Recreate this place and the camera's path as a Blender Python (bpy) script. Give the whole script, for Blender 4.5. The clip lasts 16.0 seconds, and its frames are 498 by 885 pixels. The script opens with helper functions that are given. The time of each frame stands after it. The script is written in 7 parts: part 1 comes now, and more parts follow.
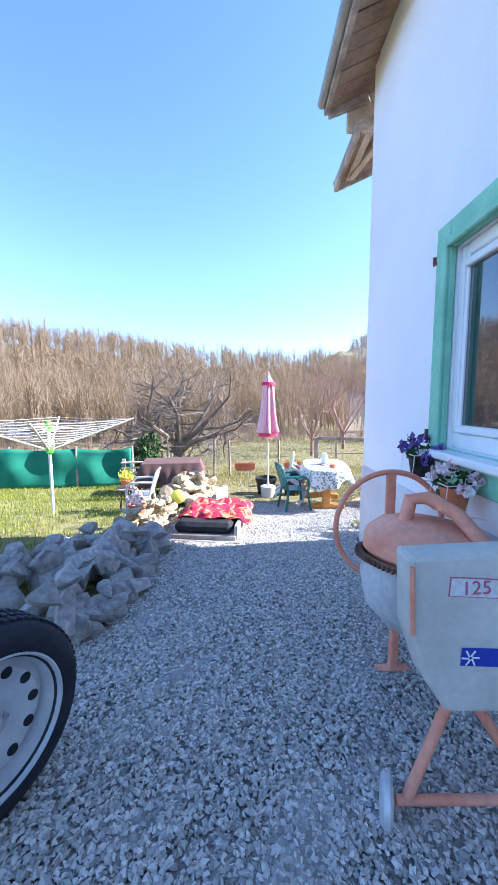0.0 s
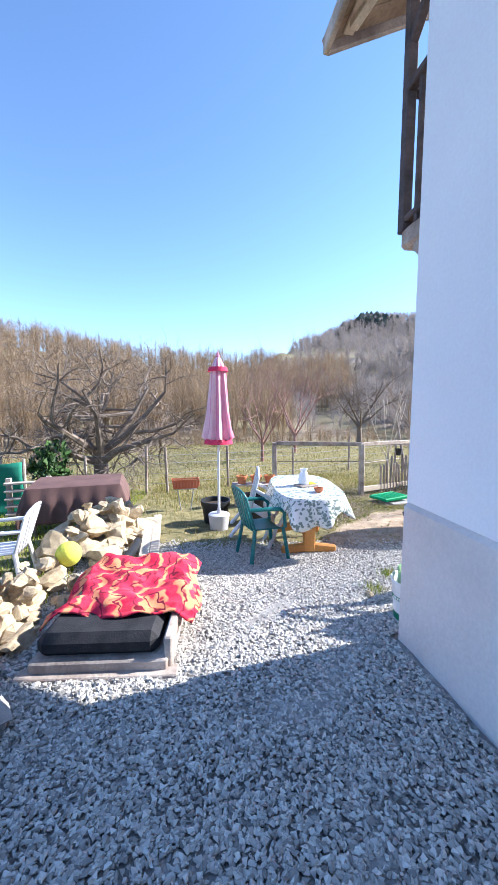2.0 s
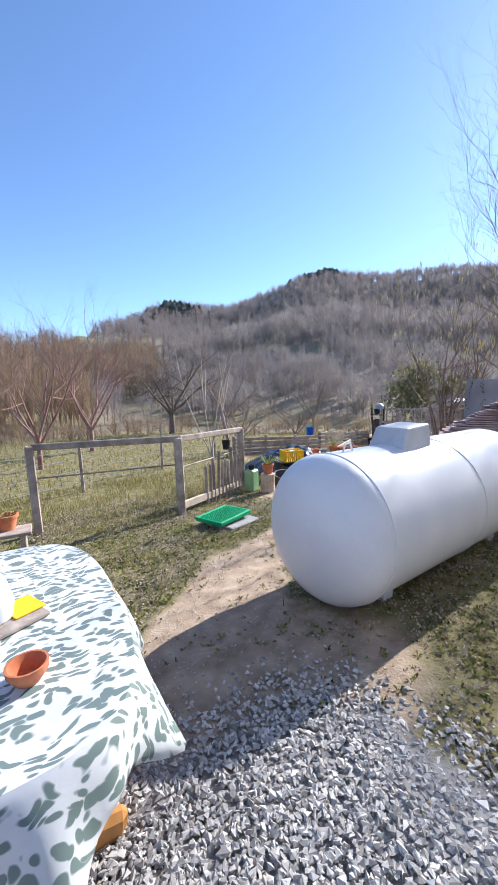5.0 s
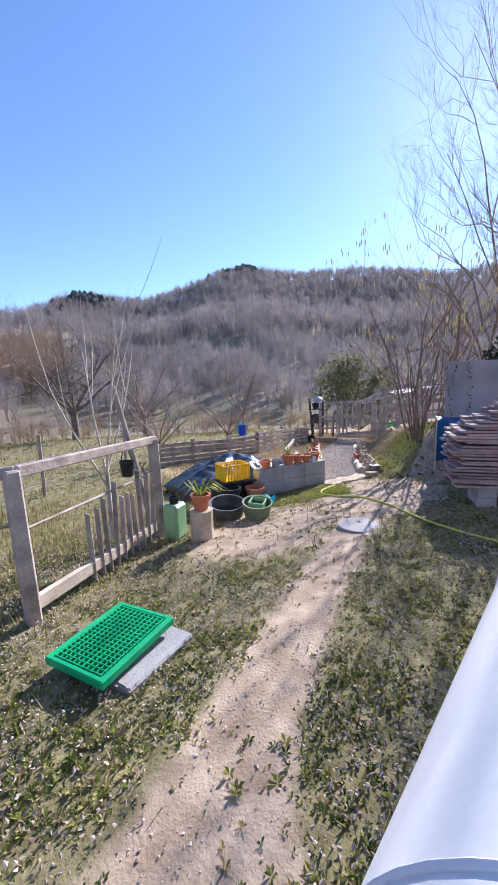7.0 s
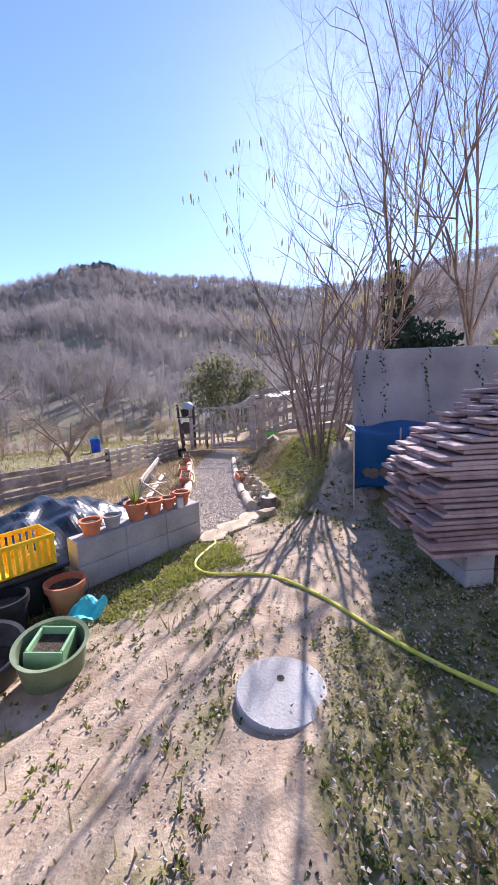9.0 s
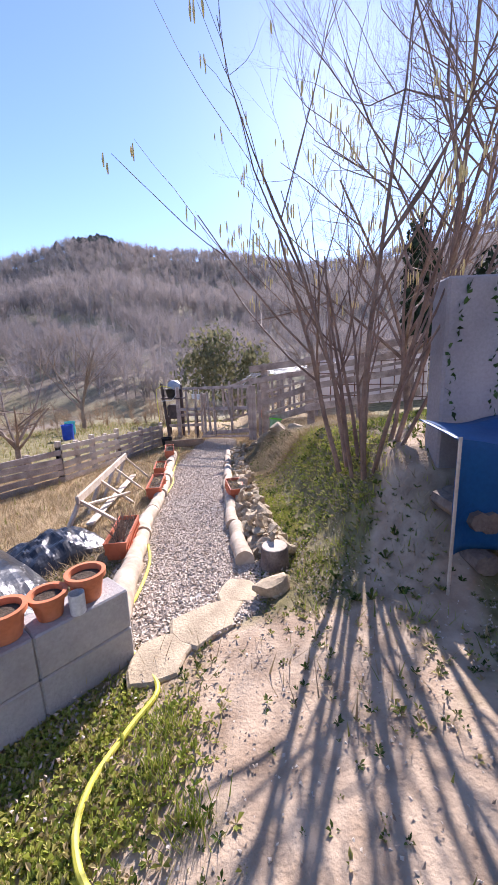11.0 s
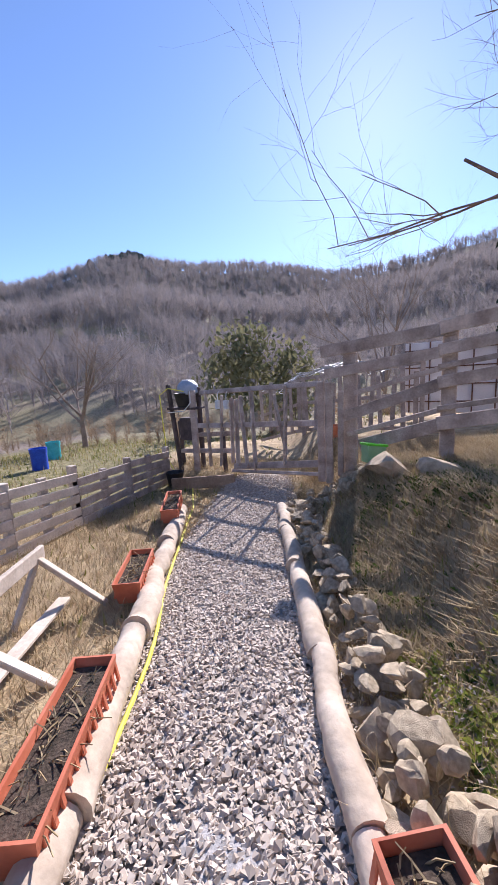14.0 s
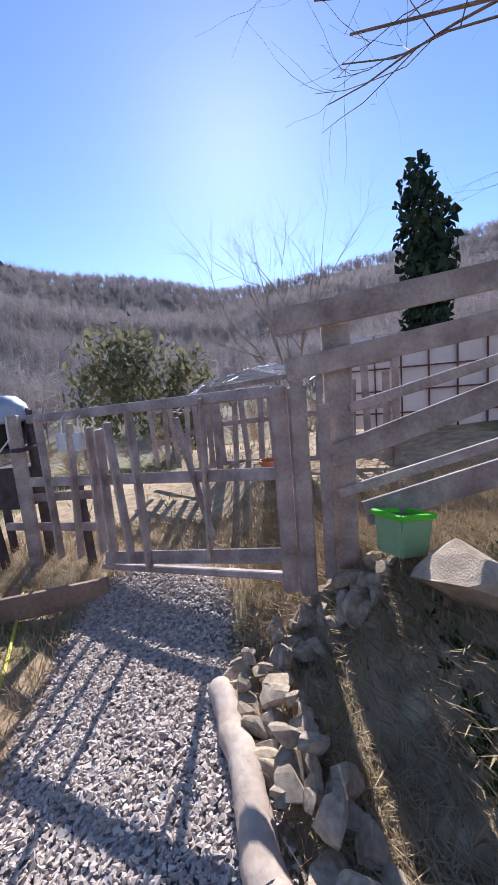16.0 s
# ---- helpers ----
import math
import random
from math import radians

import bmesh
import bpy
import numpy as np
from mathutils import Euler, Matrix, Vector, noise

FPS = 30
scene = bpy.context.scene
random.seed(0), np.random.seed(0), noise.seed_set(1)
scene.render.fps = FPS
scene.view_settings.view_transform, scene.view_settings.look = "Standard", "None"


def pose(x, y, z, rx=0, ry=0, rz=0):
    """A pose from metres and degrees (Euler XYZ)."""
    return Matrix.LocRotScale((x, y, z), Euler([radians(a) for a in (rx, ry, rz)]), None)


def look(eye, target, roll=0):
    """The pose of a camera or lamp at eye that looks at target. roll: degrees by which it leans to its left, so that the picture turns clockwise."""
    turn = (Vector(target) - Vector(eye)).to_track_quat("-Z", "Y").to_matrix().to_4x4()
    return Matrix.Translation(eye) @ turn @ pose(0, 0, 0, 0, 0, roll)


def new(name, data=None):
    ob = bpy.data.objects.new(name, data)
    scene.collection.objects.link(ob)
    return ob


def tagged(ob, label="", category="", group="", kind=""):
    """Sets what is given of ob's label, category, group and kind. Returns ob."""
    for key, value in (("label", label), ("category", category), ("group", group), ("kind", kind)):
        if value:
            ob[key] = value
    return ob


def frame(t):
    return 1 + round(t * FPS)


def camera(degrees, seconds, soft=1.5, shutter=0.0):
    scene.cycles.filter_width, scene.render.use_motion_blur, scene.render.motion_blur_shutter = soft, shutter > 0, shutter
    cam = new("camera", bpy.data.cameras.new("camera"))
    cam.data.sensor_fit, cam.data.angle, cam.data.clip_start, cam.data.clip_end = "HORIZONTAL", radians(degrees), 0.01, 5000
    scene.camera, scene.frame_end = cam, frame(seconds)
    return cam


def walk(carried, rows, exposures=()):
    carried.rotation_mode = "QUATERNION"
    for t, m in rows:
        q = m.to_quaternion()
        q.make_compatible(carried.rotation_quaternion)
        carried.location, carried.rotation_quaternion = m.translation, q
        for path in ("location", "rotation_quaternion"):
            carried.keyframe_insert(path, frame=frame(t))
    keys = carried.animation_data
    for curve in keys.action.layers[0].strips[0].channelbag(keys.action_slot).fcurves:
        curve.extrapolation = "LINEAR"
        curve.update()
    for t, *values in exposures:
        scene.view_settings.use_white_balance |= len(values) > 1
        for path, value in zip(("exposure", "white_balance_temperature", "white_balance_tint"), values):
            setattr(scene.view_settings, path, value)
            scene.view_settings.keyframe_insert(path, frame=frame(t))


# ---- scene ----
cam = camera(68.08, 16.0)
PATH = [
    (0.0, (0.000, 0.000, 1.624), 0.05, -6.22, 0.13),
    (0.5, (-0.042, 0.548, 1.578), -3.40, -5.70, 0.06),
    (1.0, (-0.052, 1.108, 1.547), -5.68, -5.62, 0.06),
    (1.5, (-0.044, 1.636, 1.543), -7.21, -5.65, 0.02),
    (2.0, (-0.008, 2.174, 1.512), -9.01, -5.99, 0.01),
    (2.5, (0.038, 2.634, 1.481), -11.65, -6.48, 0.21),
    (3.0, (0.172, 3.065, 1.465), -16.05, -7.26, 0.38),
    (3.5, (0.379, 3.545, 1.456), -22.25, -7.73, 0.50),
    (4.0, (0.614, 4.035, 1.393), -29.10, -7.80, 0.56),
    (4.2, (0.722, 4.225, 1.365), -31.83, -7.75, 0.65),
    (5.25, (1.500, 5.150, 1.280), -38.60, -8.05, 1.00),
    (6.3, (2.261, 6.312, 1.198), -44.28, -8.35, 1.41),
    (6.5, (2.435, 6.480, 1.191), -45.20, -8.40, 1.72),
    (7.0, (2.920, 6.881, 1.169), -49.07, -8.73, 1.84),
    (7.5, (3.382, 7.268, 1.141), -54.63, -9.10, 1.89),
    (8.0, (3.966, 7.539, 1.096), -60.81, -8.61, 1.91),
    (8.5, (4.562, 7.826, 1.067), -66.23, -8.09, 2.15),
    (8.7, (4.798, 7.935, 1.066), -67.99, -7.86, 2.10),
    (10.8, (6.997, 8.684, 0.967), -69.16, -11.11, 2.55),
    (11.0, (7.226, 8.789, 0.941), -68.24, -11.63, 2.15),
    (11.5, (7.711, 9.038, 0.971), -66.12, -12.18, 1.78),
    (12.0, (8.379, 9.379, 0.945), -63.80, -12.32, 2.35),
    (12.5, (8.976, 9.789, 0.823), -62.37, -12.20, 1.84),
    (13.0, (9.609, 10.138, 0.679), -61.29, -11.03, 3.15),
    (13.5, (10.188, 10.492, 0.602), -61.61, -10.62, 2.83),
    (14.0, (10.853, 10.823, 0.579), -63.96, -9.75, 3.12),
    (14.5, (11.526, 11.099, 0.559), -67.13, -8.59, 3.61),
    (15.0, (12.137, 11.416, 0.548), -72.11, -8.26, 4.03),
    (15.5, (12.740, 11.705, 0.535), -76.67, -8.18, 4.78),
    (16.0, (13.372, 11.914, 0.502), -80.58, -8.40, 4.95),
]
EXPOSURES = [(0.0, 1.95, 5600, 12), (2.0, 1.6, 5800, 10), (3.5, 1.15, 6050, 10), (4.2, 1.05, 6000, 10), (6.5, 1.05, 5650, 18), (8.0, 0.95, 5650, 20), (8.5, 1.15, 5750, 23), (11.0, 1.2, 6050, 24), (12.5, 1.0, 5950, 24), (14.0, 0.85, 5800, 22), (16.0, 0.8, 5600, 20)]
walk(cam, [(t, pose(*eye, 0, 0, yaw) @ pose(0, 0, 0, 90 + pitch) @ pose(0, 0, 0, 0, 0, -roll)) for t, eye, yaw, pitch, roll in PATH], EXPOSURES)

# ---- sky, sun ----
world = bpy.data.worlds.new("world")
scene.world = world
world.use_nodes = True
wn = world.node_tree.nodes
sky = wn.new("ShaderNodeTexSky")
sky.sky_type, sky.sun_disc = "NISHITA", False
SUN_EL, SUN_AZ = radians(32.1), radians(82.0)
sky.sun_elevation, sky.sun_rotation = SUN_EL, SUN_AZ
sky.altitude, sky.air_density, sky.dust_density, sky.ozone_density = 300, 0.85, 0.12, 2.9
world.node_tree.links.new(sky.outputs[0], wn["Background"].inputs[0])
wn["Background"].inputs[1].default_value = 0.12
sun = new("sun", bpy.data.lights.new("sun", "SUN"))
sun.data.energy, sun.data.angle, sun.data.color = 5.0, radians(0.5), (1.0, 0.94, 0.84)
sun_way = Vector((math.sin(SUN_AZ) * math.cos(SUN_EL), math.cos(SUN_AZ) * math.cos(SUN_EL), math.sin(SUN_EL)))
sun.matrix_world = look(sun_way * 60, (0, 0, 0))


# ---- materials ----
def surf(name, c1, c2, scale=4.0, fine=40.0, rough=0.85, bump=0.25, metal=0.0, vary=0.35, rnd=0.0, spec=0.3, stretch=(1, 1, 1), sheen=0.0):
    """A surface with coarse stains and fine grain between two colours."""
    m = bpy.data.materials.new(name)
    m.use_nodes = True
    n, l = m.node_tree.nodes, m.node_tree.links
    b = n["Principled BSDF"]
    co, mp = n.new("ShaderNodeTexCoord"), n.new("ShaderNodeMapping")
    mp.inputs["Scale"].default_value = stretch
    l.new(co.outputs["Object"], mp.inputs[0])
    big, small = n.new("ShaderNodeTexNoise"), n.new("ShaderNodeTexNoise")
    for t, s, d in ((big, scale, 5), (small, fine, 4)):
        t.inputs["Scale"].default_value, t.inputs["Detail"].default_value = s, d
        l.new(mp.outputs[0], t.inputs["Vector"])
    ramp = n.new("ShaderNodeValToRGB")
    ramp.color_ramp.elements[0].position, ramp.color_ramp.elements[1].position = 0.32, 0.68
    ramp.color_ramp.elements[0].color, ramp.color_ramp.elements[1].color = (*c1, 1), (*c2, 1)
    l.new(big.outputs[0], ramp.inputs[0])
    hsv, ma = n.new("ShaderNodeHueSaturation"), n.new("ShaderNodeMath")
    ma.operation = "MULTIPLY_ADD"
    ma.inputs[1].default_value, ma.inputs[2].default_value = 2 * vary, 1 - vary
    l.new(small.outputs[0], ma.inputs[0])
    last = ma.outputs[0]
    if rnd:
        info, mb = n.new("ShaderNodeObjectInfo"), n.new("ShaderNodeMath")
        mb.operation = "MULTIPLY_ADD"
        mb.inputs[1].default_value = rnd
        l.new(info.outputs["Random"], mb.inputs[0])
        l.new(last, mb.inputs[2])
        last = mb.outputs[0]
    l.new(last, hsv.inputs["Value"])
    l.new(ramp.outputs[0], hsv.inputs["Color"])
    l.new(hsv.outputs[0], b.inputs["Base Color"])
    b.inputs["Roughness"].default_value, b.inputs["Metallic"].default_value = rough, metal
    b.inputs["Specular IOR Level"].default_value = spec
    if bump:
        bp = n.new("ShaderNodeBump")
        bp.inputs["Strength"].default_value, bp.inputs["Distance"].default_value = bump, 0.01
        l.new(small.outputs[0], bp.inputs["Height"])
        l.new(bp.outputs[0], b.inputs["Normal"])
    return m


def island(name, cols, rough=0.9, transl=0.0):
    """Loose small pieces, each with its own colour out of a range."""
    m = bpy.data.materials.new(name)
    m.use_nodes = True
    n, l = m.node_tree.nodes, m.node_tree.links
    b = n["Principled BSDF"]
    geo, ramp = n.new("ShaderNodeNewGeometry"), n.new("ShaderNodeValToRGB")
    l.new(geo.outputs["Random Per Island"], ramp.inputs[0])
    while len(ramp.color_ramp.elements) < len(cols):
        ramp.color_ramp.elements.new(0.5)
    for i, c in enumerate(cols):
        ramp.color_ramp.elements[i].position = i / (len(cols) - 1)
        ramp.color_ramp.elements[i].color = (*c, 1)
    l.new(ramp.outputs[0], b.inputs["Base Color"])
    b.inputs["Roughness"].default_value = rough
    b.inputs["Specular IOR Level"].default_value = 0.25
    if transl:
        t, mix = n.new("ShaderNodeBsdfTranslucent"), n.new("ShaderNodeMixShader")
        l.new(ramp.outputs[0], t.inputs[0])
        mix.inputs[0].default_value = transl
        l.new(b.outputs[0], mix.inputs[1])
        l.new(t.outputs[0], mix.inputs[2])
        l.new(mix.outputs[0], n["Material Output"].inputs[0])
    return m


PLASTER = surf("white_plaster", (0.82, 0.82, 0.85), (0.89, 0.89, 0.90), 0.8, 60, 0.9, 0.35, vary=0.06)
PLINTH = surf("plinth_render", (0.62, 0.56, 0.53), (0.77, 0.72, 0.69), 1.2, 50, 0.95, 0.5, vary=0.12)
OLDWOOD = surf("old_wood", (0.20, 0.13, 0.085), (0.36, 0.26, 0.18), 3, 30, 0.85, 0.5, vary=0.4, stretch=(1, 1, 1), rnd=0.3)
GREYWOOD = surf("weathered_grey_wood", (0.21, 0.165, 0.14), (0.42, 0.35, 0.30), 5, 45, 0.9, 0.5, vary=0.4, rnd=0.35)
PALEWOOD = surf("bleached_wood", (0.42, 0.34, 0.26), (0.62, 0.53, 0.43), 4, 40, 0.85, 0.4, vary=0.3, rnd=0.2)
DARKWOOD = surf("dark_stained_wood", (0.05, 0.04, 0.04), (0.12, 0.09, 0.085), 6, 40, 0.8, 0.4, vary=0.4)
PINE = surf("varnished_pine", (0.50, 0.20, 0.05), (0.62, 0.30, 0.09), 3, 30, 0.5, 0.15, vary=0.2)
LOG = surf("peeled_log", (0.36, 0.28, 0.20), (0.58, 0.48, 0.37), 3, 22, 0.85, 0.5, vary=0.35, rnd=0.2)
BARK = surf("grey_bark", (0.13, 0.10, 0.085), (0.26, 0.21, 0.17), 6, 50, 0.95, 0.6, vary=0.4)
HAZELBARK = surf("hazel_bark", (0.14, 0.09, 0.07), (0.30, 0.21, 0.16), 5, 50, 0.8, 0.4, vary=0.35)
REDTWIG = surf("reddish_twigs", (0.25, 0.13, 0.11), (0.38, 0.24, 0.20), 5, 50, 0.9, 0.2)
TWIG = surf("bare_twigs", (0.22, 0.16, 0.12), (0.36, 0.28, 0.22), 3, 30, 0.95, 0.2)
STONE = surf("limestone", (0.30, 0.235, 0.155), (0.50, 0.40, 0.27), 6, 60, 0.9, 0.6, vary=0.25, rnd=0.2)
GREYSTONE = surf("grey_fieldstone", (0.24, 0.22, 0.205), (0.42, 0.38, 0.345), 6, 60, 0.9, 0.6, vary=0.25, rnd=0.25)
CONCRETE = surf("concrete", (0.30, 0.28, 0.27), (0.46, 0.44, 0.42), 2.5, 60, 0.95, 0.4, vary=0.2)
WALLCON = surf("stained_concrete", (0.24, 0.225, 0.235), (0.44, 0.41, 0.41), 1.3, 50, 0.95, 0.4, vary=0.2)
TERRA = surf("terracotta", (0.46, 0.14, 0.06), (0.58, 0.22, 0.11), 6, 50, 0.8, 0.2, vary=0.15, rnd=0.15)
PLANTER = surf("terracotta_plastic", (0.50, 0.13, 0.06), (0.60, 0.20, 0.11), 5, 50, 0.6, 0.1, vary=0.12)
SOIL = surf("potting_soil", (0.04, 0.03, 0.02), (0.10, 0.07, 0.05), 20, 80, 1.0, 0.8, vary=0.4)
TANKWHITE = surf("white_tank_paint", (0.74, 0.74, 0.74), (0.82, 0.81, 0.80), 2.5, 70, 0.38, 0.03, vary=0.05, spec=0.5)
GREYPAINT = surf("grey_paint", (0.50, 0.50, 0.51), (0.62, 0.62, 0.62), 5, 60, 0.5, 0.1, vary=0.1)
MINT = surf("mint_green_paint", (0.22, 0.52, 0.36), (0.32, 0.64, 0.47), 5, 60, 0.6, 0.2, vary=0.12)
WHITEPVC = surf("white_pvc", (0.78, 0.78, 0.80), (0.84, 0.84, 0.84), 5, 60, 0.35, 0.02, vary=0.04, spec=0.5)
ORANGE = surf("worn_orange_paint", (0.68, 0.24, 0.14), (0.80, 0.39, 0.27), 4, 30, 0.6, 0.15, vary=0.22)
DRUMGREY = surf("cement_splashed_steel", (0.36, 0.35, 0.35), (0.66, 0.64, 0.62), 3, 30, 0.85, 0.35, vary=0.25)
HOUSING = surf("dusty_grey_housing", (0.48, 0.46, 0.41), (0.60, 0.58, 0.52), 4, 40, 0.7, 0.12, vary=0.12)
RUSTY = surf("rusty_iron", (0.10, 0.05, 0.035), (0.22, 0.11, 0.07), 8, 60, 0.9, 0.5, vary=0.4)
RUBBER = surf("black_rubber", (0.016, 0.017, 0.022), (0.035, 0.036, 0.045), 8, 70, 0.75, 0.2)
OLDTYRE = surf("dusty_tyre", (0.52, 0.45, 0.34), (0.66, 0.58, 0.46), 8, 60, 0.9, 0.2)
STEEL = surf("grey_steel_rim", (0.55, 0.55, 0.56), (0.70, 0.70, 0.70), 6, 60, 0.45, 0.1, vary=0.12, metal=0.3)
BLACK = surf("black_plastic", (0.012, 0.012, 0.014), (0.03, 0.03, 0.032), 6, 40, 0.5, 0.1)
BLACKFOIL = surf("black_foil", (0.012, 0.013, 0.016), (0.03, 0.03, 0.035), 6, 40, 0.28, 0.2, spec=0.6)
CUSHION = surf("black_cushion", (0.015, 0.015, 0.018), (0.035, 0.033, 0.036), 10, 90, 0.8, 0.3)
GREENCHAIR = surf("dark_green_resin", (0.004, 0.105, 0.11), (0.008, 0.16, 0.16), 4, 40, 0.4, 0.03, vary=0.12, spec=0.5)
GREYCHAIR = surf("white_grey_resin", (0.50, 0.48, 0.50), (0.66, 0.64, 0.65), 3, 40, 0.45, 0.03, vary=0.1, spec=0.5)
PINK = surf("pink_canvas", (0.62, 0.20, 0.30), (0.72, 0.28, 0.38), 5, 60, 0.9, 0.2, vary=0.1)
PALEPINK = surf("pale_pink_canvas", (0.74, 0.46, 0.53), (0.82, 0.55, 0.60), 5, 60, 0.9, 0.2, vary=0.1)
CRIMSON = surf("crimson_trim", (0.55, 0.03, 0.09), (0.66, 0.06, 0.13), 5, 60, 0.9, 0.2, vary=0.1)
BROWNCLOTH = surf("brown_cover", (0.10, 0.055, 0.05), (0.16, 0.09, 0.08), 3, 60, 0.8, 0.2, vary=0.15)
REDCLOTH = surf("red_orange_throw", (0.46, 0.003, 0.04), (0.74, 0.05, 0.09), 9, 70, 0.9, 0.3, vary=0.2)


def throw_pattern():
    """Orange and dark scrolls printed over the red cloth."""
    n, l = REDCLOTH.node_tree.nodes, REDCLOTH.node_tree.links
    b = n["Principled BSDF"]
    last, co = b.inputs["Base Color"].links[0].from_socket, n.new("ShaderNodeTexCoord")
    for sc, dist, colour, lo, hi in ((1.5, 16.0, (0.80, 0.30, 0.14, 1), 0.72, 0.95), (2.3, 20.0, (0.20, 0.01, 0.03, 1), 0.90, 0.97)):
        w, r, x = n.new("ShaderNodeTexWave"), n.new("ShaderNodeMapRange"), n.new("ShaderNodeMix")
        w.inputs["Scale"].default_value, w.inputs["Distortion"].default_value, w.inputs["Detail"].default_value, w.inputs["Detail Scale"].default_value = sc, dist, 3, 1.6
        r.inputs[1].default_value, r.inputs[2].default_value = lo, hi
        x.data_type = "RGBA"
        l.new(co.outputs["Object"], w.inputs["Vector"])
        l.new(w.outputs["Fac"], r.inputs[0])
        l.new(r.outputs[0], x.inputs[0])
        l.new(last, x.inputs[6])
        x.inputs[7].default_value = colour
        last = x.outputs[2]
    l.new(last, b.inputs["Base Color"])


throw_pattern()
GREENNET = surf("green_shade_net", (0.01, 0.14, 0.09), (0.03, 0.24, 0.16), 1.5, 80, 0.8, 0.3, vary=0.25)
GREENPLASTIC = surf("bright_green_plastic", (0.01, 0.36, 0.13), (0.02, 0.46, 0.18), 4, 50, 0.45, 0.05, vary=0.12)
LIME = surf("lime_plastic", (0.10, 0.55, 0.02), (0.16, 0.68, 0.04), 4, 50, 0.45, 0.05, vary=0.1)
PALEGREEN = surf("pale_green_plastic", (0.22, 0.40, 0.20), (0.32, 0.50, 0.28), 4, 50, 0.5, 0.05, vary=0.1)
YELLOW = surf("yellow_plastic", (0.85, 0.50, 0.01), (0.90, 0.58, 0.02), 4, 50, 0.5, 0.05, vary=0.08)
HOSE = surf("yellow_hose", (0.62, 0.55, 0.06), (0.74, 0.68, 0.12), 10, 50, 0.5, 0.05, vary=0.1)
TARP = surf("blue_tarp", (0.008, 0.07, 0.20), (0.018, 0.12, 0.30), 3, 40, 0.5, 0.2, vary=0.2)
BOARD = surf("reddish_board", (0.26, 0.165, 0.15), (0.44, 0.32, 0.295), 4, 40, 0.85, 0.3, vary=0.3, rnd=0.35)
WHITEPAINT = surf("white_metal", (0.66, 0.66, 0.66), (0.78, 0.78, 0.78), 5, 60, 0.5, 0.05, vary=0.1)
ZINC = surf("zinc", (0.30, 0.31, 0.33), (0.46, 0.47, 0.48), 6, 60, 0.5, 0.1, metal=0.6, vary=0.2)
DARKZINC = surf("dull_dark_zinc", (0.06, 0.06, 0.06), (0.16, 0.155, 0.15), 6, 60, 0.7, 0.2, metal=0.2, vary=0.25)
OLIVETUB = surf("grey_green_plastic", (0.13, 0.17, 0.09), (0.22, 0.26, 0.15), 6, 60, 0.7, 0.1, vary=0.2)
TIN = surf("white_cup", (0.55, 0.56, 0.55), (0.68, 0.68, 0.66), 6, 60, 0.6, 0.1)
BLUEPLASTIC = surf("blue_plastic", (0.02, 0.06, 0.40), (0.03, 0.10, 0.55), 6, 60, 0.5, 0.1)
TEAL = surf("teal_plastic", (0.05, 0.42, 0.45), (0.10, 0.55, 0.58), 6, 60, 0.5, 0.1)
REDPRINT = surf("red_print", (0.42, 0.10, 0.16), (0.50, 0.14, 0.20), 6, 60, 0.6, 0.0)
BLUEPRINT = surf("blue_print", (0.02, 0.035, 0.30), (0.03, 0.05, 0.38), 6, 60, 0.5, 0.0)
GREENPRINT = surf("green_print", (0.01, 0.16, 0.09), (0.02, 0.22, 0.12), 6, 60, 0.5, 0.0)
CATKIN = surf("yellow_catkin", (0.60, 0.48, 0.20), (0.74, 0.62, 0.32), 10, 60, 0.9, 0.2)
IVY = island("ivy_leaves", [(0.012, 0.03, 0.008), (0.03, 0.07, 0.015), (0.06, 0.12, 0.03)], 0.6)
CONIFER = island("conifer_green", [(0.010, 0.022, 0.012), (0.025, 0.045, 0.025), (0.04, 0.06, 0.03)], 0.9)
# Paler, greyer copy of CONIFER: distance haze put into the colour.
HAZEDCONIFER = island("hazed_conifer_green", [(0.035, 0.05, 0.045), (0.06, 0.08, 0.07), (0.09, 0.11, 0.09)], 0.9, 0.3)
OLIVE = island("olive_leaves", [(0.12, 0.13, 0.07), (0.20, 0.19, 0.10), (0.27, 0.24, 0.13)], 0.9, 0.35)
GRASS = island("grass_blades", [(0.12, 0.17, 0.02), (0.23, 0.29, 0.035), (0.34, 0.36, 0.065), (0.42, 0.37, 0.12)], 0.8, 0.35)
MEADOW = island("meadow_blades", [(0.13, 0.15, 0.03), (0.24, 0.24, 0.06), (0.36, 0.31, 0.12), (0.44, 0.35, 0.18), (0.26, 0.19, 0.11)], 0.85, 0.3)
WEED = island("weed_leaves", [(0.10, 0.13, 0.03), (0.22, 0.25, 0.05), (0.38, 0.38, 0.10), (0.42, 0.33, 0.18), (0.30, 0.22, 0.13)], 0.9, 0.35)
DARKWEED = island("dark_weed_leaves", [(0.03, 0.055, 0.015), (0.07, 0.11, 0.025), (0.13, 0.17, 0.04), (0.22, 0.21, 0.08)], 0.9, 0.3)
BANKLEAF = island("bank_leaves", [(0.16, 0.21, 0.04), (0.32, 0.36, 0.06), (0.46, 0.48, 0.10), (0.48, 0.43, 0.15), (0.40, 0.31, 0.17)], 0.9, 0.3)
STRAW = island("dry_straw", [(0.34, 0.25, 0.13), (0.50, 0.39, 0.22), (0.24, 0.17, 0.10)], 0.9, 0.2)
LITTER = island("dead_leaves", [(0.22, 0.15, 0.10), (0.40, 0.31, 0.23), (0.52, 0.44, 0.36), (0.28, 0.21, 0.16)], 0.9)
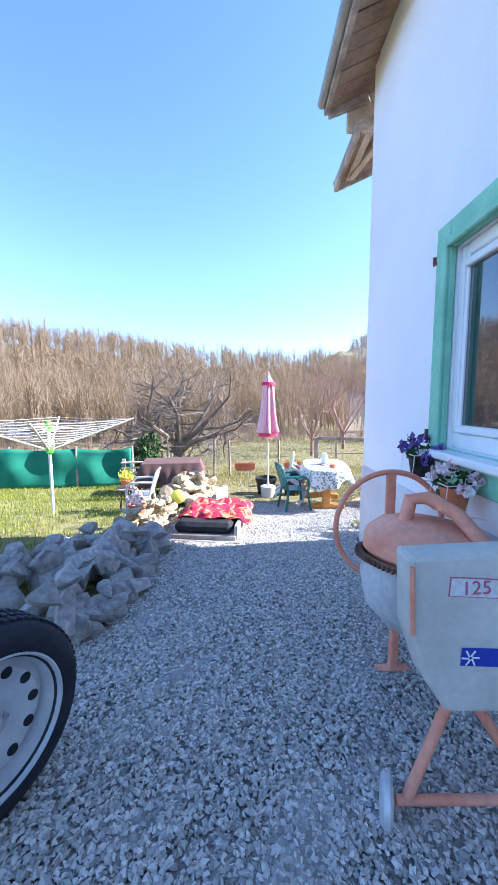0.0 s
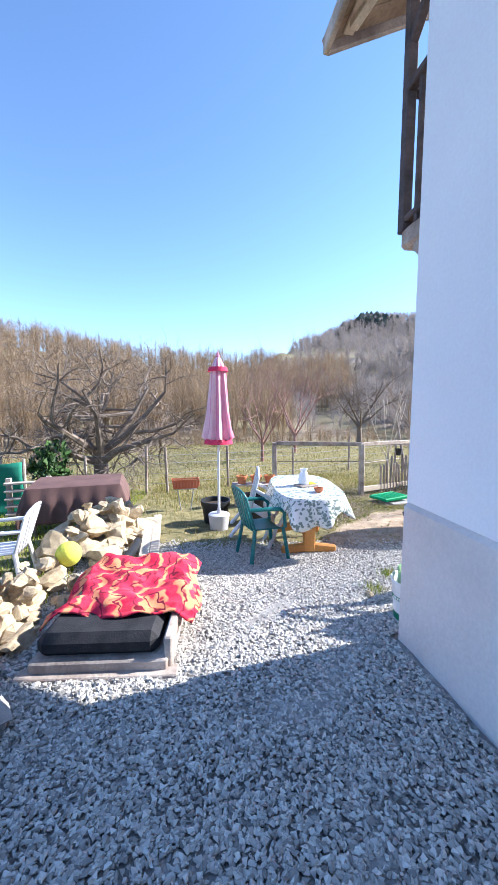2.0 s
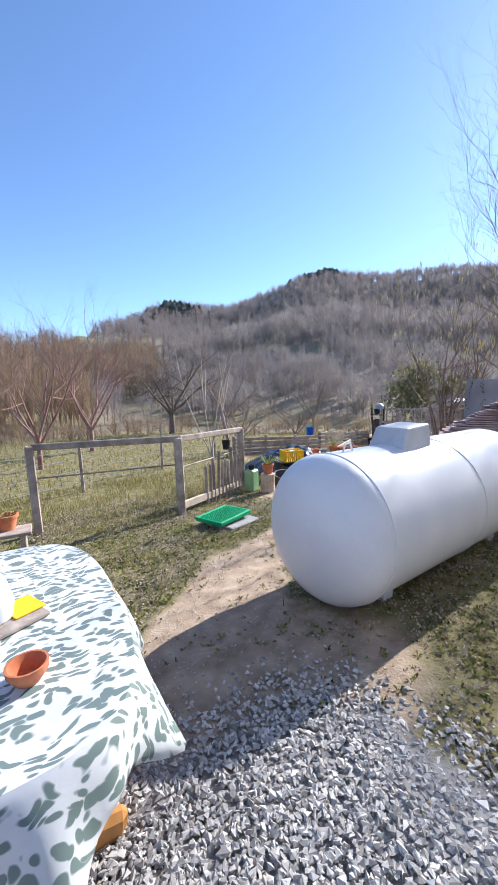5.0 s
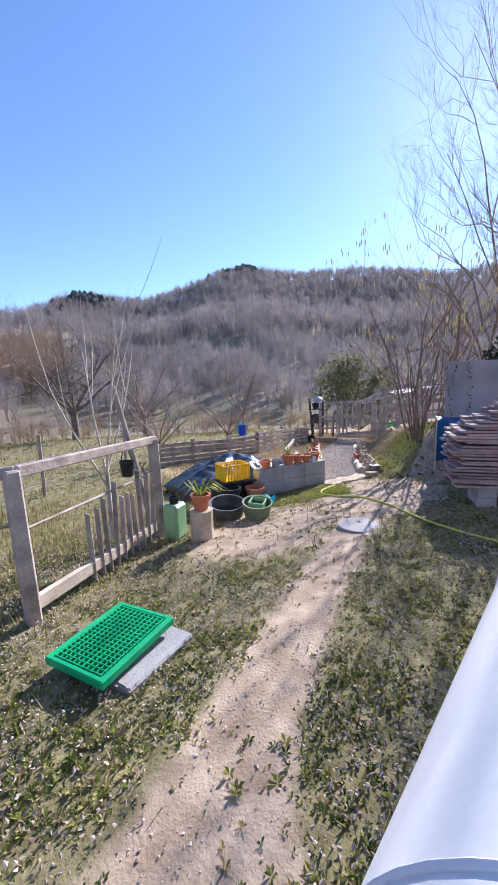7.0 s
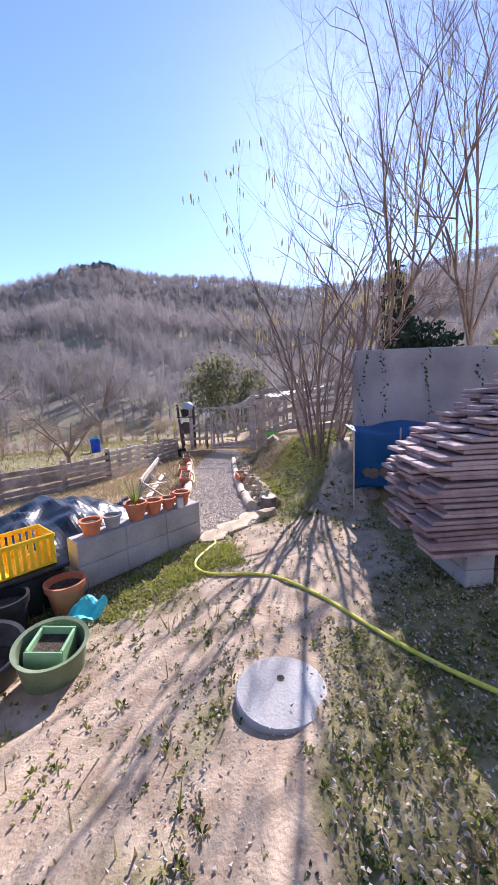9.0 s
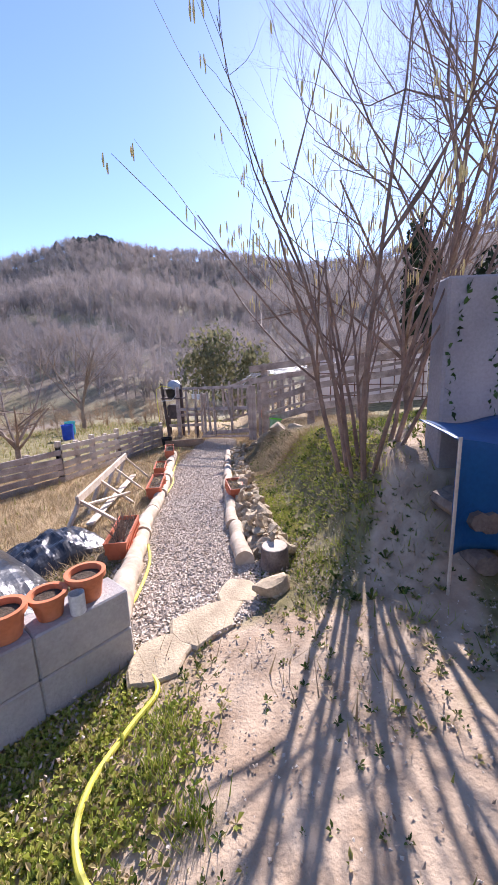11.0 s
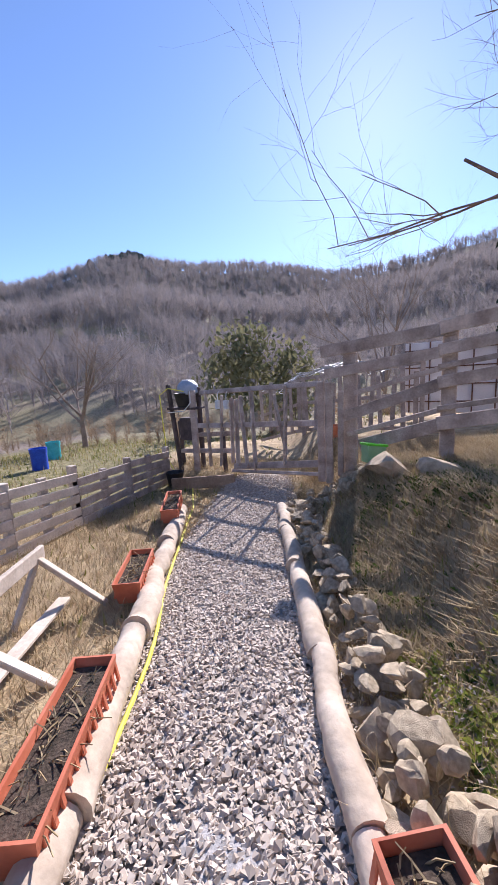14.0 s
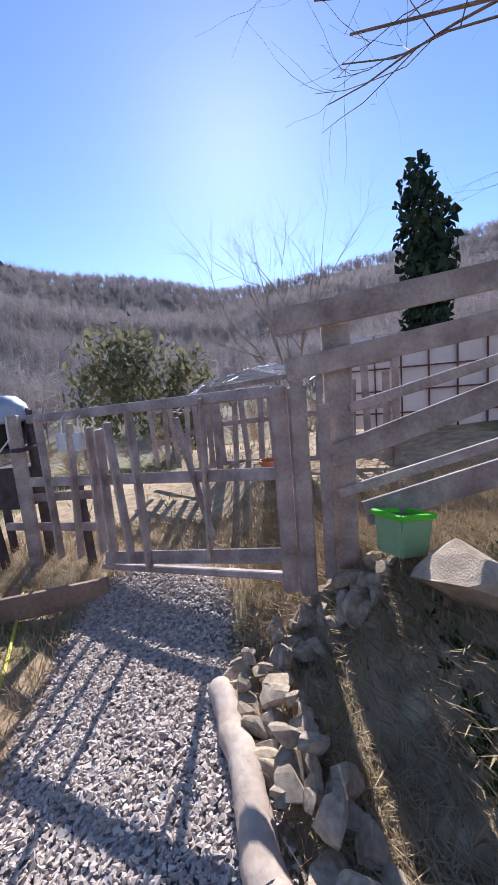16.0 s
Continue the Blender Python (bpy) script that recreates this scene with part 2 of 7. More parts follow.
GRAVEL = island("gravel_stones", [(0.25, 0.23, 0.21), (0.43, 0.40, 0.365), (0.53, 0.49, 0.45), (0.72, 0.68, 0.62), (0.35, 0.325, 0.30)], 0.85)
PATHGRAVEL = island("path_gravel_stones", [(0.36, 0.29, 0.225), (0.45, 0.37, 0.29), (0.53, 0.44, 0.35), (0.64, 0.55, 0.45), (0.40, 0.325, 0.255)], 0.85)
# Lightened and made translucent: hillside haze is put into this material.
WOODS = island("hazed_bare_woodland", [(0.23, 0.20, 0.185), (0.33, 0.28, 0.26), (0.41, 0.355, 0.33), (0.28, 0.25, 0.24)], 1.0, 0.32)
RUSTWOODS = island("russet_woodland", [(0.24, 0.16, 0.095), (0.37, 0.26, 0.16), (0.33, 0.25, 0.17), (0.21, 0.16, 0.12)], 1.0, 0.3)
PURPLE = island("purple_petals", [(0.06, 0.03, 0.16), (0.14, 0.08, 0.30), (0.30, 0.24, 0.50)], 0.8)
BLUSH = island("white_pink_petals", [(0.70, 0.50, 0.55), (0.80, 0.74, 0.74), (0.60, 0.36, 0.42)], 0.8)
YELLOWPETAL = island("yellow_petals", [(0.75, 0.60, 0.03), (0.60, 0.62, 0.06), (0.80, 0.72, 0.2)], 0.8)
GLASS = bpy.data.materials.new("window_glass")
GLASS.use_nodes = True
_b = GLASS.node_tree.nodes["Principled BSDF"]
_b.inputs["Base Color"].default_value = (0.03, 0.035, 0.04, 1)
_b.inputs["Roughness"].default_value, _b.inputs["Specular IOR Level"].default_value = 0.03, 1.0
_b.inputs["Coat Weight"].default_value = 1.0


def leaf_cloth():
    """White oilcloth printed with grey-green leaves."""
    m = surf("leaf_print_cloth", (0.62, 0.63, 0.62), (0.74, 0.74, 0.73), 3, 60, 0.55, 0.05, vary=0.06)
    n, l = m.node_tree.nodes, m.node_tree.links
    b = n["Principled BSDF"]
    old = b.inputs["Base Color"].links[0].from_socket
    co, no, vo, mx = n.new("ShaderNodeTexCoord"), n.new("ShaderNodeTexNoise"), n.new("ShaderNodeTexVoronoi"), n.new("ShaderNodeMix")
    mp = n.new("ShaderNodeMapping")
    mp.inputs["Rotation"].default_value, mp.inputs["Scale"].default_value = (0.6, 0.5, 0.7), (1.0, 2.6, 1.3)
    add = n.new("ShaderNodeVectorMath")
    add.operation = "MULTIPLY_ADD"
    add.inputs[1].default_value = (0.16, 0.16, 0.16)
    no.inputs["Scale"].default_value = 7
    l.new(co.outputs["Object"], no.inputs["Vector"])
    l.new(no.outputs["Color"], add.inputs[0])
    l.new(co.outputs["Object"], add.inputs[2])
    l.new(add.outputs[0], mp.inputs[0])
    l.new(mp.outputs[0], vo.inputs["Vector"])
    vo.inputs["Scale"].default_value = 19
    r = n.new("ShaderNodeValToRGB")
    r.color_ramp.elements[0].position, r.color_ramp.elements[1].position = 0.40, 0.50
    r.color_ramp.elements[0].color, r.color_ramp.elements[1].color = (1, 1, 1, 1), (0, 0, 0, 1)
    l.new(vo.outputs["Distance"], r.inputs[0])
    mx.data_type = "RGBA"
    l.new(r.outputs[0], mx.inputs[0])
    l.new(old, mx.inputs[6])
    mx.inputs[7].default_value = (0.17, 0.22, 0.20, 1)
    l.new(mx.outputs[2], b.inputs["Base Color"])
    return m


CLOTH = leaf_cloth()


def ground_material():
    """Gravel, bare earth, turf and straw, laid out by the ground's own weights."""
    m = bpy.data.materials.new("ground_cover")
    m.use_nodes = True
    n, l = m.node_tree.nodes, m.node_tree.links
    b = n["Principled BSDF"]
    b.inputs["Roughness"].default_value, b.inputs["Specular IOR Level"].default_value = 0.95, 0.15
    co = n.new("ShaderNodeTexCoord")

    def noise_of(s, d=6):
        t = n.new("ShaderNodeTexNoise")
        t.inputs["Scale"].default_value, t.inputs["Detail"].default_value = s, d
        l.new(co.outputs["Object"], t.inputs["Vector"])
        return t.outputs[0]

    def two(src, c1, c2, a=0.35, z=0.65):
        r = n.new("ShaderNodeValToRGB")
        r.color_ramp.elements[0].position, r.color_ramp.elements[1].position = a, z
        r.color_ramp.elements[0].color, r.color_ramp.elements[1].color = (*c1, 1), (*c2, 1)
        l.new(src, r.inputs[0])
        return r.outputs[0]

    def mixed(fac, a, c):
        x = n.new("ShaderNodeMix")
        x.data_type = "RGBA"
        l.new(fac, x.inputs[0])
        l.new(a, x.inputs[6])
        l.new(c, x.inputs[7])
        return x.outputs[2]

    def weight(name):
        at, ad, no = n.new("ShaderNodeAttribute"), n.new("ShaderNodeMath"), noise_of(3.0)
        at.attribute_name = name
        ad.operation = "ADD"
        l.new(at.outputs["Fac"], ad.inputs[0])
        l.new(no, ad.inputs[1])
        s = n.new("ShaderNodeMapRange")
        s.inputs[1].default_value, s.inputs[2].default_value = 0.85, 1.15
        l.new(ad.outputs[0], s.inputs[0])
        return s.outputs[0]

    fine, mid, big = noise_of(60, 5), noise_of(7), noise_of(0.12, 5)
    vor = n.new("ShaderNodeTexVoronoi")
    vor.inputs["Scale"].default_value = 42
    l.new(co.outputs["Object"], vor.inputs["Vector"])
    far = mixed(two(big, (0, 0, 0), (1, 1, 1), 0.42, 0.58), two(mid, (0.19, 0.15, 0.12), (0.29, 0.235, 0.185)), two(mid, (0.19, 0.17, 0.10), (0.30, 0.26, 0.16)))
    turf = two(mid, (0.13, 0.115, 0.05), (0.28, 0.235, 0.12))
    earth = two(mid, (0.28, 0.20, 0.135), (0.50, 0.385, 0.275), 0.30, 0.70)
    straw = two(mid, (0.30, 0.21, 0.12), (0.50, 0.38, 0.22))
    grit = two(vor.outputs["Color"], (0.24, 0.225, 0.21), (0.44, 0.41, 0.38), 0.15, 0.9)
    c = mixed(weight("turf"), far, turf)
    c = mixed(weight("straw"), c, straw)
    c = mixed(weight("earth"), c, earth)
    c = mixed(weight("gravel"), c, grit)
    l.new(c, b.inputs["Base Color"])
    bp = n.new("ShaderNodeBump")
    bp.inputs["Strength"].default_value, bp.inputs["Distance"].default_value = 0.5, 0.015
    l.new(fine, bp.inputs["Height"])
    l.new(bp.outputs[0], b.inputs["Normal"])
    return m


GROUND = ground_material()


# ---- mesh tools ----
class Shape:
    """Collects verts and faces of one mesh."""

    def __init__(self):
        self.v, self.f, self.mi, self.slot = [], [], [], 0

    def add(self, verts, faces, m=None):
        k = len(self.v)
        self.v += [tuple(m @ Vector(p)) for p in verts] if m is not None else [tuple(p) for p in verts]
        self.f += [tuple(i + k for i in f) for f in faces]
        self.mi += [self.slot] * len(faces)
        return self

    def box(self, sx, sy, sz, m=None, c=0.006):
        """A box of that size round the origin, its edges chamfered by c."""
        h, c = (sx / 2, sy / 2, sz / 2), min(c, sx / 3, sy / 3, sz / 3)
        vs, key = [], {}
        for a in (-1, 1):
            for b in (-1, 1):
                for d in (-1, 1):
                    s = (a, b, d)
                    for ax in range(3):
                        key[s, ax] = len(vs)
                        vs.append([s[i] * (h[i] - (0 if i == ax else c)) for i in range(3)])
        fs = []
        for ax in range(3):
            o1, o2 = (ax + 1) % 3, (ax + 2) % 3
            for sg in (-1, 1):
                q = []
                for u, w in ((-1, -1), (1, -1), (1, 1), (-1, 1)):
                    s = [0, 0, 0]
                    s[ax], s[o1], s[o2] = sg, u, w
                    q.append(key[tuple(s), ax])
                fs.append(q if sg > 0 else q[::-1])
            for u in (-1, 1):
                for w in (-1, 1):
                    s, e = [0, 0, 0], [0, 0, 0]
                    s[o1], s[o2], s[ax] = u, w, -1
                    e[o1], e[o2], e[ax] = u, w, 1
                    q = [key[tuple(s), o1], key[tuple(e), o1], key[tuple(e), o2], key[tuple(s), o2]]
                    fs.append(q if u * w < 0 else q[::-1])
        for a in (-1, 1):
            for b in (-1, 1):
                for d in (-1, 1):
                    q = [key[(a, b, d), i] for i in range(3)]
                    fs.append(q if a * b * d > 0 else q[::-1])
        return self.add(vs, fs, m)

    def beam(self, a, b, w, h, c=0.005, roll=0.0):
        """A squared timber from a to b."""
        a, b = Vector(a), Vector(b)
        m = Matrix.Translation((a + b) / 2) @ (b - a).to_track_quat("Z", "Y").to_matrix().to_4x4() @ Matrix.Rotation(roll, 4, "Z")
        return self.box(w, h, (b - a).length, m, c)

    def tube(self, pts, rad, n=8, cap=True):
        """A round bar through pts; rad is one radius or one for each point."""
        pts = [Vector(p) for p in pts]
        rad = rad if isinstance(rad, (list, tuple)) else [rad] * len(pts)
        vs, fs, side = [], [], None
        for i, p in enumerate(pts):
            t = (pts[min(i + 1, len(pts) - 1)] - pts[max(i - 1, 0)]).normalized()
            if side is None:
                side = t.orthogonal().normalized()
            side = (side - t * side.dot(t)).normalized()
            up = t.cross(side)
            vs += [p + (side * math.cos(2 * math.pi * j / n) + up * math.sin(2 * math.pi * j / n)) * rad[i] for j in range(n)]
        for i in range(len(pts) - 1):
            fs += [(i * n + j, i * n + (j + 1) % n, (i + 1) * n + (j + 1) % n, (i + 1) * n + j) for j in range(n)]
        if cap:
            fs += [tuple(range(n))[::-1], tuple(range((len(pts) - 1) * n, len(pts) * n))]
        return self.add(vs, fs)

    def lathe(self, prof, n=24, m=None, squash=1.0):
        """Turns (radius, height) pairs round the z axis."""
        vs, fs = [], []
        for r, z in prof:
            vs += [(r * math.cos(2 * math.pi * j / n), squash * r * math.sin(2 * math.pi * j / n), z) for j in range(n)]
        for i in range(len(prof) - 1):
            fs += [(i * n + j, i * n + (j + 1) % n, (i + 1) * n + (j + 1) % n, (i + 1) * n + j) for j in range(n)]
        return self.add(vs, fs, m)

    def ring(self, R, r, m=None, n=40, k=8, flat=1.0):
        """A torus round the z axis."""
        vs = [((R + r * math.cos(2 * math.pi * j / k)) * math.cos(2 * math.pi * i / n), (R + r * math.cos(2 * math.pi * j / k)) * math.sin(2 * math.pi * i / n), flat * r * math.sin(2 * math.pi * j / k)) for i in range(n) for j in range(k)]
        fs = [(i * k + j, (i + 1) % n * k + j, (i + 1) % n * k + (j + 1) % k, i * k + (j + 1) % k) for i in range(n) for j in range(k)]
        return self.add(vs, fs, m)

    def sheet(self, fn, nu, nv, thick=0.0):
        """A sheet of (nu + 1) x (nv + 1) points fn(u, v)."""
        vs = [fn(i / nu, j / nv) for i in range(nu + 1) for j in range(nv + 1)]
        w = nv + 1
        fs = [(i * w + j, (i + 1) * w + j, (i + 1) * w + j + 1, i * w + j + 1) for i in range(nu) for j in range(nv)]
        return self.add(vs, fs)

    def mesh(self, name, mats, smooth=False):
        d = bpy.data.meshes.new(name)
        d.from_pydata([tuple(p) for p in self.v], [], self.f)
        for x in mats if isinstance(mats, (list, tuple)) else [mats]:
            d.materials.append(x)
        d.polygons.foreach_set("material_index", self.mi)
        if smooth:
            d.polygons.foreach_set("use_smooth", [True] * len(d.polygons))
            d.set_sharp_from_angle(angle=radians(40))
        d.update()
        return d


def part(name, shape, mat, parent=None, label="", smooth=False, m=None, solid=0.0):
    """One mesh object, under a thing or a part."""
    ob = new(name, shape if isinstance(shape, bpy.types.Mesh) else shape.mesh(name, mat, smooth))
    if parent is not None:
        ob.parent = parent
    if m is not None:
        ob.matrix_basis = m
    if solid:
        md = ob.modifiers.new("thickness", "SOLIDIFY")
        md.thickness, md.offset = solid, -1
    if label:
        tagged(ob, label)
    return ob


def thing(name, label, category, m, group="", kind=""):
    ob = new(name)
    ob.empty_display_size = 0.1
    ob.matrix_basis = m
    return tagged(ob, label, category, group, kind)


def soup(name, verts, faces, mat, label, category="", kind="stuff", smooth=False):
    """One object out of arrays of verts and faces."""
    d = bpy.data.meshes.new(name)
    d.from_pydata(verts.tolist() if hasattr(verts, "tolist") else verts, [], faces.tolist() if hasattr(faces, "tolist") else faces)
    d.materials.append(mat)
    if smooth:
        d.polygons.foreach_set("use_smooth", [True] * len(d.polygons))
    d.update()
    return tagged(new(name, d), label, category, "", kind)


# ---- the lie of the land ----
def step(a, b, v):
    q = np.clip((v - a) / (b - a), 0, 1)
    return q * q * (3 - 2 * q)


def bend(v, k=2.5):
    return np.logaddexp(0, k * v) / k


RIDGE_AZ = (-180, -75, -60, -20, 5, 15, 23, 28, 34, 40, 45, 49, 55, 65, 77, 85, 97, 115, 150, 180)
RIDGE_EL = (3, 5, 8.5, 9.0, 8.0, 10.0, 12.4, 12.8, 12.3, 13.8, 15.9, 16.8, 16.3, 15.1, 13.1, 13.6, 14.6, 15, 5, 3)


def land(x, y):
    """Height of the ground, in metres."""
    x, y = np.asarray(x, float), np.asarray(y, float)
    h = 0.08 * step(3.2, 0.5, y) - 0.1 * bend(y - 4.4) + 0.1 * bend(y - 13) - 0.045 * bend(x - 8.5) + 0.045 * bend(x - 17)
    s, u = (x - 8.4) * 0.45 - (y - 9.4) * 0.89, (x - 8.4) * 0.89 + (y - 9.4) * 0.45
    h = h + step(0.75, 1.5, s) * step(0.2, 1.4, u) * (0.8 - 0.35 * step(2.5, 7, u)) + 0.1 * step(1.5, 5, s) * step(0, 2, u)
    h = h + 0.2 * step(15.1, 15.8, x - 0.3 * (y - 12)) * step(22, 19, x) * step(11.9, 12.5, y) * step(18, 16, y)
    dx, dy = x - 6, y - 8
    r, az = np.hypot(dx, dy), np.degrees(np.arctan2(dx, dy))
    el = np.interp(az, RIDGE_AZ, RIDGE_EL)
    R = np.interp(az, (-180, -60, 8, 28, 180), (110, 80, 100, 240, 250))
    valley = -1.3 * step(14, 30, r) * step(-1, 6, y)
    rise = np.tan(np.radians(el)) * R + 1.0
    q = np.clip((r - 30) / (R - 30), 0, 1.0)
    bumps = 3.0 * np.sin(x * 0.045 + 1.3) * np.cos(y * 0.038) * step(40, 120, r) + 0.35 * np.sin(x * 0.31) * np.sin(y * 0.27 + 1) * step(16, 30, r)
    return h + valley + rise * (0.55 * q + 0.45 * q * q) + bumps - 0.05 * np.maximum(r - R, 0)


def gz(x, y):
    return float(land(x, y))


def seg_dist(x, y, pts):
    """Distance from a broken line."""
    d = np.full(np.shape(x), 1e9)
    for (ax, ay), (bx, by) in zip(pts, pts[1:]):
        t = np.clip(((x - ax) * (bx - ax) + (y - ay) * (by - ay)) / ((bx - ax) ** 2 + (by - ay) ** 2), 0, 1)
        d = np.minimum(d, np.hypot(x - ax - t * (bx - ax), y - ay - t * (by - ay)))
    return d


TRACK = ((1.2, 5.2), (2.4, 6.7), (3.3, 7.5), (4.27, 7.99), (5.46, 8.3), (6.3, 8.5), (8.2, 8.95), (8.8, 9.5))
TRAIL = ((8.5, 8.75), (9.3, 8.65), (10.2, 8.55), (11.6, 8.4))
GARDEN_PATH = ((9.2, 10.12), (9.6, 10.33), (11.2, 11.2), (13.2, 12.25), (15.8, 13.2))


def covers(x, y):
    """How far gravel, bare earth, turf and straw cover the ground there."""
    yard = step(-1.35, -1.0, x) * step(6.9, 6.0, y + 0.18 * x) * step(3.0, 2.3, x) * step(-14, -12, y)
    path = step(0.64, 0.48, seg_dist(x, y, GARDEN_PATH))
    tr = seg_dist(x, y, TRACK)
    earth = np.maximum.reduce([0.95 * step(0.34 + 0.3 * step(4.2, 2.6, x), 0.10 + 0.25 * step(4.2, 2.6, x), tr), 0.8 * step(1.5, 0.5, np.hypot((x - 8.1) * 0.8, y - 8.95)), 0.8 * step(1.0, 0.5, np.hypot(x - 2.6, y - 6.2)), 0.75 * step(1.2, 0.4, np.hypot((x - 6.2) * 0.7, y - 9.55)), 0.8 * step(0.5, 0.2, seg_dist(x, y, TRAIL))])
    near = step(34, 18, np.hypot(x - 5, y - 8))
    straw = np.maximum(0.85 * step(3.2, 2.2, np.hypot((x - 11.7) * 0.7, y - 13.2)), 0.7 * step(2.4, 1.4, np.hypot((x - 14.2) * 0.8, y - 10.8)))
    straw = np.maximum(straw, 0.95 * step(4.0, 3.2, np.hypot((x - 19.5) * 0.9, y - 13)))
    return np.maximum(yard, path), earth, near, straw


def axis(a, b, st, far):
    mid = np.arange(a, b, st)
    out = np.cumsum(st * 1.13 ** np.arange(1, 60))
    out = out[out < far]
    return np.r_[(a - out)[::-1], mid, b + out]


def build_ground():
    xs, ys = axis(-10, 22, 0.2, 900), axis(-6, 22, 0.2, 900)
    X, Y = np.meshgrid(xs, ys, indexing="ij")
    Z = land(X, Y)
    rng = np.random.default_rng(3)
    Z = Z + rng.normal(0, 0.008, Z.shape)
    V = np.stack([X, Y, Z], -1).reshape(-1, 3)
    nx, ny = len(xs), len(ys)
    i, j = np.meshgrid(np.arange(nx - 1), np.arange(ny - 1), indexing="ij")
    k = (i * ny + j).ravel()
    ob = soup("ground", V, np.stack([k, k + ny, k + ny + 1, k + 1], 1), GROUND, "sloping ground of gravel, trodden earth, turf and dry grass", "ground", "structure", True)
    for name, w in zip(("gravel", "earth", "turf", "straw"), covers(V[:, 0], V[:, 1])):
        ob.data.attributes.new(name, "FLOAT", "POINT").data.foreach_set("value", w.astype(np.float32))


build_ground()


# ---- the house ----
HX, HY = 1.33, 4.26


def build_house():
    h = thing("house", "white plastered house with mint window and old timber eaves", "house", pose(0, 0, 0))
    z0, z1, t = -0.3, 5.75, 0.35
    wy0, wy1, wz0, wz1 = 1.27, 2.46, 1.32, 2.60
    for y0, y1, a, b in ((-9, wy0, 0.9, z1), (wy1, HY, 0.9, z1), (wy0, wy1, 0.9, wz0), (wy0, wy1, wz1, z1)):
        part("wall", Shape().box(t, y1 - y0, b - a, pose(HX + t / 2, (y0 + y1) / 2, (a + b) / 2), 0.0005), PLASTER, h, "white plastered wall, slightly stained")
    part("wall", Shape().box(8, t, z1 - 0.9, pose(HX + t + 4, HY - t / 2, (z1 + 0.9) / 2), 0.001), PLASTER, h)
    part("wall", Shape().box(8, t, z1 + 2, pose(HX + t + 4, -9 + t / 2, z1 / 2), 0.001), PLASTER, h)
    part("wall", Shape().box(t, 9 + HY, z1 + 2, pose(HX + 8.2, (HY - 9) / 2, z1 / 2), 0.001), PLASTER, h)
    s = Shape()
    s.box(t + 0.018, 9 + HY + 0.03, 0.9 - z0, pose(HX - 0.018 + (t + 0.018) / 2, (HY + 0.03 - 9) / 2, (0.9 + z0) / 2), 0.03)
    s.box(8, t, 0.9 - z0, pose(HX + t + 4, HY + 0.03 - t / 2, (0.9 + z0) / 2), 0.02)
    part("plinth", s, PLINTH, h, "pinkish grey cement plinth along the wall foot")
    # eaves over the yard, then the lower roof over the balcony
    s = Shape()
    for i, y in enumerate(np.arange(-9, 4.55, 0.19)):
        s.box(0.75, 0.18, 0.03, pose(1.26, y + 0.095, 5.10 + 0.02 * (i % 3) * 0.2, 0, -24, 0), 0.004)
    part("eave_boards", s, OLDWOOD, h, "old brown eave boarding")
    s = Shape()
    s.box(0.06, 13.7, 0.16, pose(0.90, -2.2, 4.99), 0.01)
    s.box(0.5, 0.05, 0.14, pose(1.14, 4.63, 5.02, 0, -20, 0), 0.01)
    part("fascia", s, GREYWOOD, h, "grey weathered fascia board")
    s = Shape()
    s.box(9.0, 13.9, 0.12, pose(5.2, -2.2, 7.05, 0, -24, 0), 0.02)
    part("roof", s, TERRA, h)
    s = Shape()
    s.tube([(0.84, -9, 5.06), (0.84, 4.6, 5.0)], 0.055, 10)
    part("gutter", s, ZINC, h, "grey zinc gutter", True)
    s = Shape()
    for i, y in enumerate(np.arange(4.66, 5.6, 0.2)):
        s.box(1.4, 0.19, 0.03, pose(1.9, y + 0.1, 5.02, 0, -24, 0), 0.004)
    part("porch_boards", s, OLDWOOD, h, "old boarding under the lower roof")
    s = Shape()
    s.box(0.05, 1.12, 0.15, pose(1.255, 5.15, 4.72), 0.01)
    s.box(1.5, 0.05, 0.14, pose(1.93, 5.70, 5.02, 0, -24, 0), 0.01)
    s.box(3.2, 1.15, 0.08, pose(2.7, 5.15, 5.42, 0, -24, 0), 0.02)
    part("porch_roof", s, GREYWOOD, h)
    s = Shape()
    s.beam((1.42, 4.62, 4.83), (1.42, 5.6, 4.80), 0.09, 0.12)
    s.beam((1.75, 4.45, 4.9), (1.42, 5.5, 4.74), 0.08, 0.1)
    s.box(0.55, 0.05, 0.5, pose(1.42, 4.68, 5.0), 0.01)
    part("rafter", s, PALEWOOD, h, "pale rough rafters under the porch roof")
    # balcony
    b = part("balcony", Shape().box(1.6, 0.62, 0.05, pose(2.45, 4.74, 2.94), 0.01), DARKWOOD, h, "dark wooden balcony with worn deck")
    for x in (1.74, 3.1):
        part("bracket", Shape().box(0.16, 0.62, 0.16, pose(x, 4.72, 2.80), 0.025).beam((x, 4.36, 2.30), (x, 4.85, 2.74), 0.12, 0.14), GREYWOOD, b)
    for x in (1.68, 3.2):
        part("post", Shape().box(0.075, 0.075, 2.1, pose(x, 5.01, 3.90), 0.006), DARKWOOD, b)
    for y in (4.84, 4.68, 4.53):
        part("baluster", Shape().box(0.04, 0.04, 1.0, pose(1.68, y, 3.36), 0.005), DARKWOOD, b)
    for k in range(8):
        part("baluster", Shape().box(0.04, 0.04, 1.0, pose(1.86 + k * 0.175, 5.01, 3.36), 0.005), DARKWOOD, b)
    part("handrail", Shape().box(1.62, 0.08, 0.06, pose(2.45, 5.01, 3.88), 0.01).box(0.08, 0.6, 0.06, pose(1.68, 4.71, 3.88), 0.01), DARKWOOD, b)
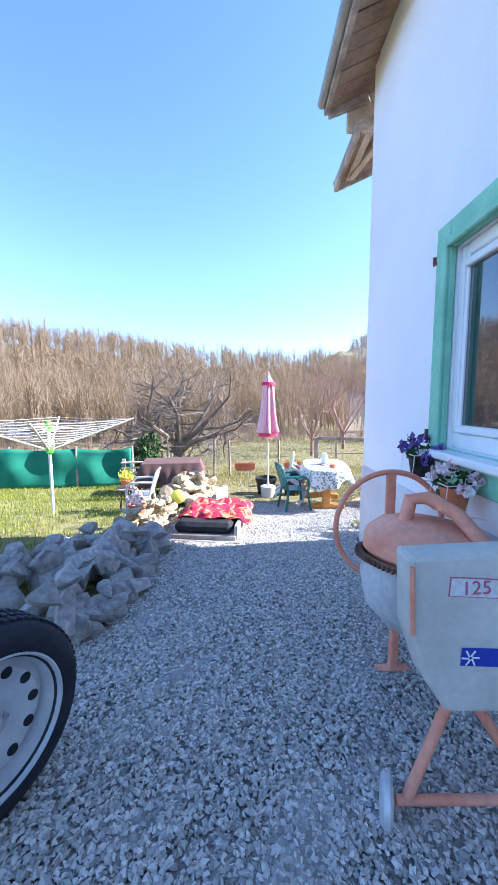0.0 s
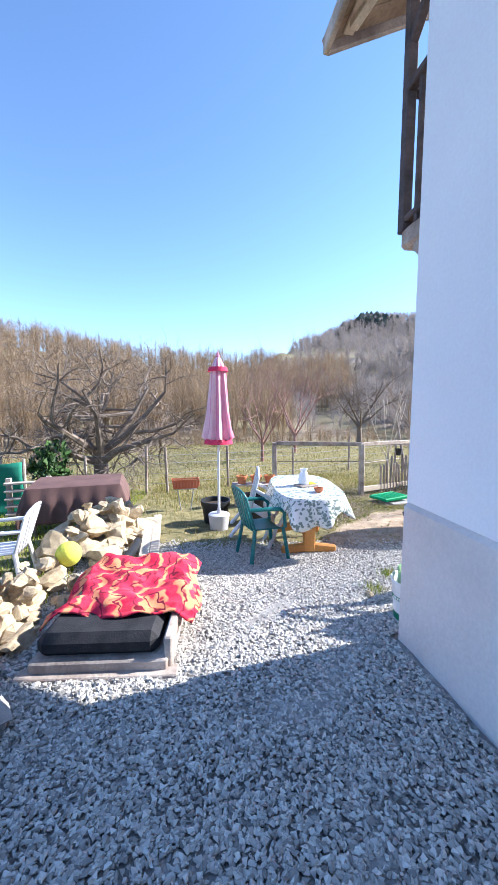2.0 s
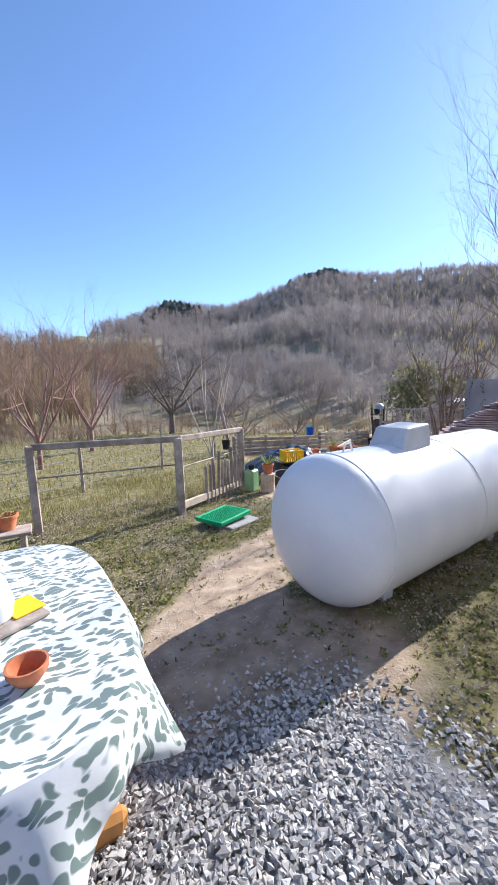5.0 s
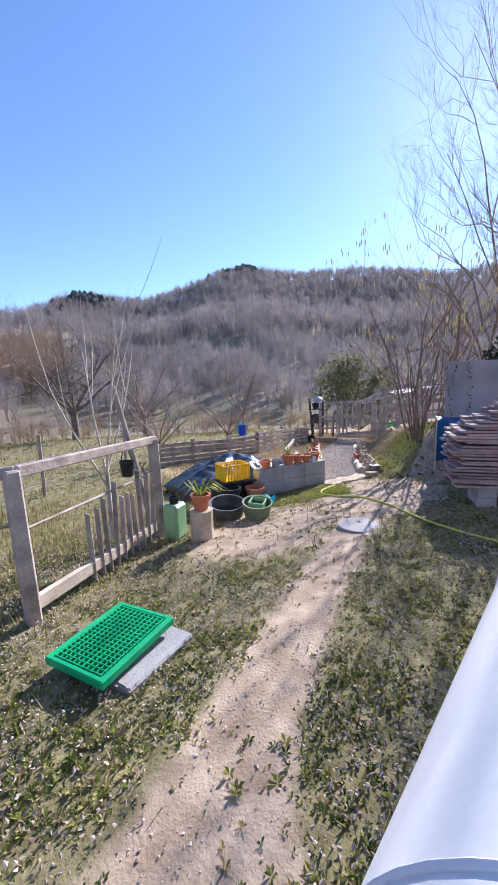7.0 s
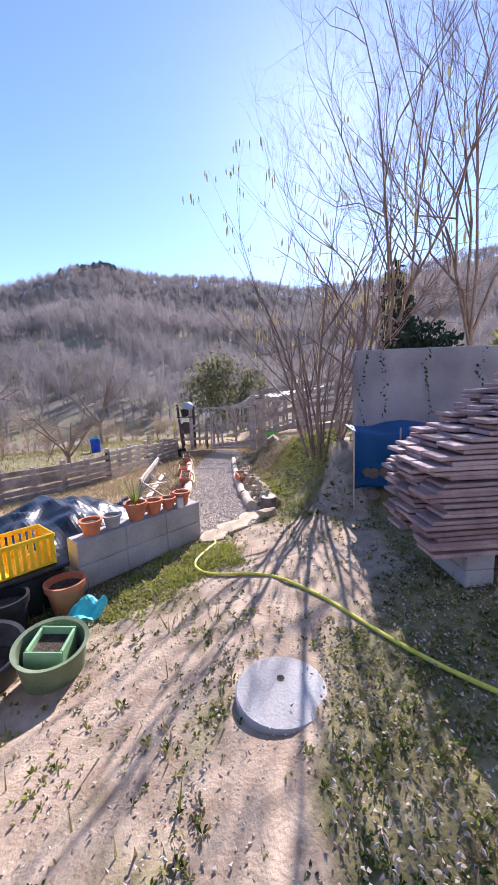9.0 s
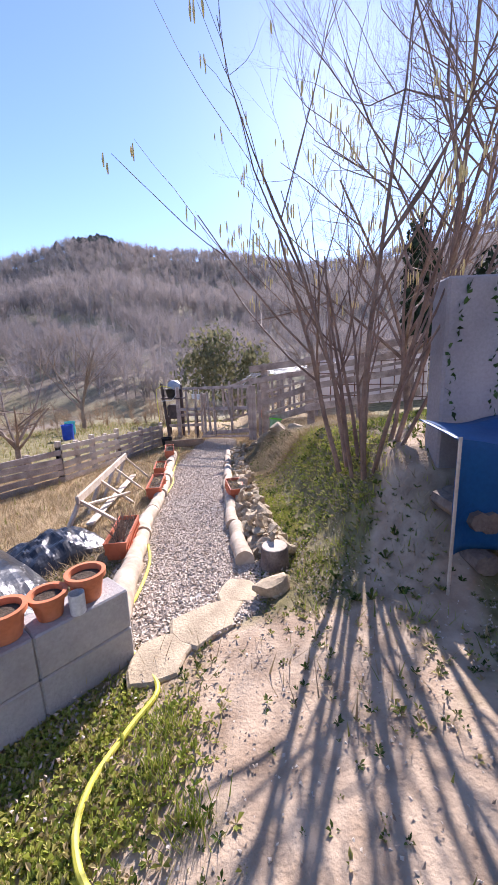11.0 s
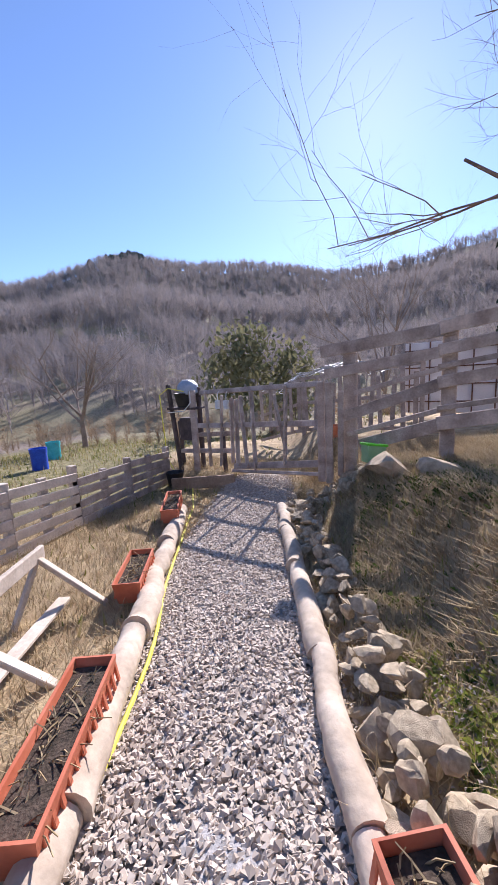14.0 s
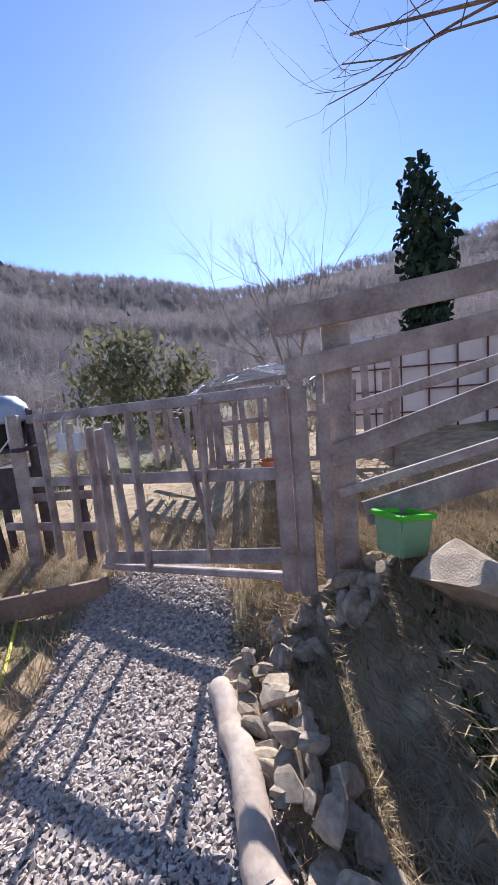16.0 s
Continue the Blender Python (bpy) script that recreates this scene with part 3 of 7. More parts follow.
    part("brace", Shape().beam((1.68, 4.44, 4.66), (1.68, 5.0, 4.2), 0.06, 0.07), DARKWOOD, b)
    # window
    w = part("window", Shape(), MINT, h)
    ym, zm, wy, wz = (wy0 + wy1) / 2, (wz0 + wz1) / 2, wy1 - wy0, wz1 - wz0
    s = Shape()
    for dy, dz, sy, sz in ((-wy / 2 - 0.09, 0, 0.18, wz + 0.36), (wy / 2 + 0.09, 0, 0.18, wz + 0.36), (0, wz / 2 + 0.09, wy, 0.18), (0, -wz / 2 - 0.11, wy, 0.22)):
        s.box(0.05, sy, sz, pose(HX - 0.027, ym + dy, zm + dz), 0.012)
    for dy, dz, sy, sz in ((-wy / 2 - 0.03, 0, 0.06, wz + 0.12), (wy / 2 + 0.03, 0, 0.06, wz + 0.12), (0, wz / 2 + 0.03, wy, 0.06)):
        s.box(0.03, sy, sz, pose(HX - 0.066, ym + dy, zm + dz), 0.008)
    part("surround", s, MINT, w, "mint green painted wooden window surround")
    s = Shape()
    for dy, dz, sy, sz in ((-wy / 2 + 0.04, 0, 0.08, wz), (wy / 2 - 0.04, 0, 0.08, wz), (0, wz / 2 - 0.04, wy - 0.16, 0.08), (0, -wz / 2 + 0.05, wy - 0.16, 0.1), (0, 0, 0.1, wz - 0.18)):
        s.box(0.07, sy, sz, pose(HX + 0.06, ym + dy, zm + dz), 0.01)
    for sg in (-1, 1):
        for dy, dz, sy, sz in ((-0.25, 0, 0.05, wz - 0.2), (0.25, 0, 0.05, wz - 0.2), (0, wz / 2 - 0.12, 0.45, 0.05), (0, -wz / 2 + 0.13, 0.45, 0.05)):
            s.box(0.05, sy, sz, pose(HX + 0.035, ym + sg * 0.31 + dy, zm + dz), 0.008)
    part("window_frame", s, WHITEPVC, w, "white window frame")
    part("window_sill", Shape().box(0.2, wy + 0.3, 0.05, pose(HX - 0.06, ym, wz0 - 0.03), 0.012), WHITEPVC, w, "white sill")
    for sg in (-1, 1):
        part("pane", Shape().box(0.012, 0.5, wz - 0.22, pose(HX + 0.05, ym + sg * 0.31, zm), 0.001), GLASS, w)
    for z in (2.56, 1.38):
        part("hinge", Shape().tube([(HX - 0.05, wy1 + 0.16, z), (HX - 0.05, wy1 + 0.2, z), (HX - 0.05, wy1 + 0.2, z + 0.05)], 0.012, 6), RUSTY, w, "black iron shutter hinge")


build_house()


# ---- loose things of the yard ----
def rock_meshes(mat, n, seed):
    """A few faceted boulders of unit size to share."""
    out, rng = [], random.Random(seed)
    for k in range(n):
        bm = bmesh.new()
        bmesh.ops.create_icosphere(bm, subdivisions=2, radius=0.62)
        cuts = [(Vector((rng.gauss(0, 1), rng.gauss(0, 1), rng.gauss(0, 1))).normalized(), rng.uniform(0.20, 0.42)) for _ in range(11)]
        sc = Vector((rng.uniform(0.8, 1.2), rng.uniform(0.6, 0.95), rng.uniform(0.5, 0.8)))
        for v in bm.verts:
            for nn, d in cuts:
                o = v.co.dot(nn) - d
                if o > 0:
                    v.co -= nn * o * 0.94
            v.co += Vector((rng.gauss(0, 1), rng.gauss(0, 1), rng.gauss(0, 1))) * 0.008
            v.co = Vector((v.co.x * sc.x, v.co.y * sc.y, v.co.z * sc.z))
        d = bpy.data.meshes.new("stone")
        bm.to_mesh(d)
        bm.free()
        d.materials.append(mat)
        out.append(d)
    return out


ROCKS, GREYROCKS = rock_meshes(STONE, 9, 4), rock_meshes(GREYSTONE, 9, 5)


def stone_heap(name, label, meshes, line, width, height, n, size, seed):
    """A heap of stones along a line, highest in its middle."""
    rng, top = random.Random(seed), thing(name, label, "stone wall", pose(line[0][0], line[0][1], gz(*line[0])))
    inv = top.matrix_basis.inverted()
    for k in range(n):
        t = (k + rng.random()) / n * (len(line) - 1)
        i = min(int(t), len(line) - 2)
        a, b = Vector(line[i]), Vector(line[i + 1])
        p, nrm = a.lerp(b, t - i), (b - a).normalized().orthogonal()
        s = rng.uniform(-1, 1)
        lift = rng.random() ** 1.3 * max(0, 1 - abs(s) ** 1.5)
        x, y = p.x + nrm.x * s * width / 2, p.y + nrm.y * s * width / 2
        z = gz(x, y) + size * 0.18 + lift * height
        sc = size * rng.uniform(0.65, 1.35) * (1.1 - 0.3 * lift)
        m = Matrix.LocRotScale((x, y, z), Euler((rng.uniform(-0.5, 0.5), rng.uniform(-0.5, 0.5), rng.uniform(0, 6.28))), (sc, sc, sc))
        part("stone", rng.choice(meshes), None, top, m=inv @ m)
    return top


def wheel():
    m = pose(-1.02, 1.24, gz(-1.0, 1.2) + 0.377, -90, 0, 64)
    w = thing("spare_wheel", "black tyre on a light grey steel rim, standing on gravel", "wheel", m)
    s = Shape()
    prof = [(0.252, -0.10), (0.267, -0.115), (0.31, -0.125), (0.345, -0.115), (0.372, -0.085), (0.378, -0.04)]
    prof = prof + [(r, -z) for r, z in prof[::-1]]
    s.lathe(prof, 64)
    part("tyre", s, RUBBER, w, "black rubber tyre with worn tread", True)
    s = Shape()
    for k in range(72):
        a = k * math.tau / 72
        for z, q in ((-0.055, 0.10), (0, -0.10), (0.055, 0.10)):
            s.box(0.012, 0.022, 0.04, Matrix.Rotation(a, 4, "Z") @ pose(0.379, 0, z, math.degrees(q) * 3, 0, 0), 0.002)
    part("tread", s, RUBBER, w)
    s = Shape()
    s.lathe([(0.272, -0.112), (0.275, -0.124), (0.268, -0.126), (0.255, -0.095), (0.242, -0.06), (0.232, 0.06), (0.257, 0.10)], 48)
    part("rim", s, STEEL, w, "scratched light grey steel rim", True)
    s = Shape()
    s.lathe([(0.242, -0.03), (0.205, -0.062), (0.16, -0.06), (0.11, -0.035), (0.075, -0.05), (0.05, -0.085), (0.0, -0.09)], 48)
    d = part("wheel_disc", s, STEEL, w, "grey pressed steel disc", True)
    for k in range(12):
        a = k * math.tau / 12
        part("slot", Shape().lathe([(0.0, 0), (0.02, 0), (0.022, 0.004)], 12, pose(0.186 * math.cos(a), 0.186 * math.sin(a), -0.065)), BLACK, d)
    for k in range(5):
        a = k * math.tau / 5
        part("wheel_nut", Shape().lathe([(0.0, -0.02), (0.012, -0.018), (0.013, 0.01)], 6, pose(0.075 * math.cos(a), 0.075 * math.sin(a), -0.055)), ZINC, d)


def mixer():
    w = thing("cement_mixer", "worn orange and grey cement mixer beside the house wall", "mixer", pose(-0.07, 0, gz(0.9, 1.9)))
    c = Vector((1.02, 1.90, 0.73))
    m = Matrix.Translation(c) @ pose(0, 0, 0, -6, 8, 0)
    s = Shape()
    s.lathe([(0.30, 0.0), (0.335, 0.03), (0.335, 0.10), (0.325, 0.135), (0.26, 0.20), (0.15, 0.235), (0.0, 0.25)], 48, m)
    part("drum_top", s, ORANGE, w, "chipped orange drum cover", True)
    s = Shape()
    s.lathe([(0.335, 0.0), (0.33, -0.12), (0.285, -0.26), (0.19, -0.345), (0.0, -0.36)], 48, m)
    part("drum", s, DRUMGREY, w, "cement-splashed grey drum", True)
    s = Shape()
    s.ring(0.345, 0.016, m @ pose(0, 0, 0.0), 56, 6)
    for k in range(90):
        a = k * math.tau / 90
        s.box(0.022, 0.011, 0.026, m @ Matrix.Rotation(a, 4, "Z") @ pose(0.362, 0, -0.005), 0.002)
    part("gear_ring", s, RUSTY, w, "rusty toothed ring")
    s = Shape()
    s.tube([m @ Vector(p) for p in ((-0.17, -0.05, 0.20), (-0.16, -0.06, 0.33), (-0.08, -0.08, 0.35), (0.02, -0.18, 0.30), (0.12, -0.32, 0.16), (0.16, -0.37, 0.02))], 0.036, 10)
    part("yoke", s, ORANGE, w, "orange tube yoke over the drum", True)
    part("bolt", Shape().lathe([(0.05, 0), (0.05, 0.035), (0.038, 0.045), (0, 0.047)], 12, m @ pose(-0.02, -0.12, 0.30)), ORANGE, w)
    hw = Matrix.Translation((0.93, 2.20, 0.83)) @ pose(0, 0, 0, 90, 0, 4)
    s = Shape().ring(0.335, 0.017, hw, 56, 8)
    part("tilting_wheel", s, ORANGE, w, "orange tube tilting wheel", True)
    part("spoke", Shape().beam((0.93, 2.2, 1.16), (0.93, 2.2, 0.5), 0.06, 0.02), ORANGE, w)
    # motor housing
    s = Shape()
    pr = [(0.60, 1.07), (1.22, 1.10), (1.22, 0.50), (0.76, 0.50), (0.68, 0.62), (0.615, 0.80)]
    n = len(pr)
    vs = [(x, 1.18, z) for x, z in pr] + [(x, 1.30, z) for x, z in pr]
    s.add(vs, [tuple(range(n)), tuple(range(n, 2 * n))[::-1]] + [(i, i + n, (i + 1) % n + n, (i + 1) % n) for i in range(n)])
    hs = part("motor_housing", s, HOUSING, w, "dusty grey motor housing with number plate")
    bv = hs.modifiers.new("soft_edge", "BEVEL")
    bv.width, bv.segments = 0.018, 2
    part("edge_strip", Shape().tube([(0.612, 1.175, 1.04), (0.622, 1.172, 0.80)], 0.009, 6), ORANGE, hs)
    part("number_plate", Shape().box(0.16, 0.004, 0.062, pose(0.825, 1.177, 0.965, 0, 3, 0), 0.001), TIN, hs)
    part("number_border", Shape().box(0.168, 0.003, 0.07, pose(0.825, 1.179, 0.965, 0, 3, 0), 0.001), REDPRINT, hs)
    cu = bpy.data.curves.new("number", "FONT")
    cu.body, cu.size, cu.align_x, cu.align_y, cu.extrude = "125", 0.068, "CENTER", "CENTER", 0.001
    cu.materials.append(REDPRINT)
    tx = new("number", cu)
    tx.parent, tx.matrix_basis = hs, pose(0.83, 1.173, 0.965, 90, -3, 0)
    part("maker_plate", Shape().box(0.14, 0.004, 0.066, pose(0.865, 1.177, 0.715, 0, 2, 0), 0.001), BLUEPRINT, hs)
    s = Shape()
    for k in range(6):
        s.box(0.006, 0.003, 0.026, pose(0.825, 1.173, 0.715) @ Matrix.Rotation(k * math.tau / 6, 4, "Y") @ pose(0.008, 0, 0.016, 0, 35, 0), 0.001)
    part("emblem", s, WHITEPVC, hs)
    # stand
    for a, b in (((0.86, 1.30, 0.52), (0.66, 1.24, 0.09)), ((0.88, 1.30, 0.52), (1.16, 1.24, 0.09)), ((0.95, 1.32, 0.62), (0.92, 1.95, 0.42))):
        part("leg", Shape().tube([a, b], 0.021, 10), ORANGE, w, smooth=True)
    part("crossbar", Shape().tube([(0.62, 1.24, 0.09), (1.3, 1.24, 0.09)], 0.018, 10), ORANGE, w, smooth=True)
    part("rear_leg", Shape().box(0.045, 0.045, 0.46, pose(0.92, 2.04, 0.24), 0.006).box(0.2, 0.06, 0.012, pose(0.92, 2.04, 0.01), 0.003), ORANGE, w)
    part("trolley_wheel", Shape().lathe([(0, -0.02), (0.02, -0.03), (0.085, -0.025), (0.1, -0.012), (0.1, 0.012), (0.085, 0.025), (0, 0.02)], 28, pose(0.585, 1.24, 0.09, 0, 90, -18) @ Matrix.Diagonal((0.85, 0.85, 0.85, 1))), STEEL, w, "grey worn trolley wheel", True)


def petals(s, c, r, n, size, rng):
    """A bunch of petals or leaves round a place."""
    for _ in range(n):
        d = Vector((rng.gauss(0, 1), rng.gauss(0, 1), rng.gauss(0, 0.8))).normalized() * r * rng.uniform(0.45, 1)
        m = Matrix.Translation(Vector(c) + d) @ Euler((rng.uniform(0, 6), rng.uniform(0, 6), rng.uniform(0, 6))).to_matrix().to_4x4()
        z = size * rng.uniform(0.6, 1.3)
        s.add([(-z, 0, 0), (0, -z * 0.6, z * 0.15), (z, 0, 0), (0, z * 0.6, z * 0.15)], [(0, 1, 2), (0, 2, 3)], m)


def pot(name, label, x, y, z, r, h, mat, fill=SOIL, group="", tilt=0, rim=0.012, taper=0.72, thick=0.008):
    p = thing(name, label, "flower pot", pose(x, y, z, tilt, 0, 0), group)
    k = r * taper
    s = Shape()
    s.lathe([(0, 0), (k, 0), (r * 0.97, h * 0.8), (r * 0.97 + rim, h * 0.8), (r + rim, h), (r - thick, h), (r * 0.97 - thick, h * 0.8), (k, h * 0.2), (0, h * 0.2)], 28)
    part("body", s, mat, p, smooth=True)
    if fill:
        s = Shape()
        s.lathe([(0, h * 0.82), (r * 0.5, h * 0.83), (r * 0.95 - thick, h * 0.79)], 16)
        part("soil", s, fill, p)
    return p


def window_flowers():
    rng = random.Random(8)
    for y, z, pm, gm, lab, r in ((2.50, 1.12, BLACK, PURPLE, "black pot of purple artificial flowers hung on the wall", 0.10), (2.08, 1.01, TERRA, BLUSH, "red-brown pot of white and pink flowers in a wire holder", 0.105)):
        p = thing("flower_pot", lab, "flower pot", pose(HX - 0.15, y, z))
        part("body", Shape().lathe([(0, 0), (0.062, 0), (0.085, 0.12), (0.09, 0.13), (0.08, 0.13), (0.06, 0.02)], 20), pm, p, smooth=True)
        s = Shape()
        petals(s, (0, 0, 0.16), 0.11, 60, 0.03, rng)
        part("leaves", s, IVY, p)
        for k in range(7):
            s = Shape()
            a = k * 0.9
            petals(s, (0.10 * math.cos(a), 0.13 * math.sin(a), 0.19 + 0.06 * math.sin(k * 2.1)), 0.045, 34, 0.022, rng)
            part("bloom", s, gm, p)
        s = Shape()
        for q in (-1, 1):
            s.tube([(0.14, q * 0.09, 0.16), (-0.09, q * 0.09, 0.15), (-0.10, q * 0.09, 0.0), (0.14, q * 0.09, -0.04)], 0.004, 5)
        s.tube([(-0.1, -0.09, 0.0), (-0.1, 0.09, 0.0)], 0.004, 5)
        s.tube([(-0.09, -0.09, 0.15), (-0.09, 0.09, 0.15)], 0.004, 5)
        part("wire_holder", s, WHITEPAINT, p, "white wire holder")


def lounger():
    x0, y0 = -0.93, 4.22
    w = thing("sun_lounger", "black cushioned low lounger with red throw on gravel", "lounger", pose(x0 + 0.38, y0, gz(-0.5, 4.8) + 0.02, -2.5, 0, -6))
    part("frame", Shape().box(0.78, 1.2, 0.09, pose(0, 0.6, 0.05), 0.01).box(0.90, 0.10, 0.035, pose(0, 0.0, 0.02), 0.006).box(0.05, 1.15, 0.18, pose(0.39, 0.6, 0.12), 0.01), GREYWOOD, w, "weathered wooden base frame")
    part("mattress", Shape().box(0.70, 1.12, 0.14, pose(-0.02, 0.60, 0.155), 0.045), CUSHION, w, "black mattress")
    rng = random.Random(2)

    def fold(u, v):
        x, y = -0.44 + 0.95 * u + 0.04 * math.sin(6 * v), 0.24 + 0.95 * v
        e = min(u, 1 - u) * 0.92
        z = 0.272 + 0.016 * math.sin(13 * u + 5 * v + 2 * math.sin(7 * v)) + 0.012 * math.sin(17 * v - 4 * u) + 0.008 * math.sin(31 * u + 23 * v)
        if e < 0.11:
            z -= (0.11 - e) * 0.9
        if v < 0.05:
            z -= 0.02
        return (x, y + 0.03 * math.sin(9 * u), z)

    s = Shape().sheet(fold, 40, 44)
    part("throw", s, REDCLOTH, w, "rumpled red and orange throw", True, solid=0.012)


def resin_chair(name, label, mat, m, group):
    """A stacking resin armchair: seat, slotted back, arms, four legs."""
    c = thing(name, label, "chair", m, group)

    def seat(u, v):
        return ((u - 0.5) * 0.44, (v - 0.5) * 0.42, 0.42 - 0.018 * math.sin(math.pi * u) - 0.012 * v + (0.02 if v < 0.04 else 0) - 0.02 * (v > 0.96))

    part("seat", Shape().sheet(seat, 12, 12), mat, c, smooth=True, solid=0.012)

    def slat(a, b):
        def f(u, v):
            h = 0.40 + 0.44 * v
            x = a + (b - a) * u
            return (x * (1 + 0.12 * v), -0.21 - 0.13 * v - 0.03 * math.cos(x * 5), h + (0.035 * math.cos(x * 6) if v > 0.9 else 0))
        return f

    s = Shape()
    for k in range(5):
        s.sheet(slat(-0.2 + k * 0.084, -0.2 + k * 0.084 + 0.056), 3, 10)
    part("backrest", s, mat, c, smooth=True, solid=0.012)
    s = Shape()
    s.tube([(-0.225, -0.2, 0.4), (-0.25, -0.33, 0.80), (-0.20, -0.36, 0.86), (0, -0.375, 0.885), (0.20, -0.36, 0.86), (0.25, -0.33, 0.80), (0.225, -0.2, 0.4)], 0.018, 8)
    part("back_frame", s, mat, c, smooth=True)
    for sx in (-1, 1):
        part("armrest", Shape().tube([(sx * 0.245, -0.28, 0.66), (sx * 0.275, -0.1, 0.665), (sx * 0.275, 0.12, 0.655), (sx * 0.26, 0.2, 0.60), (sx * 0.25, 0.22, 0.42)], 0.024, 8), mat, c, smooth=True)
        for sy in (-1, 1):
            a, b = Vector((sx * 0.22, sy * 0.2, 0.42)), Vector((sx * 0.27, sy * 0.27, 0))
            part("leg", Shape().beam(a, b, 0.05, 0.045, 0.012), mat, c)
    return c


def umbrella():
    x, y = 0.38, 7.40
    w = thing("parasol", "closed pink striped parasol in a white base", "parasol", pose(x, y, gz(x, y)))
    part("pole", Shape().tube([(0, 0, 0.05), (0, 0, 2.46)], 0.019, 12), WHITEPAINT, w, "white pole", True)
    part("base", Shape().lathe([(0, 0), (0.13, 0), (0.155, 0.22), (0.14, 0.23), (0.03, 0.235), (0.025, 0.3)], 20), GREYCHAIR, w, "white bucket base", True)
    n = 48
    s = Shape()
    prof = [(0.03, 2.46), (0.075, 2.36), (0.10, 2.28), (0.115, 2.0), (0.135, 1.7), (0.165, 1.45), (0.185, 1.30)]
    vs = []
    for i, (r, z) in enumerate(prof):
        for j in range(n):
            a = j * math.tau / n
            q = r * (1 + 0.28 * (i / 6) * math.cos(8 * a) + 0.07 * math.sin(3 * a + i))
            vs.append((q * math.cos(a), q * math.sin(a), z + (0.04 * math.cos(8 * a) if i == 6 else 0)))
    for i in range(len(prof) - 1):
        for j in range(n):
            s.slot = 0 if (j // 3) % 2 else 1
            s.add([vs[i * n + j], vs[i * n + (j + 1) % n], vs[(i + 1) * n + (j + 1) % n], vs[(i + 1) * n + j]], [(0, 3, 2, 1)])
    part("canopy", s, [PINK, PALEPINK], w, "folded pink striped canopy")
    for r, z, z2 in ((0.185, 1.32, 1.25), (0.125, 2.32, 2.26)):
        part("valance", Shape().lathe([(r + 0.02, z2), (r, z)], 24), CRIMSON, w, "crimson valance", solid=0.004)
    part("finial", Shape().lathe([(0.03, 2.44), (0.035, 2.47), (0.0, 2.54)], 12), PINK, w)


def table():
    cx, cy = 1.31, 6.31
    g = gz(1.4, 6.3)
    t = thing("garden_table", "pine pedestal table standing on gravel", "table", pose(cx, cy, g, 0, 0, -5))
    part("tabletop", Shape().lathe([(0, 0.71), (0.36, 0.71), (0.38, 0.72), (0.38, 0.735), (0, 0.735)], 40, Matrix.Diagonal((1, 1.74, 1, 1))), PINE, t)
    for yy in (-0.28, 0.45):
        part("column", Shape().box(0.13, 0.09, 0.66, pose(0, yy, 0.38), 0.012), PINE, t, "varnished pine column")
        for sx in (-1, 1):
            part("foot", Shape().beam((sx * 0.03, yy, 0.10), (sx * 0.31, yy, 0.06), 0.06, 0.11, 0.02), PINE, t)
    part("stretcher", Shape().box(0.05, 0.7, 0.09, pose(0, 0.08, 0.2), 0.01), PINE, t)
    c = thing("tablecloth", "white oilcloth with grey-green leaf print on the table", "tablecloth", pose(cx, cy, g + 0.741, 0, 0, -5))
    n, vs, fs = 120, [], []
    rings = [(0.0, 0), (0.5, 0), (0.9, 0), (0.985, 0), (1.02, -0.02), (1.06, -0.08), (1.09, -0.13), (1.12, -0.19), (1.14, -0.24)]
    for i, (q, dz) in enumerate(rings):
        for j in range(n):
            a = j * math.tau / n
            w = max(0, i - 4) / 4
            k = 1 + w * (0.10 * math.sin(9 * a + 1) + 0.05 * math.sin(17 * a))
            drop = dz * (1 + w * (0.30 * math.sin(4 * a + 2.4) + 0.12 * math.sin(9 * a + 1)))
            sq = (abs(math.cos(a)) ** 3.2 + abs(math.sin(a)) ** 3.2) ** (-1 / 3.2)
            vs.append((0.375 * sq * q * k * math.cos(a), 0.66 * sq * (1 + (q * k - 1) * 0.55 if q > 1 else q) * math.sin(a), drop + 0.002 * math.sin(7 * a) * (i == 2)))
    for i in range(len(rings) - 1):
        fs += [(i * n + j, i * n + (j + 1) % n, (i + 1) * n + (j + 1) % n, (i + 1) * n + j) for j in range(n)]
    part("cloth", Shape().add(vs, fs), CLOTH, c, smooth=True, solid=0.003)
    z = g + 0.745
    b = thing("bowl", "small red-brown bowl on the tablecloth", "bowl", pose(1.36, 5.95, z))
    part("bowl_body", Shape().lathe([(0, 0), (0.03, 0), (0.05, 0.03), (0.052, 0.05), (0.046, 0.05), (0.03, 0.01), (0, 0.008)], 20), TERRA, b, smooth=True)
    j = thing("jug", "white jug standing on a small tray", "jug", pose(1.30, 6.30, z + 0.02))
    part("jug_body", Shape().lathe([(0, 0), (0.06, 0), (0.068, 0.05), (0.05, 0.12), (0.035, 0.15), (0.045, 0.18), (0.038, 0.18), (0, 0.03)], 20), WHITEPVC, j, smooth=True)
    r = thing("tray", "small dark tray with a yellow cloth on the table", "tray", pose(1.32, 6.27, z, 0, 0, 20))
    part("tray_body", Shape().box(0.24, 0.16, 0.016, pose(0, 0, 0.009), 0.004), GREYWOOD, r)
    part("cloth", Shape().box(0.1, 0.12, 0.006, pose(0.08, 0.02, 0.021), 0.002), YELLOW, r)


TANK = (2.97, 6.55, 0.33, 0.53, -0.03, 2.9)


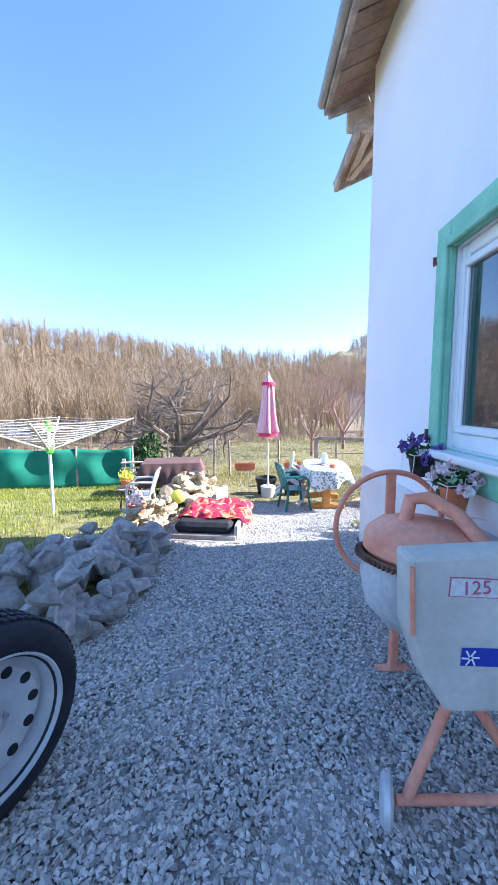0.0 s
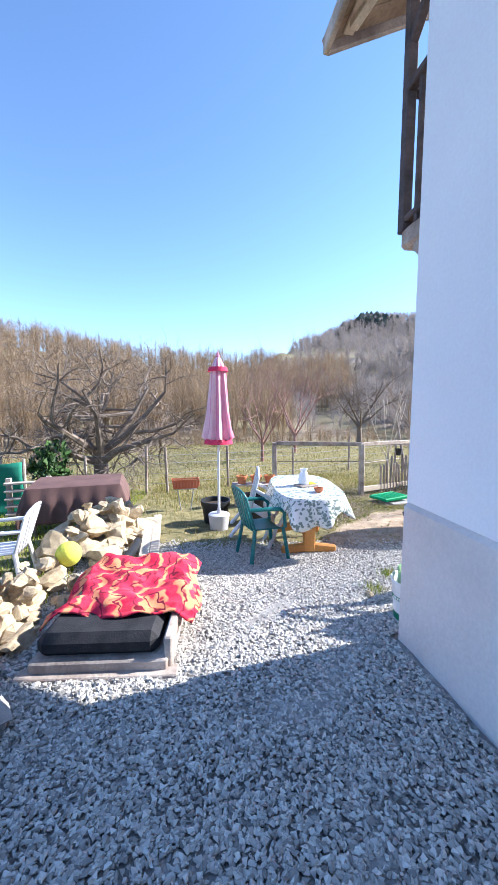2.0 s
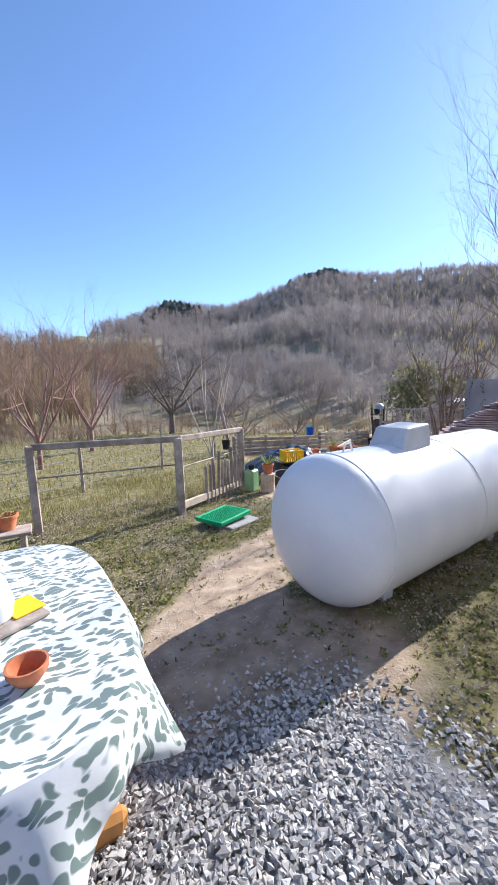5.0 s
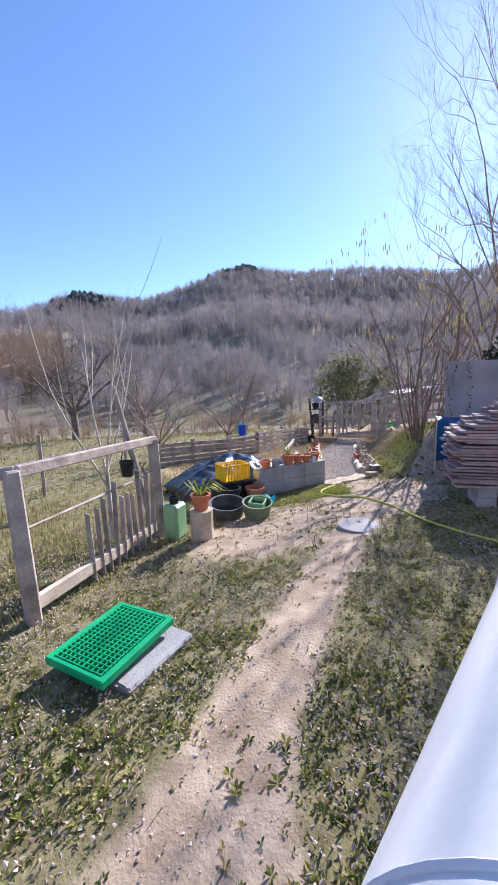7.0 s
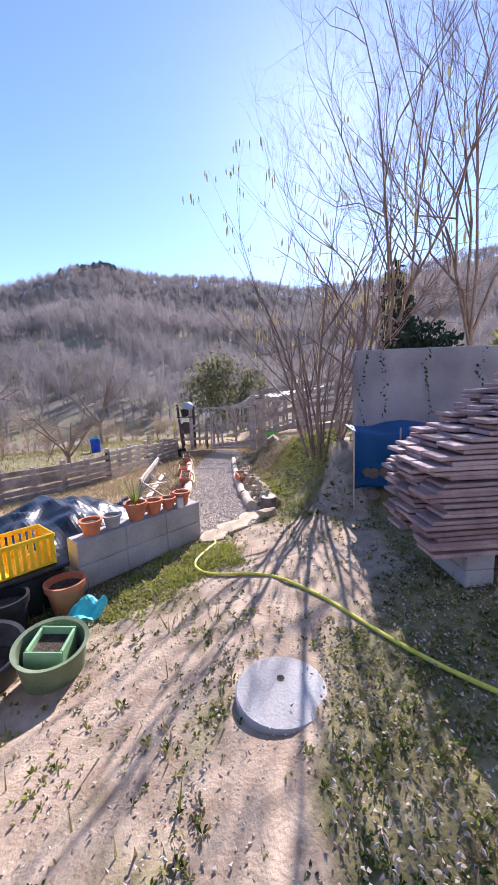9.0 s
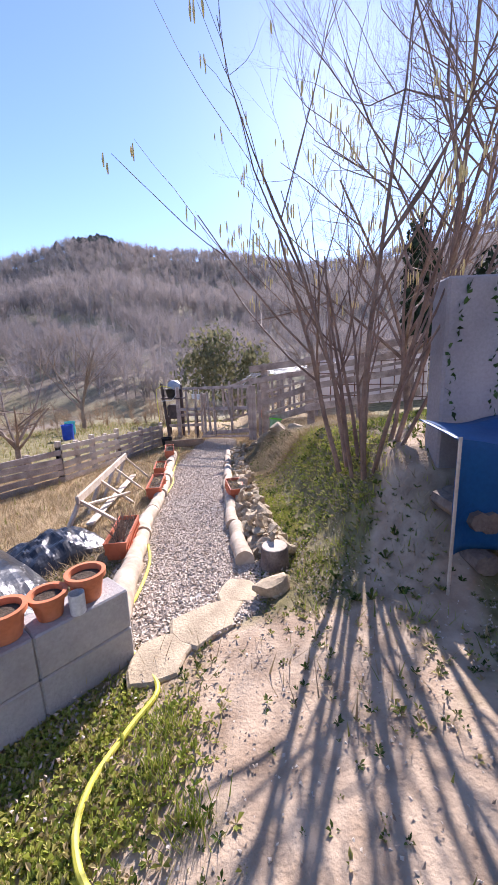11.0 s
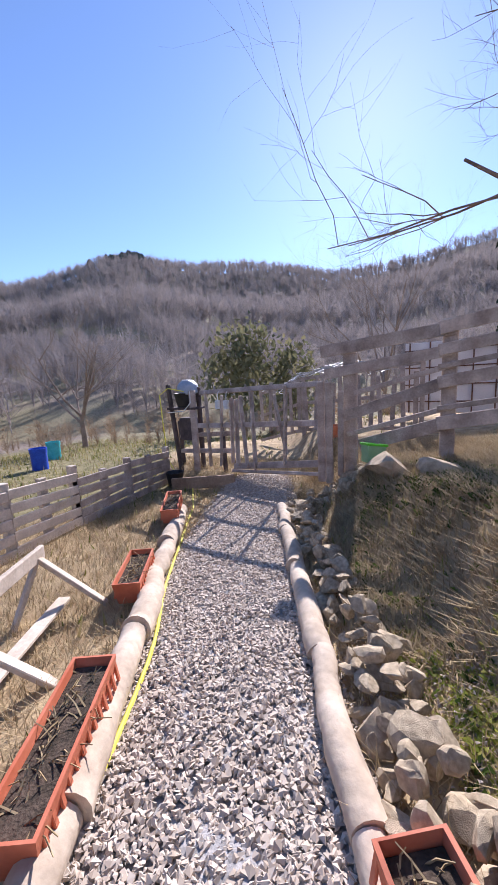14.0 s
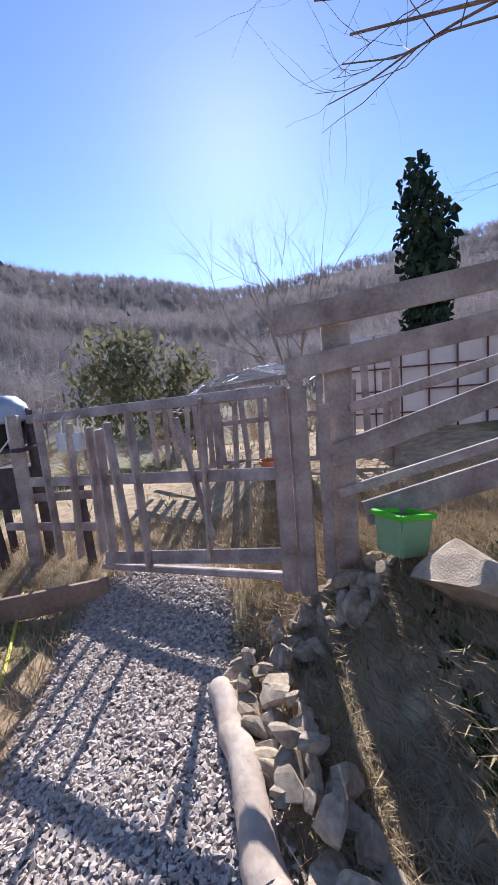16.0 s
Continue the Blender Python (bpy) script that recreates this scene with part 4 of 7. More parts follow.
def tank():
    x, y, zc, R, ang, L = TANK
    g = gz(x + 1, y)
    w = thing("gas_tank", "white horizontal gas tank on short feet over grass", "tank", pose(x, y, g, 0, 0, math.degrees(ang)))
    z = zc - g
    m = Matrix.Translation((0, 0, z)) @ pose(0, 0, 0, 0, 90, 0)
    cap = 0.27
    prof = [(R * math.sin(q), cap * (1 - math.cos(q))) for q in np.linspace(0, math.pi / 2, 14)]
    prof += [(R * math.sin(q), L - cap * (1 - math.cos(q))) for q in np.linspace(math.pi / 2, 0, 14)]
    part("shell", Shape().lathe(prof, 64, m), TANKWHITE, w, "glossy white painted shell, dusty underneath", True)
    for s in (cap + 0.02, L * 0.52, L - cap):
        part("weld_band", Shape().ring(R + 0.001, 0.006, m @ pose(0, 0, s), 64, 6), TANKWHITE, w, smooth=True)
    for s in (0.6, L - 0.6):
        for sy in (-1, 1):
            part("foot", Shape().box(0.10, 0.06, z - R * 0.85 + 0.1, pose(s, sy * 0.26, (z - R * 0.85 + 0.1) / 2 - 0.04), 0.006), TANKWHITE, w)
    b = part("valve_cover", Shape().add([(-0.2, -0.16, 0), (0.2, -0.16, 0), (0.2, 0.16, 0), (-0.2, 0.16, 0), (-0.12, -0.14, 0.17), (0.2, -0.14, 0.19), (0.2, 0.14, 0.19), (-0.12, 0.14, 0.17)], [(0, 1, 5, 4), (1, 2, 6, 5), (2, 3, 7, 6), (3, 0, 4, 7), (4, 5, 6, 7)], pose(1.12, 0, z + R - 0.035)), GREYPAINT, w, "grey sheet metal valve cover")
    bv = b.modifiers.new("soft_edge", "BEVEL")
    bv.width, bv.segments = 0.015, 2
    part("lifting_lug", Shape().tube([(0.42, 0, z + R - 0.02), (0.44, 0, z + R + 0.05), (0.50, 0, z + R + 0.06), (0.53, 0, z + R - 0.02)], 0.008, 6), TANKWHITE, w)


def barrow():
    w = thing("hand_truck", "upturned wheelbarrow with grey tray leaning on the house", "wheelbarrow", pose(0.08, -0.14, gz(1.9, 4.8)))
    tray = Shape().sheet(lambda u, v: (1.72 + 0.42 * u + 0.05 * math.sin(3 * v), 4.62 + 0.05 * v + 0.10 * u, 0.04 + 0.72 * v - 0.06 * abs(u - 0.5)), 6, 8)
    part("tray", tray, GREYPAINT, w, "grey dented tray", True, solid=0.02)
    part("tray_inside", Shape().sheet(lambda u, v: (1.74 + 0.38 * u, 4.58 + 0.05 * v + 0.10 * u, 0.07 + 0.64 * v), 4, 4), BLACK, w, solid=0.01)
    for d in (0, 0.42):
        part("handle", Shape().tube([(1.90 + d, 4.86, 0.14), (1.88 + d, 4.90, 0.30), (1.66 + d, 5.00, 0.60), (1.62 + d, 5.0, 0.68), (1.68 + d, 4.95, 0.735), (1.86 + d, 4.8, 0.66), (2.0 + d, 4.72, 0.62)], 0.021, 10), RUBBER, w, "black tube handle", True)
    m = Matrix.Translation((1.92, 4.98, 0.24)) @ pose(0, 0, 0, 90, 0, 25)
    tw = part("wheel", Shape().ring(0.155, 0.05, m, 40, 10), OLDTYRE, w, "pale dusty tyre", True)
    s = Shape().lathe([(0.12, -0.035), (0.105, -0.03), (0.105, 0.03), (0.12, 0.035)], 32, m)
    part("rim", s, TEAL, tw, smooth=True)
    s = Shape()
    for k in range(5):
        a = k * math.tau / 5
        s.beam(m @ Vector((0.02 * math.cos(a), 0.02 * math.sin(a), 0)), m @ Vector((0.108 * math.cos(a), 0.108 * math.sin(a), 0)), 0.02, 0.012, 0.002)
    part("spokes", s, STEEL, tw)
    part("bracket", Shape().tube([(1.98, 4.9, 0.22), (1.86, 4.86, 0.12), (1.84, 4.84, 0.02), (1.9, 4.82, 0.0)], 0.018, 8), RUSTY, w)


def bucket():
    x, y = 1.54, 4.46
    b = thing("paint_bucket", "white plastic paint bucket with green print beside the corner", "bucket", pose(x, y, gz(x, y)))
    part("body", Shape().lathe([(0, 0), (0.125, 0), (0.15, 0.29), (0.158, 0.30), (0.152, 0.31), (0.143, 0.30), (0.12, 0.02), (0, 0.02)], 32), WHITEPVC, b, smooth=True)
    part("band", Shape().lathe([(0.1275, 0.02), (0.1325, 0.075)], 32).lathe([(0.141, 0.17), (0.1435, 0.20)], 32), GREENPRINT, b)
    s = Shape()
    for k in range(9):
        a = radians(178 + k * 8)
        s.box(0.004, 0.012, 0.018, pose(0.1445 * math.cos(a), 0.1445 * math.sin(a), 0.186, 0, 0, math.degrees(a)), 0.001)
    part("lettering", s, WHITEPVC, b)
    c = thing("green_bucket", "pale green plastic bowl inside the paint bucket", "bucket", pose(x, y + 0.01, gz(x, y) + 0.16, 8, 0, 0))
    part("body", Shape().lathe([(0, 0), (0.09, 0), (0.122, 0.21), (0.115, 0.21), (0.085, 0.01)], 28), PALEGREEN, c, smooth=True)


def dryer():
    x, y = -3.12, 5.71
    g = gz(x, y)
    w = thing("rotary_dryer", "white rotary clothes dryer with open arms on the lawn", "clothes dryer", pose(x, y, g, 0, 0, 20))
    part("pole", Shape().tube([(0, 0, -0.05), (0, 0, 1.45)], 0.024, 10), WHITEPAINT, w, smooth=True)
    part("hub", Shape().lathe([(0, 1.33), (0.05, 1.34), (0.055, 1.42), (0.03, 1.47), (0, 1.48)], 14), LIME, w, "lime green top hub")
    part("collar", Shape().lathe([(0.03, 0.96), (0.055, 0.98), (0.055, 1.06), (0.03, 1.08)], 14), LIME, w)
    R = 1.28
    tips = []
    for k in range(4):
        a = k * math.pi / 2
        tip = Vector((R * math.cos(a), R * math.sin(a), 1.50))
        tips.append(tip)
        part("arm", Shape().tube([(0, 0, 1.02), tip], 0.013, 8), WHITEPAINT, w, smooth=True)
        part("strut", Shape().tube([(0, 0, 1.40), tip * 0.42 + Vector((0, 0, 0.70))], 0.009, 6), WHITEPAINT, w)
    s = Shape()
    for q in np.linspace(0.3, 0.98, 9):
        for k in range(4):
            a, b = tips[k], tips[(k + 1) % 4]
            pa, pb = Vector((a.x * q, a.y * q, 1.02 + 0.48 * q)), Vector((b.x * q, b.y * q, 1.02 + 0.48 * q))
            s.tube([pa, (pa + pb) / 2 - Vector((0, 0, 0.02)), pb], 0.0035, 4, False)
    part("washing_line", s, WHITEPVC, w)


def net_fence():
    pts = [(-9.5, 7.7), (-7.5, 8.1), (-5.6, 8.5), (-4.2, 8.85), (-2.95, 9.2)]
    f = thing("net_fence", "green shade net fence along the lawn", "fence", pose(pts[0][0], pts[0][1], gz(*pts[0])))
    inv = f.matrix_basis.inverted()
    for a in pts:
        z = gz(*a)
        part("post", Shape().tube([inv @ Vector((a[0], a[1], z - 0.1)), inv @ Vector((a[0], a[1], z + 1.02))], 0.03, 8), GREYWOOD, f)

    def net(u, v):
        t = u * (len(pts) - 1)
        i = min(int(t), len(pts) - 2)
        a, b = pts[i], pts[i + 1]
        x, y = a[0] + (b[0] - a[0]) * (t - i), a[1] + (b[1] - a[1]) * (t - i)
        y -= 0.035 + 0.03 * math.sin(u * 40) + 0.03 * math.sin(u * 23 + 5 * v)
        return tuple(inv @ Vector((x, y, gz(x, y) + 0.02 + v * (0.95 - 0.05 * math.sin((t - i) * math.pi)))))

    part("net", Shape().sheet(net, 90, 10), GREENNET, f, "dark green woven shade net", True, solid=0.006)


def brown_table():
    x, y, a = -1.68, 7.95, 8
    g = gz(x, y)
    t = thing("covered_table", "table under a brown cloth on the lawn edge", "table", pose(x, y, g, 0, 0, a))
    part("tabletop", Shape().box(1.2, 0.85, 0.04, pose(0, 0, 0.70), 0.01), GREYWOOD, t)
    for sx in (-1, 1):
        for sy in (-1, 1):
            part("leg", Shape().box(0.06, 0.06, 0.7, pose(sx * 0.54, sy * 0.36, 0.34), 0.006), GREYWOOD, t)
    c = thing("table_cover", "brown cloth hanging over the garden table", "cloth", pose(x, y, g + 0.724, 0, 0, a))

    def drape(u, v):
        px, py = (u - 0.5) * 2.0, (v - 0.5) * 1.85
        ox, oy = max(0, abs(px) - 0.61), max(0, abs(py) - 0.435)
        d = ox + oy
        sx, sy = math.copysign(1, px), math.copysign(1, py)
        w = 0.03 * math.sin(px * 15) * min(1, oy * 4) + 0.03 * math.sin(py * 15) * min(1, ox * 4)
        return (px if ox == 0 else sx * (0.61 + 0.07 * min(1, ox * 5) + abs(w)), py if oy == 0 else sy * (0.435 + 0.06 * min(1, oy * 5) + abs(w)), 0.006 - min(d, 0.62))

    part("cloth", Shape().sheet(drape, 50, 46), BROWNCLOTH, c, smooth=True, solid=0.006)
    s = thing("pallet_rack", "dark pallet boards stacked behind the covered table", "pallet", pose(-2.75, 8.9, gz(-2.75, 8.9), 0, 0, 10))
    for k in range(5):
        part("board", Shape().box(0.7, 0.12, 0.03, pose(0, -0.1, 0.12 + k * 0.13), 0.004), GREYWOOD, s)
    for q in (-0.3, 0.3):
        part("upright", Shape().box(0.08, 0.08, 0.72, pose(q, -0.03, 0.36), 0.006), GREYWOOD, s)


def stool_flowers():
    rng = random.Random(5)
    x, y = -2.02, 5.95
    w = thing("plant_stool", "small stool with a pot of yellow flowers", "stool", pose(x, y, gz(x, y)))
    part("seat", Shape().lathe([(0, 0.36), (0.15, 0.36), (0.16, 0.38), (0, 0.39)], 20), GREYWOOD, w)
    for k in range(3):
        a = k * 2.1
        part("leg", Shape().tube([(0.1 * math.cos(a), 0.1 * math.sin(a), 0.37), (0.15 * math.cos(a), 0.15 * math.sin(a), 0)], 0.014, 6), RUSTY, w)
    p = pot("flower_pot", "terracotta pot of yellow flowers on a stool", x, y, gz(x, y) + 0.39, 0.09, 0.13, TERRA)
    s = Shape()
    petals(s, (0, 0, 0.2), 0.13, 160, 0.026, rng)
    part("flowers", s, YELLOWPETAL, p)
    x, y = -1.42, 4.55
    p = pot("flower_pot", "orange pot of white flowers among the stones", x, y, gz(x, y) + 0.26, 0.11, 0.13, PLANTER)
    s = Shape()
    petals(s, (0, 0, 0.18), 0.14, 120, 0.025, rng)
    part("flowers", s, BLUSH, p)
    x, y = -1.10, 5.55
    b = thing("ball", "yellow-green ball lying among the stones", "ball", pose(x, y, gz(x, y) + 0.30))
    bm = bmesh.new()
    bmesh.ops.create_icosphere(bm, subdivisions=3, radius=0.11)
    d = bpy.data.meshes.new("ball_shell")
    bm.to_mesh(d)
    bm.free()
    d.materials.append(YELLOWPETAL)
    part("ball_shell", d, None, b)


wheel()
mixer()
window_flowers()
stone_heap("stone_wall", "heap of grey fieldstones edging the gravel", GREYROCKS, [(-1.30, 2.25), (-1.28, 3.1), (-1.22, 3.95)], 0.55, 0.34, 60, 0.34, 11)
stone_heap("stone_heap", "sprawling heap of grey stones beside the lawn", GREYROCKS, [(-2.6, 2.7), (-2.0, 3.2), (-1.55, 3.95)], 0.75, 0.32, 60, 0.30, 12)
stone_heap("rubble_heap", "sunlit heap of pale stones behind the lounger", ROCKS, [(-1.45, 4.25), (-1.35, 4.9), (-1.25, 5.5)], 0.6, 0.38, 80, 0.20, 13)
stone_heap("rubble_heap", "heap of yellowish stones near the covered table", ROCKS, [(-1.25, 6.0), (-1.1, 6.7), (-0.95, 7.3)], 0.8, 0.55, 110, 0.29, 14)
lounger()
umbrella()
table()
resin_chair("garden_chair", "dark green resin armchair beside the table", GREENCHAIR, pose(0.75, 6.02, gz(0.75, 6.02), 0, 0, -78) @ Matrix.Diagonal((0.82, 0.8, 0.9, 1)), "garden chairs")
resin_chair("garden_chair", "pale grey resin chair tipped against the table", GREYCHAIR, pose(0.66, 6.52, gz(0.66, 6.52) + 0.06, -30, 0, -98) @ Matrix.Diagonal((0.9, 0.9, 0.95, 1)), "garden chairs")
resin_chair("garden_chair", "white resin chair on the grass", GREYCHAIR, pose(-1.72, 5.72, gz(-1.72, 5.72), 0, 0, 95) @ Matrix.Diagonal((0.8, 0.8, 0.82, 1)), "garden chairs")
tank()
barrow()
bucket()
dryer()
net_fence()
brown_table()
stool_flowers()
for x, y, r, h, lab in ((0.36, 7.85, 0.22, 0.36, "large black plastic tub behind the parasol"), (0.95, 7.75, 0.24, 0.42, "black plastic planter tub beside the table")):
    pot("plant_tub", lab, x, y, gz(x, y), r, h, BLACK, SOIL, "black tubs", 0, 0.015, 0.8)


# ---- bare trees ----
def grow(s, p, d, length, r, level, rng, spread, up, sides=6, kids=3, wiggle=0.12, tips=None):
    """A limb with its twigs, added to the shape s."""
    n = max(2, int(4 - level * 0.5) + 1)
    pts, rad = [p.copy()], [r]
    d = d.normalized()
    for i in range(n):
        d = (d + Vector((rng.gauss(0, wiggle), rng.gauss(0, wiggle), rng.gauss(0, wiggle) + up * 0.12))).normalized()
        p = p + d * length / n
        pts.append(p.copy())
        rad.append(r * (1 - 0.62 * (i + 1) / n))
    s.tube(pts, rad, max(3, sides), False)
    if level <= 0:
        if tips is not None:
            tips.append(p)
        return
    for k in range(kids + (1 if rng.random() < 0.4 else 0)):
        t = rng.uniform(0.35, 1.0)
        i = min(int(t * n), n - 1)
        q = pts[i].lerp(pts[i + 1], t * n - i)
        a = Vector((rng.gauss(0, 1), rng.gauss(0, 1), rng.gauss(0, 0.7) + up * 0.3)).normalized()
        grow(s, q, (d * (1 - spread) + a * spread), length * rng.uniform(0.5, 0.78), rad[i] * 0.62, level - 1, rng, spread, up, sides - 1, kids, wiggle, tips)


def tree(name, label, x, y, height, girth, seed, stems=1, limbs=5, levels=4, spread=0.6, up=0.5, lean=(0, 0), mat=BARK, fork=0.25, kids=3, wiggle=0.12, z=None, limb_len=0.55):
    rng = random.Random(seed)
    zz = gz(x, y) if z is None else z
    t = thing(name, label, "tree", pose(x, y, zz))
    trunk, crown, tips = Shape(), Shape(), []
    for k in range(stems):
        a = rng.uniform(0, 6.28)
        o = Vector((math.cos(a), math.sin(a), 0)) * (0.10 * (stems > 1)) * min(stems, 6) / 3
        d = Vector((math.cos(a) * 0.32 * (stems > 1) + lean[0], math.sin(a) * 0.32 * (stems > 1) + lean[1], 1))
        if stems > 1:
            grow(crown, o + Vector((0, 0, -0.05)), d, height * rng.uniform(0.55, 0.85), girth * rng.uniform(0.6, 1.1), levels, rng, spread, up, 6, kids, wiggle, tips)
            continue
        hh = height * fork
        top = o + d.normalized() * hh
        trunk.tube([o + Vector((0, 0, -0.15)), o + d * hh * 0.4, top], [girth * 1.25, girth, girth * 0.85], 10)
        for j in range(limbs):
            b = j * math.tau / limbs + rng.uniform(-0.4, 0.4)
            q = rng.uniform(0.35, 0.9)
            grow(crown, top - d.normalized() * hh * 0.12 * (j % 3), Vector((math.cos(b) * q, math.sin(b) * q, 0.35 + up)), height * limb_len * rng.uniform(0.8, 1.1), girth * 0.55, levels, rng, spread, up, 6, kids, wiggle, tips)
    if stems == 1:
        part("trunk", trunk, mat, t, smooth=True)
    part("crown", crown, mat, t, "leafless branches and twigs", smooth=True)
    return t, tips


def leaf_ball(s, rng, c, r, n, size, squash=1.0):
    for _ in range(n):
        d = Vector((rng.gauss(0, 1), rng.gauss(0, 1), rng.gauss(0, 1))).normalized() * r * rng.uniform(0.5, 1.05)
        d.z *= squash
        m = Matrix.Translation(Vector(c) + d) @ Euler((rng.uniform(0, 6), rng.uniform(0, 6), rng.uniform(0, 6))).to_matrix().to_4x4()
        z = size * rng.uniform(0.6, 1.4)
        s.add([(-z, -z * 0.5, 0), (z * 0.2, -z * 0.6, 0), (z, 0, z * 0.2), (0, z * 0.6, 0)], [(0, 1, 2, 3)], m)


def bush(name, label, x, y, z, r, h, n, size, mat, seed):
    rng = random.Random(seed)
    b = thing(name, label, "bush", pose(x, y, z))
    s = Shape()
    for k in range(9):
        a = rng.uniform(0, 6.28)
        q = rng.uniform(0, 0.6) * r
        leaf_ball(s, rng, (q * math.cos(a), q * math.sin(a), h * rng.uniform(0.25, 0.8)), r * 0.5, n // 9, size, h / (2 * r) + 0.4)
    part("foliage", s, mat, b)
    part("stem", Shape().tube([(0, 0, -0.05), (0, 0, h * 0.4)], 0.04, 6), BARK, b)


# ---- the garden ----
def board_fence(name, label, pts, height, rails, mat, slat=0.1, posts=True, gap=0.0, pal=True):
    """A fence of upright posts with level boards, panel by panel."""
    f = thing(name, label, "fence", pose(pts[0][0], pts[0][1], gz(*pts[0])))
    inv, rng = f.matrix_basis.inverted(), random.Random(len(pts) * 7 + rails)
    for i, (a, b) in enumerate(zip(pts, pts[1:])):
        za, zb = gz(*a), gz(*b)
        if posts:
            part("post", Shape().beam(inv @ Vector((*a, za - 0.15)), inv @ Vector((*a, za + height + 0.05)), 0.085, 0.085), mat, f)
        mid = [((a[0] + b[0]) / 2, (a[1] + b[1]) / 2, (za + zb) / 2)]
        for q in mid:
            part("upright", Shape().beam(inv @ Vector((q[0], q[1], q[2] - 0.02)), inv @ Vector((q[0], q[1], q[2] + height)), 0.09, 0.07), mat, f)
        n = Vector((a[1] - b[1], b[0] - a[0], 0)).normalized() * 0.055
        for k in range(rails):
            h = height * (k + 0.45) / rails
            j = [rng.uniform(-0.02, 0.02) for _ in range(2)]
            part("board", Shape().beam(inv @ (Vector((*a, za + h + j[0])) - n), inv @ (Vector((*b, zb + h + j[1])) - n), 0.022, slat), mat, f)
    a = pts[-1]
    part("post", Shape().beam(inv @ Vector((*a, gz(*a) - 0.15)), inv @ Vector((*a, gz(*a) + height + 0.05)), 0.085, 0.085), mat, f)
    return f


def frame_fence():
    P = [(1.95, 10.55), (3.76, 9.80), (5.45, 10.55)]
    f = thing("garden_fence", "grey rustic rail fence with pickets at the garden edge", "fence", pose(P[1][0], P[1][1], gz(*P[1])))
    inv = f.matrix_basis.inverted()
    V = lambda p, z: inv @ Vector((p[0], p[1], z))
    tops = (0.62, 0.64, 0.60)
    for p, t in zip(P, tops):
        part("post", Shape().beam(V(p, gz(*p) - 0.2), V((p[0] - 0.03, p[1]), t), 0.11, 0.10, 0.015), GREYWOOD, f)
    for i in (0, 1):
        part("top_rail", Shape().beam(V(P[i], tops[i] - 0.02), V(P[i + 1], tops[i + 1] - 0.02), 0.05, 0.09, 0.01), GREYWOOD, f)
        part("wire", Shape().tube([V(P[i], tops[i] - 0.45), V(P[i + 1], tops[i + 1] - 0.40)], 0.012, 5), GREYWOOD, f)
    part("bottom_rail", Shape().beam(V(P[1], gz(*P[1]) + 0.14), V(P[2], gz(*P[2]) + 0.16), 0.05, 0.12, 0.01), PALEWOOD, f)
    rng = random.Random(4)
    for k in range(11):
        t = 0.36 + k * 0.062
        p = Vector(P[1]).lerp(Vector(P[2]), t)
        z = gz(*p)
        part("picket", Shape().beam(V(p, z + 0.02), V((p.x + rng.uniform(-0.03, 0.03), p.y), z + rng.uniform(0.62, 0.92)), 0.075, 0.02), GREYWOOD, f)
    h = thing("hanging_pot", "black pot hanging from the fence rail", "flower pot", pose(4.92, 10.30, 0.28))
    part("body", Shape().lathe([(0, 0), (0.055, 0), (0.075, 0.15), (0.08, 0.16), (0.07, 0.16), (0, 0.04)], 16), BLACK, h, smooth=True)
    part("strap", Shape().tube([(0.07, 0, 0.15), (0.0, 0.02, 0.36), (-0.07, 0, 0.15)], 0.006, 5), BLACK, h)
    q = thing("leaning_pole", "grey wooden pole leaning in the garden", "pole", pose(5.50, 10.75, gz(5.5, 10.75)))
    part("pole", Shape().tube([(0, 0, -0.1), (-0.14, 0.1, 0.9), (-0.30, 0.2, 1.85)], [0.04, 0.035, 0.03], 8), GREYWOOD, q)


def green_plate():
    x, y, a = 3.90, 8.88, 12
    g = gz(x, y)
    s = thing("concrete_slab", "pale concrete slab lying in the grass", "slab", pose(x + 0.09, y - 0.11, g, 0, 0, a - 2))
    part("slab", Shape().box(0.52, 0.46, 0.07, pose(0, 0, 0.03), 0.012), CONCRETE, s)
    p = thing("plastic_grid", "bright green plastic grid lying on a slab", "grid", Matrix.Translation((x, y, g + 0.085)) @ pose(0, 0, 0, -3, -3, a) @ Matrix.Diagonal((0.66, 0.83, 0.9, 1)))
    part("rim", Shape().box(0.86, 0.05, 0.06, pose(0, 0.27, 0.03), 0.01).box(0.86, 0.05, 0.06, pose(0, -0.27, 0.03), 0.01).box(0.05, 0.5, 0.06, pose(0.405, 0, 0.03), 0.01).box(0.05, 0.5, 0.06, pose(-0.405, 0, 0.03), 0.01), GREENPLASTIC, p)
    part("web", Shape().box(0.76, 0.48, 0.02, pose(0, 0, 0.025), 0.004), GREENPLASTIC, p)
    for k in range(18):
        part("grid_bar", Shape().box(0.012, 0.49, 0.025, pose(-0.37 + k * 0.0435, 0, 0.048), 0.002), GREENPLASTIC, p)
    for k in range(11):
        part("grid_bar", Shape().box(0.76, 0.012, 0.024, pose(0, -0.23 + k * 0.046, 0.047), 0.002), GREENPLASTIC, p)


